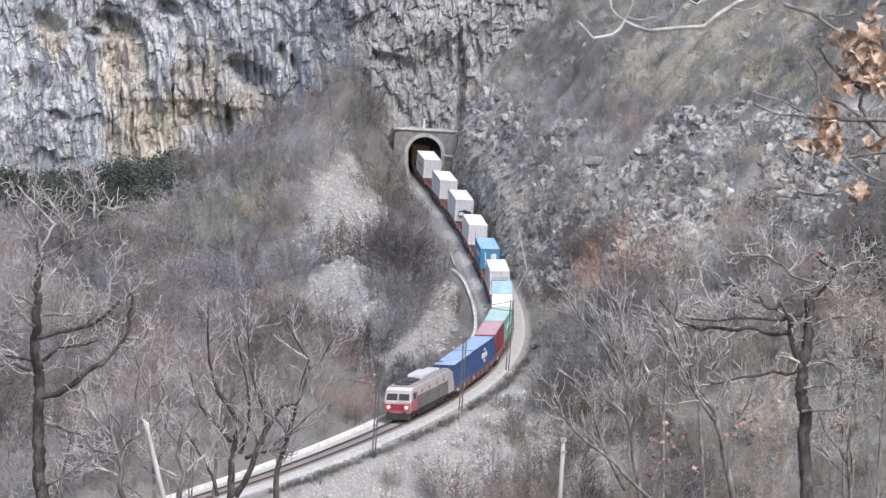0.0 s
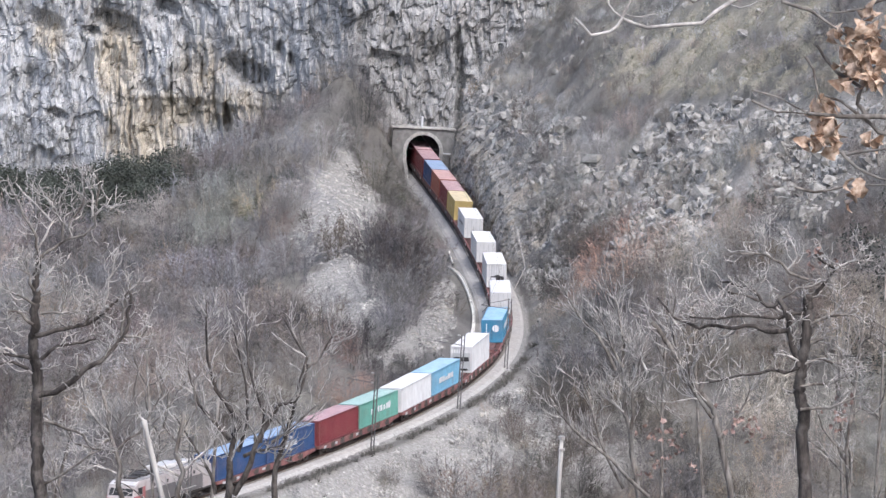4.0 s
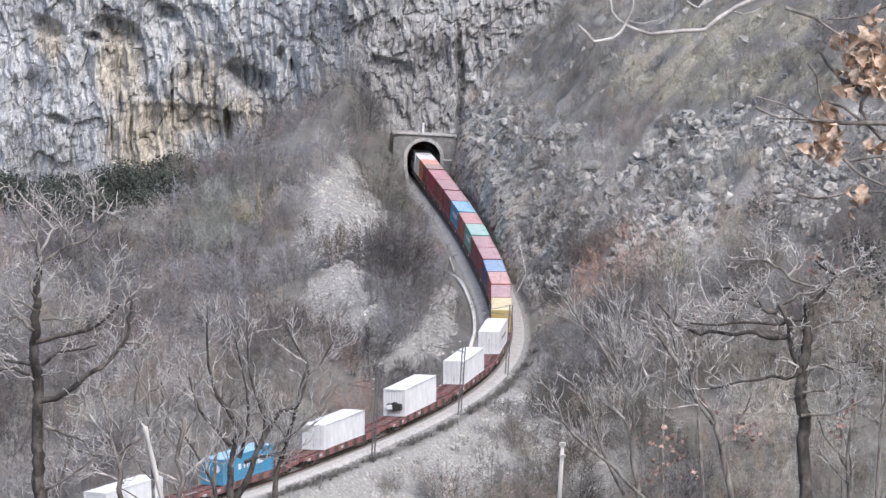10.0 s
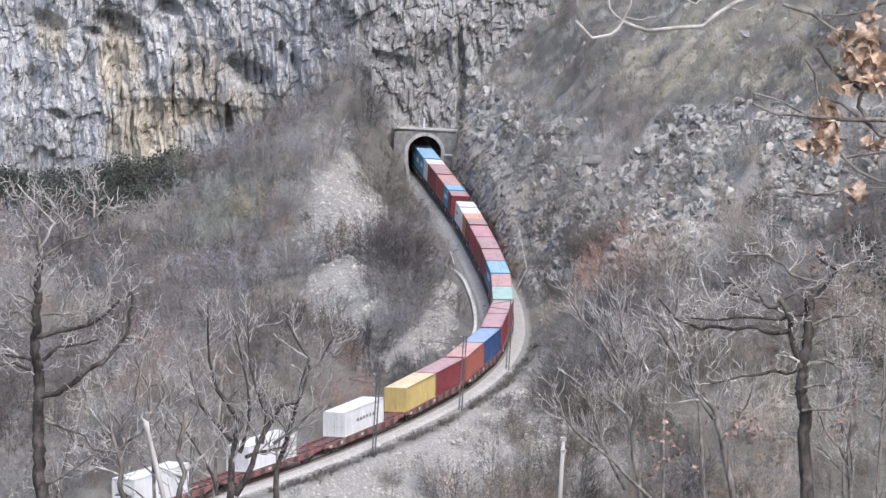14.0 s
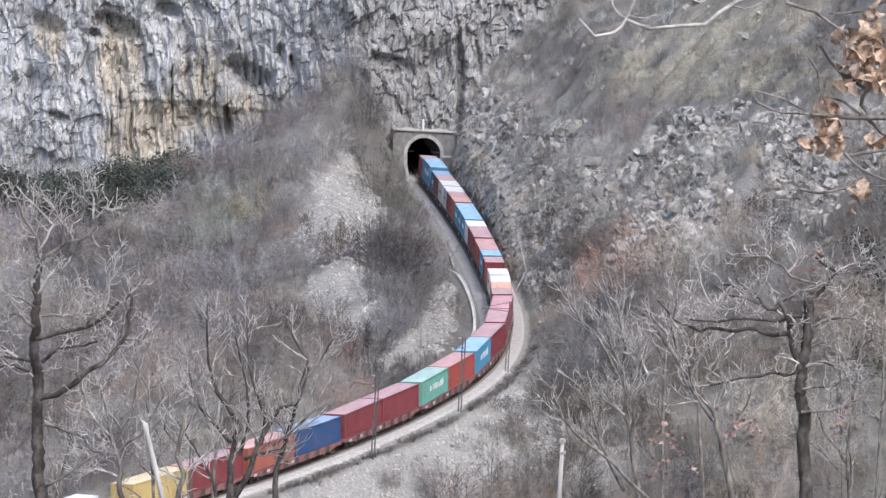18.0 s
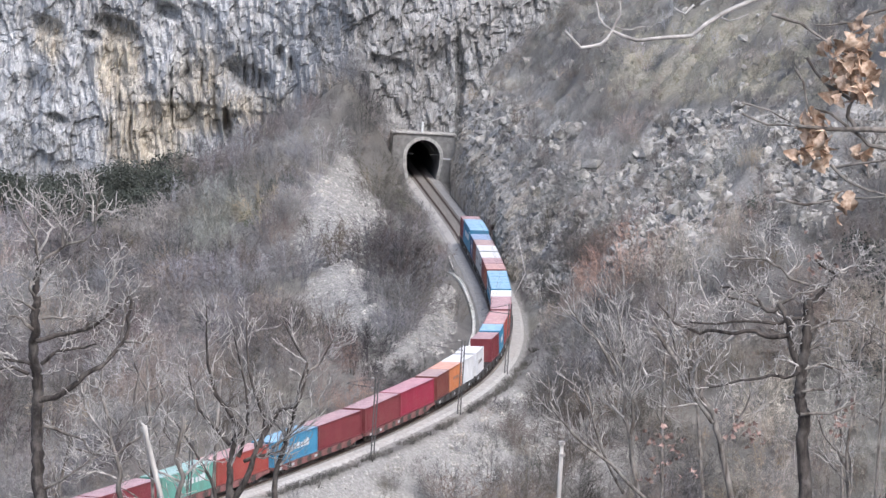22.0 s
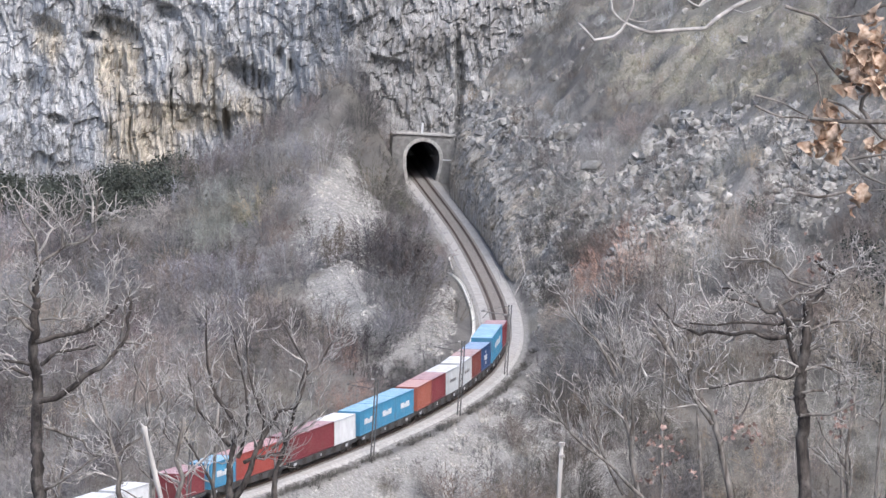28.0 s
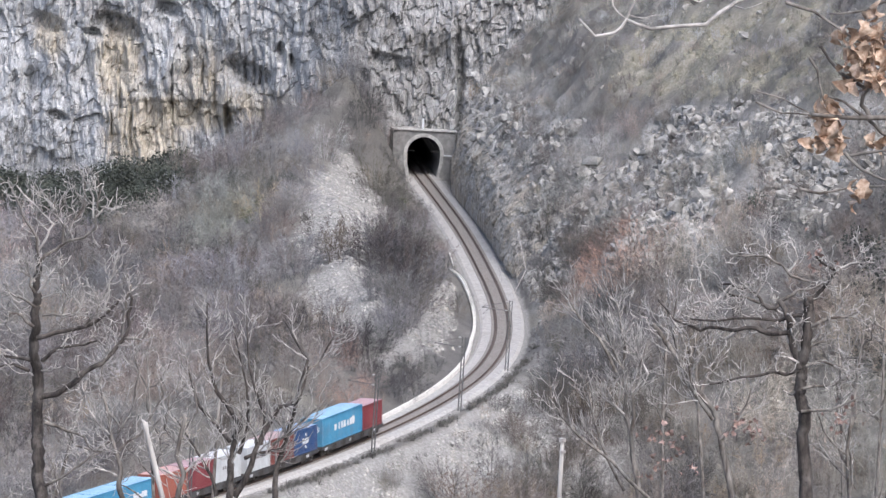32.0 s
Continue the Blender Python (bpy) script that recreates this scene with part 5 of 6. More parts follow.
def bush_shape(seed, stems, twigs, high, wide, thick):
    """A leafless shrub: stems to a lumpy dome, twigs out of them and finer ones at the tips."""
    r = np.random.RandomState(seed)
    ang, out = r.uniform(0, 6.28, stems), np.sqrt(r.uniform(0.05, 1.0, stems))
    top = np.stack([np.cos(ang) * out * wide, np.sin(ang) * out * wide, high * (0.35 + 0.6 * np.sqrt(1.02 - out ** 2)) * r.uniform(0.8, 1.05, stems)], 1)
    root = np.stack([np.cos(ang) * 0.10, np.sin(ang) * 0.10, np.full(stems, -0.3)], 1) * np.array([wide, wide, 1])
    k = r.randint(stems, size=twigs)
    f = r.uniform(0.35, 1.0, (twigs, 1)) ** 0.7
    a = root[k] + (top[k] - root[k]) * f
    dirs = crown_normals(a, wide, high) * 0.8 + r.normal(0, 0.6, (twigs, 3))
    dirs /= np.linalg.norm(dirs, axis=1)[:, None]
    b = a + dirs * r.uniform(0.2, 0.42, (twigs, 1)) * high * (1.15 - 0.6 * f)
    j = r.randint(twigs, size=twigs)
    c = a[j] + (b[j] - a[j]) * r.uniform(0.4, 1.0, (twigs, 1))
    tips = dirs[j] * 0.5 + r.normal(0, 0.65, (twigs, 3))
    tips /= np.linalg.norm(tips, axis=1)[:, None]
    e = c + tips * r.uniform(0.08, 0.18, (twigs, 1)) * high
    p0, p1 = np.concatenate([root, a, c]), np.concatenate([top, b, e])
    rad = np.concatenate([np.full(stems, thick * 1.7), np.full(twigs, thick), np.full(twigs, thick * 0.95)])
    n = crown_normals((p0 + p1) / 2, wide, high)
    d = (p1 - p0) / np.linalg.norm(p1 - p0, axis=1)[:, None]
    u = np.cross(d, n) + r.normal(0, 0.15, n.shape)
    u *= rad[:, None] / np.linalg.norm(u, axis=1)[:, None]
    v = np.stack([p0 - u, p0 + u, p1], 1)
    face = np.cross(v[:, 1] - v[:, 0], v[:, 2] - v[:, 0])
    wrong = (face * n).sum(1) < 0
    v[wrong] = v[wrong][:, [1, 0, 2]]
    v = v.reshape(-1, 3)
    return v, np.arange(len(v)).reshape(-1, 3), crown_normals(v, wide, high)


def leafy_shape(seed, leaves, high, wide, size):
    r = np.random.RandomState(seed)
    p = r.normal(size=(leaves, 3))
    p /= np.linalg.norm(p, axis=1)[:, None]
    p *= r.uniform(0.45, 1.0, (leaves, 1)) ** 0.5 * (0.75 + 0.5 * r.rand(leaves, 1))
    p = p * np.array([wide, wide, high * 0.5]) + np.array([0, 0, high * 0.5])
    u, w = r.normal(size=(leaves, 3)), r.normal(size=(leaves, 3))
    u /= np.linalg.norm(u, axis=1)[:, None]
    w -= (w * u).sum(1)[:, None] * u
    w /= np.linalg.norm(w, axis=1)[:, None]
    v = np.stack([p - u * size, p + w * size * 0.5 + 0.1 * size, p + u * size, p - w * size * 0.5 + 0.1 * size], 1).reshape(-1, 3)
    b = 4 * np.arange(leaves)[:, None]
    return v, np.concatenate([b + [0, 1, 2], b + [0, 2, 3]])


BUSHES = [bush_shape(200 + k, 10 + k % 4, 225, 1.0, 0.46 + 0.06 * (k % 4), 0.0042) for k in range(16)]
TUFTS = [bush_shape(260 + k, 12, 26, 1.0, 0.55, 0.026) for k in range(8)]
LEAFY = [leafy_shape(230 + k, 300, 1.0, 0.46, 0.046) for k in range(6)]


def evergreen_belt(x, y):
    """The dark belt of evergreens on the crest below the cliff."""
    near = 853 + 1.55 * (x + 55) + 10 * (fbm(x / 6, x * 0 + 2.0, 3, 211) - 0.5)
    return smooth(near - 4, near + 2, y) * smooth(near + 52, near + 40, y) * smooth(-34, -38, x)


def brush_chance(x, y, d):
    clump = fbm(x / 5.0, y / 8.0, 4, 151)
    c = 0.35 + 1.1 * (clump - 0.38)
    scree = scree_cover(x, y)
    c = c * (1 - 0.97 * scree) + (0.7 * bell(x, y, -4.6, 764, 2.6, 8) + 0.6 * bell(x, y, 2.4, 790, 0.9, 11) + 0.8 * bell(x, y, -10, 730, 5, 14) + 0.6 * bell(x, y, -6.5, 806, 4, 18)) * (1 - scree) + 1.6 * bell(x, y, -10.2, 941, 2.6, 6)
    c = np.where(d > 0, c * np.maximum(smooth(4.0, 7.0, d), 0.9 * smooth(3.2, 4.2, d) * smooth(790, 830, y)), 0.95 * c * np.maximum(smooth(4.6, 6.8, -d), 0.9 * smooth(3.4, 4.2, -d) * np.maximum(smooth(835, 860, y), 1.4 * smooth(745, 725, y))))
    c = c * (1 + 0.8 * smooth(5, 9, d) * smooth(755, 790, y))
    c = c * (1 - 0.74 * outcrop(x, y, d)) + 0.45 * smooth(4, 5.5, d) * smooth(14, 9, d) * smooth(765, 785, y) * smooth(868, 845, y)
    c = c + 0.6 * bell(x, y, 15, 820, 2.6, 11)
    c = c * (1 - 0.74 * dry_meadow(x, y) * smooth(0.58, 0.48, fbm(x / 3.5, y / 6.0, 3, 159))) * (1 - 0.15 * smooth(0, 1, above_rocks(x, y)) * smooth(10, 7, above_rocks(x, y)) * smooth(16, 22, x))
    c = c + 0.55 * smooth(0.5, 0.6, fbm(x / 3.5, y / 6.0, 3, 159)) * smooth(0, 2, above_rocks(x, y)) * smooth(12, 16, d) * smooth(760, 790, y)
    c = c * (1 + 0.9 * smooth(8, 14, d) * smooth(775, 745, y))
    c = np.where((d < 0) & (d > -7.5) & (y > 915), 0.45 * c, c) * (1 + 0.5 * smooth(14, 8, -d) * smooth(810, 790, y) * (d < 0))
    c = c * (1 - 0.97 * evergreen_belt(x, y))
    bank = smooth(735, 700, y) * smooth(4, 6, d) * smooth(22, 12, d)
    clump = smooth(0.45, 0.55, fbm(x / 2.6, y / 6.0, 3, 157))
    thick = np.maximum(smooth(8.0, 11, d) * smooth(2.5, 6, x), smooth(24, 32, d))
    return np.clip(c * (1 - bank) + bank * (0.03 + np.maximum((0.35 + 0.65 * smooth(694, 714, y)) * smooth(0.15, 0.85, clump) * smooth(5.2, 7.5, d), 0.9 * thick)), 0, 1)


def build_brush():
    p, r = hillside_points(17200, -68, 72, 612, 958, lambda x, y, d: brush_chance(x, y, d) * np.where(d < -9, 0.5, np.where((d > 9) & (y < 775), 0.62, 0.9)), 161)
    d = off_line(p[:, 0], p[:, 1])
    keep = (p[:, 1] < cliff_y(p[:, 0]) - 1) | (d > 6)
    p, d = p[keep], d[keep]
    n = len(p)
    big = fbm(p[:, 0] / 9, p[:, 1] / 14, 3, 171)
    high = (1.7 + 3.6 * np.clip(big - 0.25, 0, 1) + 1.2 * r.rand(n)) * np.where(d < 0, 1.0, 0.78) * np.where((d > 0) & (p[:, 1] > 800), 1.05, 1.0)
    high *= (1 + 0.1 * bell(p[:, 0], p[:, 1], -12, 936, 6, 10)) * np.where(np.abs(d) < 9, np.where(p[:, 1] > 930, 1.1, np.where(p[:, 1] > 900, 0.5, 0.72)), 1.0) * np.where((d > 12) & (p[:, 1] < 770), 1.35, 1.0) * np.where((d > 4) & (d < 11) & (p[:, 1] < 735), 0.9, 1.0)
    high = high * np.where((d < -9) | (d > 9) & (p[:, 1] < 775), r.uniform(0.8, 1.75, n), 1.0)
    high = high * np.where((d > 9) & (above_rocks(p[:, 0], p[:, 1]) > -2), 0.68, 1.0)
    sizes = np.stack([high * r.uniform(0.95, 1.3, n)] * 2 + [high], 1)
    grey, brown, mauve, straw = np.array([0.224, 0.225, 0.221]), np.array([0.215, 0.197, 0.182]), np.array([0.205, 0.199, 0.204]), np.array([0.30, 0.265, 0.20])
    m1, m2, m3 = fbm(p[:, 0] / 8, p[:, 1] / 12, 3, 181)[:, None], fbm(p[:, 0] / 6, p[:, 1] / 9, 3, 187)[:, None], r.rand(n, 1)
    t = grey + (mauve - grey) * smooth(0.4, 0.6, m1) + (brown - grey) * smooth(0.5, 0.65, m2)
    t = t + (straw - t) * (smooth(0.86, 1.0, m3) * 0.7)
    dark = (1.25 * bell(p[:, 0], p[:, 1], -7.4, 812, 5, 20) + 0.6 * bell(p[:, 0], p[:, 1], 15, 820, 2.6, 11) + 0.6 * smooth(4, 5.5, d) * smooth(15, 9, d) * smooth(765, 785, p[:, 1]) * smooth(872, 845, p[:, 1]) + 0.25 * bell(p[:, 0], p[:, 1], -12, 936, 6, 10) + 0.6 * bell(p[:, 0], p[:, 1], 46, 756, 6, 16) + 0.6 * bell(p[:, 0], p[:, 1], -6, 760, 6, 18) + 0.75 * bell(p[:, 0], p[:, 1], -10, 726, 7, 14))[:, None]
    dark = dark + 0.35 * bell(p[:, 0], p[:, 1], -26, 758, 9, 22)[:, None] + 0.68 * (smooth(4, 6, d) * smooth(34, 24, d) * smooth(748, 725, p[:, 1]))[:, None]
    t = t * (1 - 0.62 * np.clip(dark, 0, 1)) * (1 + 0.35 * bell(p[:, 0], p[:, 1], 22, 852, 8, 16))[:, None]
    red = 1.25 * bell(p[:, 0], p[:, 1], 20.6, 776, 3.3, 11)[:, None]
    rust = np.maximum(1.3 * bell(p[:, 0], p[:, 1], -10.4, 706, 1.7, 8), 0.5 * bell(p[:, 0], p[:, 1], -20, 815, 1.2, 8))[:, None]
    t = t + (np.array([0.30, 0.195, 0.16]) - t) * np.clip(np.maximum(red * 1.1, 0.8 * rust), 0, 0.92)
    green = np.maximum(0.8 * bell(p[:, 0], p[:, 1], -27, 845, 4, 22), 0.5 * bell(p[:, 0], p[:, 1], -8, 900, 4, 25))[:, None]
    t = t + (np.array([0.175, 0.188, 0.135]) - t) * np.clip(0.75 * green, 0, 0.7)
    pick = r.rand(n, 1)
    t = t * np.where(pick < 0.2, np.array([[1.08, 0.98, 0.93]]), np.where(pick > 0.8, np.array([[0.97, 0.98, 1.06]]), 1.0))
    t = t * (1 - 0.12 * smooth(7, 10, above_rocks(p[:, 0], p[:, 1])) * smooth(8, 12, d))[:, None]
    t = t * (1 + np.array([[0.05, -0.01, -0.07]]) * bell(p[:, 0], p[:, 1], -34, 700, 12, 40)[:, None])
    t = t * np.where(((d > 15) & (p[:, 1] < 738))[:, None], np.array([[1.04, 1.0, 0.95]]), 1.0)
    t = t * 0.94 * np.exp(r.normal(0, 0.24, (n, 1))) * np.where(d < 0, 1.25, 1.55)[:, None] * (0.58 + 0.75 * smooth(0.35, 0.65, fbm(p[:, 0] / 7, p[:, 1] / 16, 3, 189)))[:, None]
    t = t * np.where((d > 0)[:, None], np.array([[1.0, 1.0, 0.95]]), 1.0)
    # shrubs along the track that can be told apart
    rows = np.flatnonzero((np.abs(d) < 17) & (np.abs(d) > 5) & (p[:, 1] < 905))
    rows = rows[np.random.RandomState(209).permutation(len(rows))[:280]]
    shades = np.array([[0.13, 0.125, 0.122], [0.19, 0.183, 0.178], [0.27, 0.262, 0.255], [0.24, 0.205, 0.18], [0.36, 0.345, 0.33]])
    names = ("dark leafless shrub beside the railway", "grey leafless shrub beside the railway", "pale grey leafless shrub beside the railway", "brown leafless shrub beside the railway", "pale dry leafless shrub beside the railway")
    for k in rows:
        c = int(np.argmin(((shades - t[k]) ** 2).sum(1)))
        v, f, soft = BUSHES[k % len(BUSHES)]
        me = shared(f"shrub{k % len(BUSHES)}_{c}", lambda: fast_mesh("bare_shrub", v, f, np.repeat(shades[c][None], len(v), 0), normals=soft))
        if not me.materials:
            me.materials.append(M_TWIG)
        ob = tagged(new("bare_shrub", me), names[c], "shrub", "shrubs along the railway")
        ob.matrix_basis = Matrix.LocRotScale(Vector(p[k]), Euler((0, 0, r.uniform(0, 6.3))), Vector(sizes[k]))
    rest = np.ones(n, bool)
    rest[rows] = False
    p, sizes, t = p[rest], sizes[rest], t[rest]
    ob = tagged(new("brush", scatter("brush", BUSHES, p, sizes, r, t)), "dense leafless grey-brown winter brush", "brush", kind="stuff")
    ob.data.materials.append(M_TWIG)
    # shrubs that hold on to the ledges of the cliff
    xs, zs, face = CLIFF_GRID
    r = np.random.RandomState(221)
    i, j = r.randint(len(zs), size=9000), r.randint(len(xs), size=9000)
    x, z = xs[j], zs[i]
    chance = np.maximum.reduce([0.9 * bell(x, z, -63, 2.0, 5, 2.2), 0.5 * bell(x, z, -61, 9.0, 2, 1.2), 0.6 * bell(x, z, -17, 19, 4, 2.5), 0.4 * bell(x, z, -5, 12.5, 4, 2.0), 0.4 * bell(x, z, 3, 17, 4, 3.0), 0.3 * bell(x, z, -24, 22, 5, 2)])
    ok = (r.rand(9000) < 0.35 * chance) & in_view(x, face[i, j]) & (z < 25)
    at = np.stack([x, face[i, j] + 0.2, z], 1)[ok]
    big = r.uniform(1.2, 2.6, len(at))
    shade = np.array([0.155, 0.15, 0.14]) * np.exp(r.normal(0, 0.2, (len(at), 1)))
    ob = tagged(new("cliff_shrubs", scatter("cliff_shrubs", BUSHES, at, np.stack([big * 1.15, big * 1.15, big], 1), r, shade)), "grey leafless shrubs on the ledges of the cliff", "shrubs", kind="stuff")
    ob.data.materials.append(M_TWIG)
    # evergreens between the knoll and the cliff, and a few on the hillside
    q, r = hillside_points(560, -72, -35, 862, 950, lambda x, y, d: smooth(0.3, 0.42, fbm(x / 5, y / 9, 3, 191)) * evergreen_belt(x, y), 193)
    hs = r.uniform(2.5, 6.0, len(q))
    extra = np.array([(-23.5, 850, 0, 2.0), (-25.0, 842, 0, 2.2), (36.8, 763, 0, 2.6), (35.9, 765, 0, 2.0), (-6.2, 905, 0, 1.6), (-5.6, 890, 0, 1.8), (-60, 880, 0, 4.0), (-58, 872, 0, 3.6), (49.5, 738, 0, 5.4), (47.2, 743, 0, 4.4), (51.3, 733, 0, 5.4), (46.3, 735, 0, 3.8), (48, 722, 0, 4.6), (51, 724, 0, 5.2), (46.6, 728, 0, 4.2), (52.5, 745, 0, 5.0)])
    q = np.concatenate([q, np.stack([extra[:, 0], extra[:, 1], height(extra[:, 0], extra[:, 1])], 1)])
    hs = np.concatenate([hs, extra[:, 3]])
    t = np.array([0.066, 0.086, 0.070]) * r.uniform(0.7, 1.3, (len(q), 1)) + np.array([[0.01, 0.0, 0.0]])
    t[-16:-14] = (0.13, 0.15, 0.075)
    t[-12:-10] = (0.12, 0.14, 0.07)
    t[-8:] = (0.075, 0.08, 0.072)
    ob = tagged(new("evergreens", scatter("evergreens", LEAFY, q, np.stack([hs * 1.1, hs * 1.1, hs], 1), r, t)), "dark green evergreen scrub below the cliff", "scrub", kind="stuff")
    ob.data.materials.append(M_TWIG)
    # dry tufts along the outer shoulder and on the bank
    s = np.linspace(190, 345, 620)
    s = s[fbm(s / 3.0, s * 0, 3, 195) > 0.47]
    pts = np.array([along(a, 4.1 + r.normal(0, 0.35))[:] for a in s])
    more, r2 = hillside_points(1500, -35, 30, 655, 760, lambda x, y, d: 0.6 * smooth(4.5, 6, d) * smooth(26, 12, d) * smooth(0.45, 0.6, fbm(x / 3, y / 5, 3, 197)), 199)
    dry, r2 = hillside_points(5200, 16, 56, 770, 880, lambda x, y, d: dry_meadow(x, y), 198)
    pts = np.concatenate([pts, more, dry])
    pts[:, 2] = height(pts[:, 0], pts[:, 1]) - 0.05
    hs = r.uniform(0.35, 0.8, len(pts))
    t = np.array([0.155, 0.147, 0.132]) * r.uniform(0.6, 1.5, (len(pts), 1))
    t[-len(dry):] = np.array([0.48, 0.455, 0.36]) * r.uniform(0.7, 1.25, (len(dry), 1))
    ob = tagged(new("dry_tufts", scatter("dry_tufts", TUFTS, pts, np.stack([hs * 1.5, hs * 1.5, hs], 1), r, t)), "low dry tufts along the track shoulder", "tufts", kind="stuff")
    ob.data.materials.append(M_TWIG)


build_brush()


# ---- trees on the near slope ----
def grow(r, start, way, length, rad, level, out, bend=0.14, lift=0.14):
    """One crooked branch and, out of it, smaller ones."""
    n = 6
    pts, d = [start], way.normalized()
    for k in range(n):
        d = (d + Vector(r.normal(0, bend, 3)) + Vector((0, 0, lift))).normalized()
        pts.append(pts[-1] + d * length / n)
    out.append((pts, [rad * (1 - 0.75 * k / n) for k in range(n + 1)], level))
    if level > 0:
        sprout(r, pts, rad, length, level - 1, out, bend, lift)


def sprout(r, pts, rad, length, level, out, bend=0.14, lift=0.14, count=None):
    n = len(pts) - 1
    for _ in range(count or r.randint(2, 5)):
        f = r.uniform(0.25, 0.98) * n
        k = min(int(f), n - 1)
        p = pts[k].lerp(pts[k + 1], f - k)
        d = (pts[k + 1] - pts[k]).normalized()
        side = Vector(r.normal(0, 1, 3))
        side = (side - side.dot(d) * d).normalized()
        grow(r, p, d * 0.9 + side * 0.75, length * r.uniform(0.35, 0.7) * (1.1 - 0.4 * f / n), rad * (1 - 0.55 * f / n) * 0.55, level, out, bend, lift)


def join_tubes(branches, n):
    vs, fs = [], []
    for pts, radii, _ in branches:
        v, f = tube(pts, radii, n)
        fs += [tuple(i + len(vs) for i in g) for g in f]
        vs += v
    return vs, fs


def crooked(points, r, far, wave):
    """World points along sight lines, with some depth and small kinks between them."""
    out = []
    dep = 0.0
    for k, (a, b) in enumerate(points):
        if k:
            a0, b0 = points[k - 1]
            dep += r.normal(0, 0.16) * math.hypot(a - a0, b - b0) * UNIT * far
            out.append(sight((a + a0) / 2 + r.normal(0, wave), (b + b0) / 2 + r.normal(0, wave), far + dep))
        out.append(sight(a, b, far + dep))
    return out


def guided_tree(name, label, far, trunk, limbs, seed, bark, twig_bark, twig_len, twig_rad, levels=1, per=7, category="tree", gnarl=0.16, lift=0.12):
    """A bare tree: trunk and limbs are (thickness at the start, at the end, points)."""
    r = np.random.RandomState(seed)
    tree = tagged(new(name), label, category)
    pts = crooked(trunk[2], r, far, 3.5)
    low = pts[0].copy()
    low.z = float(height(low.x, low.y)) - 0.3
    pts = [low] + pts
    base = low.copy()
    k = UNIT * far
    n = len(pts) - 1
    radii = [trunk[0] * k * 1.12] + [k * (trunk[0] + (trunk[1] - trunk[0]) * j / max(n - 1, 1)) for j in range(n)]
    tree.matrix_basis = Matrix.Translation(base)

    def put(nm, branches, sides, mat, lab=""):
        vs, fs = join_tubes(branches, sides)
        return part(nm, mesh_from(nm, [v - base for v in vs], fs, True), mat, tree, lab)
    # knots and hollows swell and pinch the trunk between its main points
    knots = np.random.RandomState(seed + 50)
    line, girth = [], []
    for j in range(n):
        for f in (0.0, 0.25, 0.5, 0.75):
            off = Vector((knots.normal(0, 0.14), knots.normal(0, 0.14), 0)) * radii[j] * (f > 0)
            line.append(pts[j].lerp(pts[j + 1], f) + off)
            girth.append((radii[j] + (radii[j + 1] - radii[j]) * f) * knots.uniform(0.95, 1.08))
    put("trunk", [(line + [pts[n]], girth + [radii[n]], 9)], 9, bark)
    fine = []
    sprout(r, pts[2:], trunk[1] * k, twig_len * 1.2, levels, fine, gnarl, lift, per)
    for t0, t1, line in limbs:
        q = crooked(line, r, far, 2.0)
        m = len(q) - 1
        put("limb", [(q, [k * (t0 + (t1 - t0) * j / m) for j in range(m + 1)], 8)], 6, bark if t0 > 3.5 else M_BARK if t0 > 2.7 else M_BARK_PALE)
        sprout(r, q, t0 * k, twig_len, levels, fine, gnarl, lift, per)
    fine = [(p, [max(x, twig_rad * (0.42 - 0.22 * j / len(rr))) for j, x in enumerate(rr)], l) for p, rr, l in fine]
    put("crown", fine, 3, twig_bark, "crown of pale bare twigs")
    return tree


def bare_tree(name, label, at, high, seed, bark, twig_bark, rad, stems=1):
    r = np.random.RandomState(seed)
    tree = tagged(new(name), label, "tree", "bare trees on the near slope")
    tree.matrix_basis = Matrix.Translation(at)
    limbs, fine = [], []
    crown = min(high, 6.5 + 0.012 * at.y)
    calm = min(1.0, 9.0 / high)
    for s in range(stems):
        pts, d = [Vector((r.normal(0, 0.12) * stems, r.normal(0, 0.12) * stems, -0.4))], Vector((r.normal(0, 0.04 + 0.05 * stems) * calm, r.normal(0, 0.1) * calm, 1)).normalized()
        for k in range(7):
            pts.append(pts[-1] + d * high / 7 + Vector((r.normal(0, 0.30), r.normal(0, 0.3), 0)) * (k > 2))
            d = (d + Vector(r.normal(0, 0.10 * calm, 3)) + Vector((0, 0, 0.06))).normalized()
        radii = [rad * (1 - 0.8 * k / 7) for k in range(8)]
        vs, fs = tube(pts, radii, 7)
        part("trunk", mesh_from("trunk", vs, fs, True), bark, tree)
        for _ in range(10 if stems == 1 else 6):
            f = r.uniform(max(0.3, 1 - 0.75 * crown / high), 0.97) * 7
            k = min(int(f), 6)
            p = pts[k].lerp(pts[k + 1], f - k)
            a = r.uniform(0, 6.28)
            grow(r, p, Vector((math.cos(a), math.sin(a), r.uniform(0.5, 1.2))), crown * r.uniform(0.2, 0.4) * (1.25 - 0.7 * f / 7), rad * (1.05 - 0.8 * f / 7) * 0.6, 2, limbs, 0.28, 0.1)
    big = [b for b in limbs if b[2] == 2]
    small = [(p, [max(x, 0.008) for x in rr], l) for p, rr, l in limbs if l < 2]
    for b in big:
        vs, fs = tube(b[0], b[1], 5)
        part("limb", mesh_from("limb", vs, fs, True), bark, tree)
    vs, fs = join_tubes(small, 3)
    part("crown", mesh_from("crown", vs, fs, True), twig_bark, tree, "crown of fine bare twigs")
    return tree


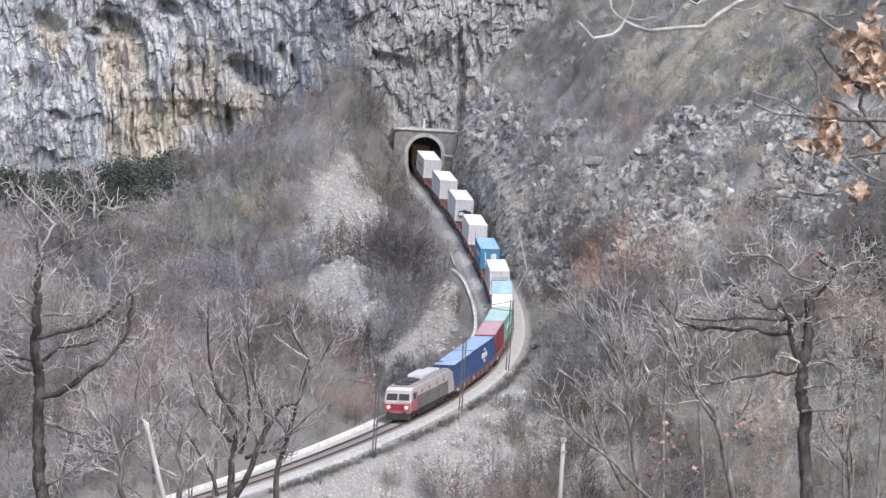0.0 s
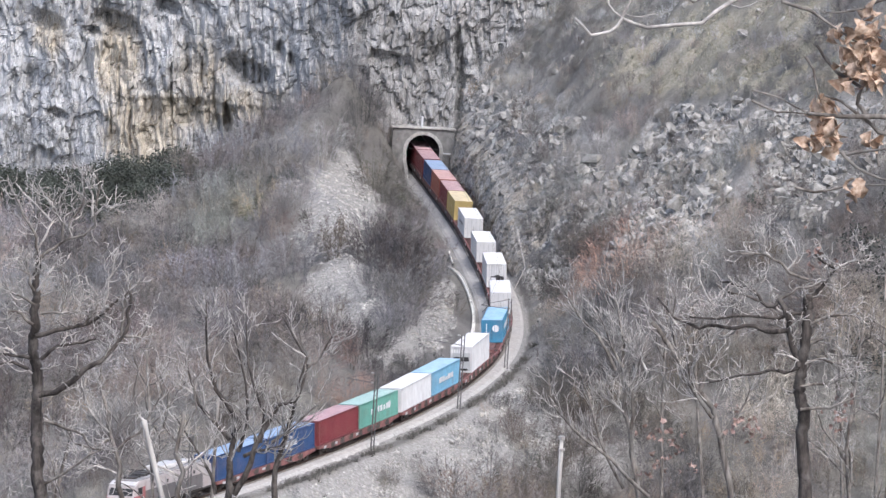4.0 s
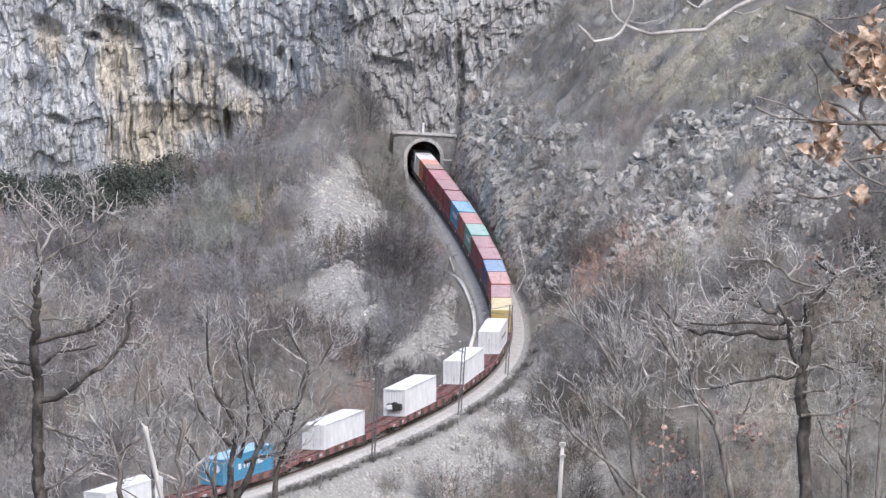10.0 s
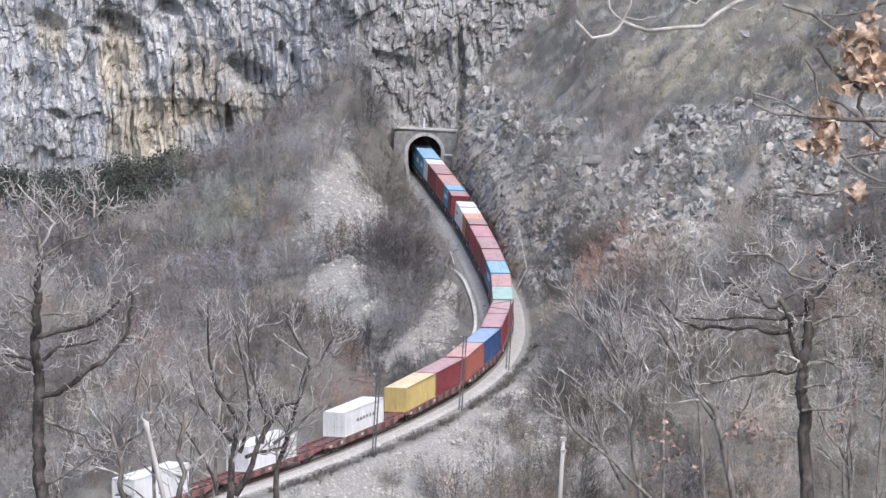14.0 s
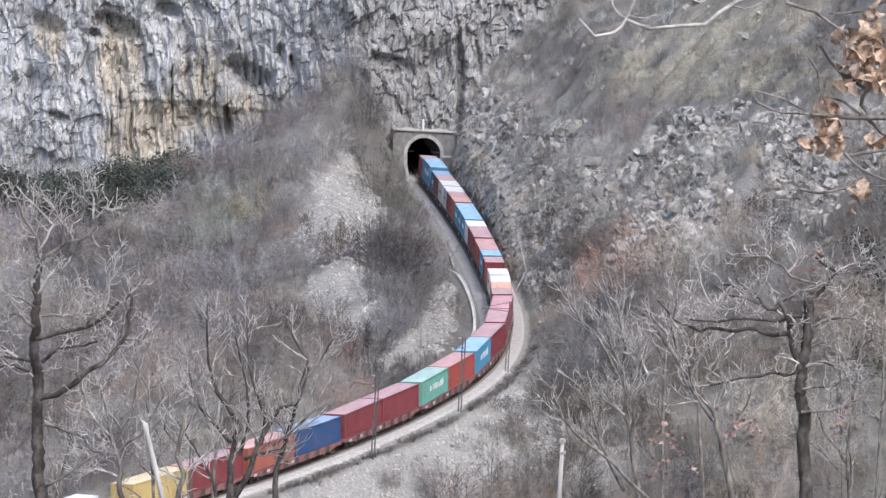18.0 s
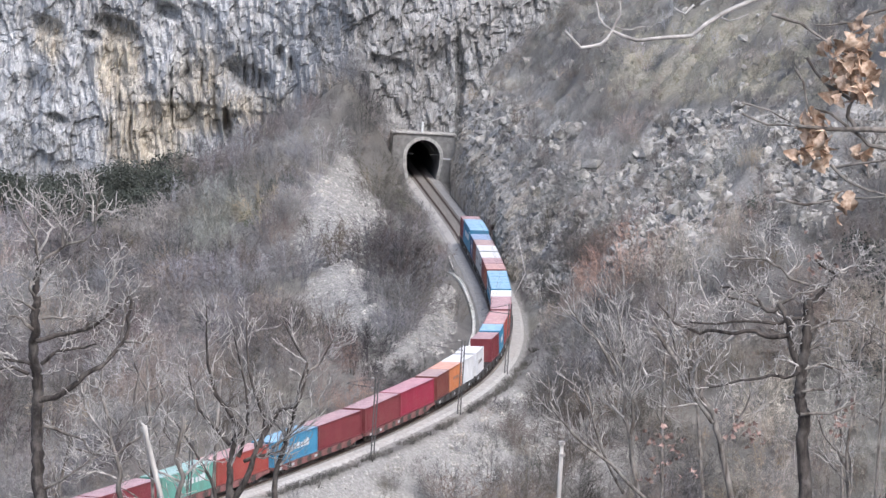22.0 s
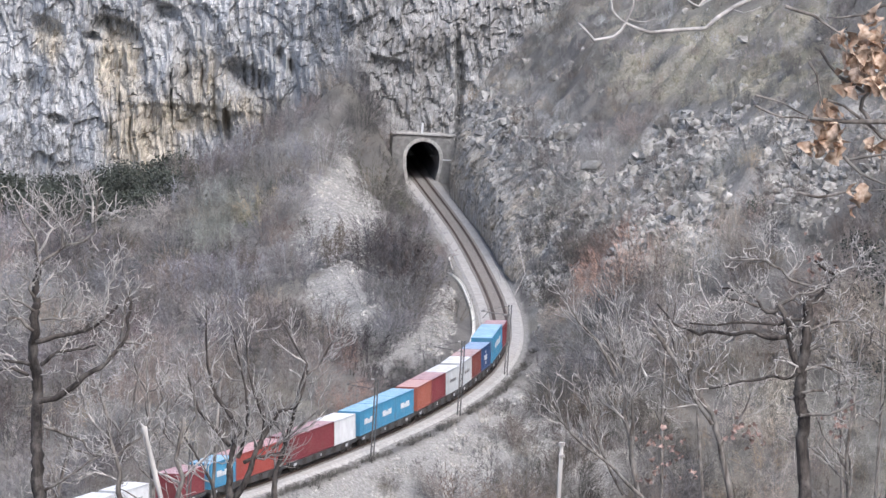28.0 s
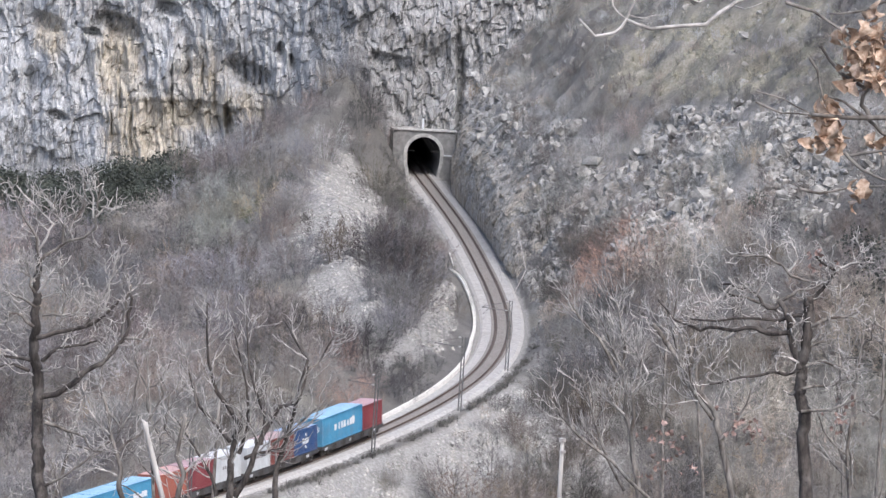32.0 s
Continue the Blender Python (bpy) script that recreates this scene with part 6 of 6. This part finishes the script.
def dry_leaf(r, at, size):
    """A curled, lobed dry leaf."""
    n = 5
    rot = Euler(r.uniform(0, 6.28, 3)).to_matrix()
    vs, fs = [], []
    curl = r.uniform(0.5, 2.2)
    twist = r.uniform(-0.8, 0.8)
    for k in range(n + 1):
        u = k / n
        w = (0.10, 0.34, 0.24, 0.42, 0.26, 0.02)[k]
        x, z = u - 0.5, -curl * (u - 0.5) ** 2
        for v, lift in ((-w, (0.16 + 0.2 * twist * u) * curl), (0, 0), (w, (0.16 - 0.2 * twist * u) * curl)):
            vs.append(at + rot @ (Vector((x, v, z + lift * w / 0.4)) * size))
        if k:
            o = 3 * (k - 1)
            fs += [(o, o + 1, o + 4, o + 3), (o + 1, o + 2, o + 5, o + 4)]
    return vs, fs


def leaf_cluster(thing, r, centre, spread, count, size, mat, label, base):
    for _ in range(count):
        at = centre + Vector(r.normal(0, 1, 3)) * spread
        vs, fs = dry_leaf(r, at - base, size * r.uniform(0.7, 1.25))
        part("leaf", mesh_from("leaf", vs, fs, True), mat, thing)


def build_near_trees():
    left = guided_tree("bare_oak_tree", "gnarled leafless oak with dark trunk and pale twigs", 80, (12, 5, [(74, 890), (70, 800), (66, 720), (66, 650), (60, 600), (63, 550), (64, 510), (70, 480), (68, 455)]),
                       [(6, 2.5, [(70, 705), (100, 700), (130, 680), (150, 660), (180, 645), (200, 625), (216, 605), (230, 575), (232, 545), (230, 520)]), (3, 1.4, [(220, 600), (250, 603), (263, 578)]),
                        (3, 1.3, [(216, 600), (220, 560), (224, 530), (233, 505)]), (5, 2, [(66, 600), (100, 590), (140, 582), (165, 575), (200, 545), (213, 530)]), (3, 1.2, [(150, 580), (170, 560), (175, 528)]),
                        (4, 1.5, [(75, 640), (92, 625), (120, 615), (150, 612), (172, 605)]), (3, 1.4, [(70, 455), (66, 425), (55, 405), (35, 365), (14, 322)]),
                        (2.5, 1.2, [(68, 445), (84, 420), (95, 398), (85, 388), (60, 362), (30, 330)]), (3.5, 1.4, [(72, 465), (90, 448), (108, 436), (122, 428), (150, 422), (170, 405), (172, 375), (178, 340), (172, 308)]),
                        (2.2, 1.1, [(172, 385), (188, 368)]), (3, 1.2, [(112, 432), (112, 410), (103, 385), (96, 360), (72, 338)]), (2.8, 1.2, [(115, 428), (125, 400), (140, 380), (150, 360), (150, 308)]),
                        (2.4, 1.0, [(165, 388), (166, 352), (155, 320)]), (4, 1.6, [(55, 640), (30, 635), (0, 630), (-30, 634)]), (4, 1.6, [(52, 658), (20, 645), (-20, 650)]),
                        (3.5, 1.4, [(60, 580), (40, 560), (18, 556), (10, 576), (20, 592)]), (3, 1.3, [(62, 545), (40, 530), (8, 515)]), (3, 1.2, [(62, 520), (55, 492), (35, 480)]),
                        (2.6, 1.2, [(62, 500), (50, 470), (30, 455)]), (2.6, 1.2, [(68, 520), (85, 490), (97, 477)]), (3, 1.2, [(75, 560), (110, 560), (120, 530), (113, 498)]), (2.6, 1.2, [(110, 560), (140, 555), (150, 522)]),
                        (3.5, 1.4, [(78, 750), (120, 765), (150, 775), (160, 795), (186, 800)]), (3, 1.4, [(80, 862), (130, 832), (160, 810), (182, 800)]), (2.6, 1.2, [(150, 660), (146, 690), (152, 720)]),
                        (2.4, 1.2, [(185, 545), (193, 500), (203, 470), (212, 445)])],
                       301, M_BARK_DARK, M_BARK_PALE, 0.72, 0.018, 1, 9, gnarl=0.36, lift=0.08)
    right = guided_tree("broken_oak_tree", "leafless oak with a thick split trunk and crooked limbs", 75, (12, 8, [(1426, 900), (1420, 770), (1415, 700), (1420, 660), (1428, 600), (1433, 548), (1433, 530)]),
                        [(7, 5, [(1416, 655), (1405, 620), (1398, 590), (1393, 560), (1380, 535)]), (4.5, 2, [(1433, 532), (1448, 520), (1464, 502), (1480, 481), (1461, 470), (1444, 455)]),
                         (2.6, 1.3, [(1480, 481), (1515, 465), (1527, 454)]), (5, 1.8, [(1397, 590), (1370, 593), (1345, 587), (1320, 582), (1270, 582), (1240, 587), (1215, 575), (1190, 565), (1165, 532)]),
                         (4, 1.6, [(1425, 560), (1395, 563), (1370, 568), (1330, 565), (1270, 570), (1222, 566)]), (4, 1.8, [(1380, 535), (1372, 547), (1350, 540), (1335, 520), (1310, 512), (1275, 505)]),
                         (3, 1.4, [(1378, 552), (1330, 532), (1300, 525), (1272, 510)]), (2.6, 1.2, [(1338, 525), (1348, 508), (1343, 496), (1330, 502)]), (3.5, 1.5, [(1380, 535), (1400, 525), (1412, 515), (1450, 508), (1464, 504)]),
                         (3, 1.3, [(1432, 500), (1400, 490), (1370, 465), (1350, 455), (1290, 455)]), (2.4, 1.1, [(1395, 482), (1412, 460), (1400, 428)]), (2.4, 1.1, [(1352, 456), (1356, 430), (1344, 404)]),
                         (2.6, 1.2, [(1285, 520), (1262, 545), (1240, 500), (1234, 474)]), (2.6, 1.2, [(1262, 548), (1238, 535), (1222, 542)]), (2.4, 1.1, [(1185, 560), (1207, 590), (1215, 620)]),
                         (4, 1.6, [(1415, 655), (1390, 665), (1365, 660), (1330, 668), (1290, 675), (1256, 682)]), (3.4, 1.4, [(1435, 580), (1470, 565), (1500, 563), (1516, 554)]),
                         (3, 1.4, [(1434, 615), (1458, 603), (1466, 585)]), (3, 1.4, [(1424, 650), (1455, 640), (1490, 650), (1515, 690)]), (3, 1.4, [(1420, 690), (1470, 686), (1512, 660)]), (3.4, 1.4, [(1418, 730), (1470, 728), (1530, 700)]),
                         (2.4, 1.1, [(1320, 582), (1308, 545), (1290, 535)])],
                        302, M_BARK_DARK, M_BARK_PALE, 0.66, 0.018, 1, 9, gnarl=0.38, lift=0.05)
    r = np.random.RandomState(310)
    for a, b, c in ((1441, 450, 9), (1452, 472, 4), (1165, 775, 12), (1185, 795, 14), (1205, 820, 8), (1172, 830, 6), (1300, 755, 9), (1325, 745, 9), (1490, 745, 12), (1500, 735, 8), (1340, 775, 6)):
        leaf_cluster(right, r, sight(a, b, 75), 0.10, c, 0.07, M_LEAF_RED, "", right.matrix_basis.translation)
    guided_tree("multi_stemmed_tree", "leafless many-stemmed tree with dark stems and pale tips", 110, (7, 4, [(402, 900), (408, 834), (416, 784), (427, 755)]),
                [(5, 1.2, [(427, 755), (383, 694), (369, 640), (367, 540)]), (6, 2, [(416, 880), (445, 826), (458, 784), (495, 722), (530, 706), (546, 650)]),
                 (3.5, 1, [(544, 656), (569, 636), (597, 590)]), (4.5, 1.2, [(423, 805), (439, 760), (437, 685), (412, 570)]), (4, 1.2, [(462, 789), (470, 739), (441, 648), (437, 561)]),
                 (4, 1.5, [(433, 813), (470, 802), (500, 795)]), (6, 1.5, [(488, 890), (489, 834), (520, 735), (545, 640), (505, 570)]), (3.5, 1.2, [(482, 789), (511, 768), (576, 710)]),
                 (4, 1.2, [(408, 784), (354, 722), (330, 640)]), (4, 1.2, [(383, 880), (373, 842), (342, 789), (310, 740)])],
                303, M_BARK_DARK, M_BARK_PALE, 1.25, 0.022, 1, 11, gnarl=0.22)
    guided_tree("bare_thorn_tree", "low leafless tree with crooked pale branches", 98, (5, 3, [(222, 900), (214, 830), (196, 770), (188, 720)]),
                [(3, 1, [(200, 780), (168, 800), (132, 790), (112, 752)]), (3, 1, [(190, 730), (214, 760), (236, 720), (247, 660), (238, 625)]), (3, 1, [(188, 720), (176, 680), (182, 640)]),
                 (3, 1, [(210, 800), (250, 770), (290, 700), (275, 660)]), (2.5, 1, [(196, 770), (160, 730), (148, 690)]), (2.5, 1, [(220, 850), (170, 830), (120, 850)])],
                306, M_BARK, M_BARK_PALE, 0.85, 0.018, 1, 9, gnarl=0.30)
    guided_tree("bare_thorn_tree", "low leafless tree with crooked pale branches", 104, (5, 3, [(318, 900), (326, 840), (318, 780), (326, 735)]),
                [(3, 1, [(322, 770), (350, 730), (344, 680), (362, 650)]), (3, 1, [(318, 790), (292, 760), (300, 700), (282, 665)]), (2.5, 1, [(326, 840), (370, 800), (400, 760)]), (2.5, 1, [(322, 850), (280, 830), (262, 790)])],
                307, M_BARK, M_BARK_PALE, 0.85, 0.018, 1, 9, gnarl=0.30)
    guided_tree("bare_ash_tree", "slender leafless tree with upright grey branches", 125, (5, 2.5, [(1136, 900), (1128, 850), (1117, 770), (1105, 730), (1103, 660), (1106, 600)]),
                [(3, 1, [(1104, 655), (1085, 620), (1060, 560)]), (3.5, 1, [(1118, 765), (1121, 720), (1118, 690), (1132, 650), (1150, 600)]), (3, 1, [(1106, 610), (1098, 570), (1088, 530)]), (2.6, 1, [(1105, 735), (1085, 715), (1066, 706)]), (2.6, 1, [(1148, 665), (1135, 640), (1128, 622)]),
                 (3.5, 1.2, [(1150, 885), (1084, 819), (1036, 783), (1000, 745), (978, 718), (970, 660)]), (3, 1.2, [(1105, 870), (1078, 820), (1056, 760), (1042, 700), (1038, 668)]), (3.5, 1.2, [(1090, 660), (1060, 600), (1024, 562), (990, 505)])],
                304, M_BARK, M_BARK_PALE, 1.4, 0.024, 1, 13, gnarl=0.18)
    guided_tree("bare_ash_tree", "leafless leaning tree with long pale limbs", 115, (6, 4, [(1300, 900), (1270, 760), (1240, 699), (1185, 616), (1156, 575)]),
                [(4, 1.2, [(1262, 745), (1222, 687), (1219, 600)]), (3, 1, [(1240, 699), (1260, 640), (1255, 570)]), (3, 1, [(1200, 640), (1190, 580), (1200, 520)]), (3, 1, [(1275, 780), (1320, 720), (1330, 690)])],
                305, M_BARK, M_BARK_PALE, 1.3, 0.024, 1, 12, gnarl=0.20)
    # a bleached broken trunk and a weathered pole
    r = np.random.RandomState(311)
    snag = tagged(new("dead_snag"), "bleached white broken dead trunk", "dead tree")
    pts = [sight(a, b, 92) for a, b in ((292, 900), (284, 866), (270, 810), (262, 775), (256, 750))]
    low = pts[0].copy()
    low.z = float(height(low.x, low.y)) - 0.3
    snag.matrix_basis = Matrix.Translation(low)
    vs, fs = tube([p - low for p in [low] + pts], [0.045, 0.040, 0.036, 0.042, 0.032, 0.046], 8)
    part("trunk", mesh_from("trunk", vs, fs, True), M_DEADWOOD, snag)
    vs, fs = tube([sight(a, b, 92) - low for a, b in ((257, 752), (251, 746), (249, 741))], [0.035, 0.022, 0.006], 6)
    part("snapped_stub", mesh_from("snapped_stub", vs, fs, True), M_DEADWOOD, snag)
    pole = tagged(new("weathered_pole"), "weathered pale pole with a knob on top", "pole")
    top, mid = sight(996, 781, 120), sight(990, 885, 120)
    low = mid.copy()
    low.z = float(height(low.x, low.y)) - 0.3
    pole.matrix_basis = Matrix.Translation(low)
    vs, fs = tube([Vector((0, 0, 0)), mid - low, top - low], [0.05, 0.042, 0.034], 8)
    part("shaft", mesh_from("shaft", vs, fs, True), M_DEADWOOD, pole)
    t = top - low
    part("knob", rod(bmesh.new(), t - Vector((0, 0, 0.03)), t + Vector((0, 0, 0.04)), 0.06), M_DEADWOOD, pole)
    part("collar", rod(bmesh.new(), t - Vector((0, 0, 0.24)), t - Vector((0, 0, 0.19)), 0.058), M_DEADWOOD, pole)
    lean = tagged(new("leaning_pole"), "thin pale pole with a leaning strut beside the track", "pole")
    knee, tip = sight(931, 480, 817), sight(916, 407, 818)
    foot = sight(909, 528, 814)
    foot.z = float(height(foot.x, foot.y)) - 0.3
    lean.matrix_basis = Matrix.Translation(foot)
    for nm, p, q in (("strut", foot, knee), ("shaft", knee, tip)):
        vs, fs = tube([p - foot, q - foot], [0.075, 0.06], 6)
        part(nm, mesh_from(nm, vs, fs, True), M_BARK_PALE, lean)
    # more leafless trees farther down the slope
    r = np.random.RandomState(320)
    k = 0
    for a, b, far in ((280, 690, 160), (140, 700, 120), (1180, 560, 300), (1510, 600, 170), (1550, 480, 260), (1470, 540, 330), (1260, 520, 330)):
        top = sight(a, b, far)
        g = float(height(top.x, top.y))
        tall = top.z - g
        if tall < 2.5:
            continue
        bare_tree("bare_tree", "leafless grey winter tree on the slope", Vector((top.x, top.y, g)), tall * 1.05, 330 + k, M_BARK, M_BARK_PALE, 0.0055 * tall + 0.015, 1 + (k % 4 == 1))
        k += 1


SWAYING = []


def build_hanging_branch():
    """An oak bough with dry leaves that hangs into view from above and stirs in the wind."""
    r = np.random.RandomState(340)
    far = 44.0
    k = UNIT * far
    pale = [(4.5, 2.5, [(1420, -40), (1345, -12), (1300, 8), (1247, 47), (1150, 55), (1106, 38), (1085, 62), (1050, 68), (1022, 38)]), (2.5, 1.2, [(1106, 38), (1120, 8), (1118, -15)]),
            (2, 1.2, [(1104, 36), (1082, 14), (1078, -12)]), (1.6, 0.8, [(1110, 30), (1140, 36), (1165, 30)]), (2, 1, [(1290, 12), (1315, 20), (1346, 8)]), (2.2, 1.2, [(1250, -8), (1235, 8), (1215, -4)])]
    dark = [(6, 3, [(1640, 215), (1559, 212), (1492, 212), (1432, 206)]), (4, 2, [(1640, 260), (1559, 240), (1528, 212), (1492, 184), (1465, 175)]), (4.5, 2.5, [(1536, 209), (1522, 190), (1531, 162), (1486, 134), (1450, 85)]),
            (3, 1.5, [(1430, 106), (1444, 128), (1455, 182)]), (2.5, 1.2, [(1335, 184), (1380, 204), (1430, 207)]), (2, 1, [(1335, 165), (1385, 179), (1430, 204)]),
            (3, 1.2, [(1413, 338), (1447, 346), (1503, 335), (1640, 330)]), (3.5, 1.5, [(1492, 274), (1520, 302), (1559, 321), (1640, 340)]), (3, 1.5, [(1500, 280), (1559, 271), (1640, 262)]),
            (3.5, 1.5, [(1388, 8), (1440, 25), (1480, 53), (1520, 80)]), (3, 1.5, [(1640, -15), (1559, 8), (1514, 25), (1464, 28)]), (3, 1.5, [(1560, 300), (1558, 260), (1580, 220)])]
    for nm, lab, lines, bark in (("hanging_branch", "pale grey bare bough hanging in from above", pale, M_BARK_PALE), ("leafy_oak_branch", "dark oak bough with curled dry brown leaves", dark, M_BARK)):
        base = sight(1420 if nm == "hanging_branch" else 1640, -40 if nm == "hanging_branch" else 215, far)
        thing = tagged(new(nm), lab, "branch")
        thing.matrix_basis = Matrix.Translation(base)
        fine = []
        for t0, t1, line in lines:
            q = crooked(line, r, far, 1.2)
            m = len(q) - 1
            vs, fs = tube([p - base for p in q], [k * (t0 + (t1 - t0) * j / m) for j in range(m + 1)], 7)
            part("limb", mesh_from("limb", vs, fs, True), bark, thing)
            if nm != "hanging_branch":
                sprout(r, q, t0 * k * 0.8, 0.22, 0, fine, count=3)
        if fine:
            for shoot in fine:
                vs, fs = tube([q - base for q in shoot[0]], shoot[1], 4)
                part("shoot", mesh_from("shoot", vs, fs, True), bark, thing)
            for a, b, s, c in ((1538, 90, 0.085, 34), (1518, 130, 0.07, 20), (1548, 55, 0.06, 14), (1545, 150, 0.05, 10), (1462, 200, 0.045, 14), (1470, 245, 0.05, 16), (1440, 265, 0.03, 4), (1525, 348, 0.035, 5), (1550, 265, 0.03, 4), (1480, 65, 0.03, 3)):
                leaf_cluster(thing, r, sight(a, b, far), s, c, 0.115, M_LEAF, "", base)
        SWAYING.append((thing, base, k))
    # the stem from which both boughs grow stands beside the view
    stem = tagged(new("oak_trunk"), "grey oak trunk beside the view with its boughs", "tree")
    foot = sight(1700, 441, far)
    foot.z = float(height(foot.x, foot.y)) - 0.3
    stem.matrix_basis = Matrix.Translation(foot)
    up = sight(1660, -60, far) - foot
    vs, fs = tube([Vector((0, 0, 0)), up * 0.5 + Vector((0.1, 0, 0)), up, up + Vector((0.2, 0.3, 3.0))], [0.16, 0.13, 0.10, 0.03], 9)
    part("trunk", mesh_from("trunk", vs, fs, True), M_BARK_DARK, stem)
    for (a, b) in ((1640, 215), (1640, 260), (1640, 330), (1640, -15), (1420, -40)):
        e = sight(a, b, far) - foot
        g = (e + up * min(max(e.z / up.z, 0.2), 1.0)) / 2 + Vector((0.08, 0, 0.05))
        vs, fs = tube([up * min(max((e.z - 0.1) / up.z, 0.2), 1.0), g, e + Vector((0.04, 0, 0))], [0.05, 0.035, 0.022], 7)
        part("limb", mesh_from("limb", vs, fs, True), M_BARK, stem)


build_near_trees()
build_hanging_branch()


# ---- what moves ----
# the bough's sway in the wind: seconds, sideways and downwards
GUSTS = [(0, -1.8, 1.5), (0.5, 1.2, 0), (1, 4.4, -1.6), (2, 2.8, 0), (3, -1.8, -0.5), (5.5, -4, 2), (6, -9, 5), (6.5, -3.5, 3), (7.5, 2.2, 0), (9, 1, 0), (12, 1.5, 0), (13, 0, 0), (14.5, -5.5, 4), (16.5, -2, 0), (17.5, 3.2, -3.5), (18, 2.5, -3.5), (19, -6, 8), (19.5, 0.5, 2.5), (20.5, 0.5, 1), (21.5, -6.5, 7), (22, -21, 13), (22.5, -20, 14), (23, -2.5, -2), (24, 6, -2), (25, 0.5, -1), (27.5, -1.5, -1), (28, 3, -2.5), (28.5, -6, 4), (29.5, -6, 3), (30.5, 3.5, -3), (31.5, 7, -4.5), (32, 3, -2)]


def motions():
    times = [0.8 * k for k in range(41)]
    for thing, mid, half, place in TRAIN:
        walk(thing, [(t, carrier_pose(mid, half, t) @ Matrix.Translation(place)) for t in times])

    for thing, base, k in SWAYING:
        walk(thing, [(t, Matrix.Translation(base + Vector((a * k, 0, -b * k)))) for t, a, b in GUSTS])


motions()
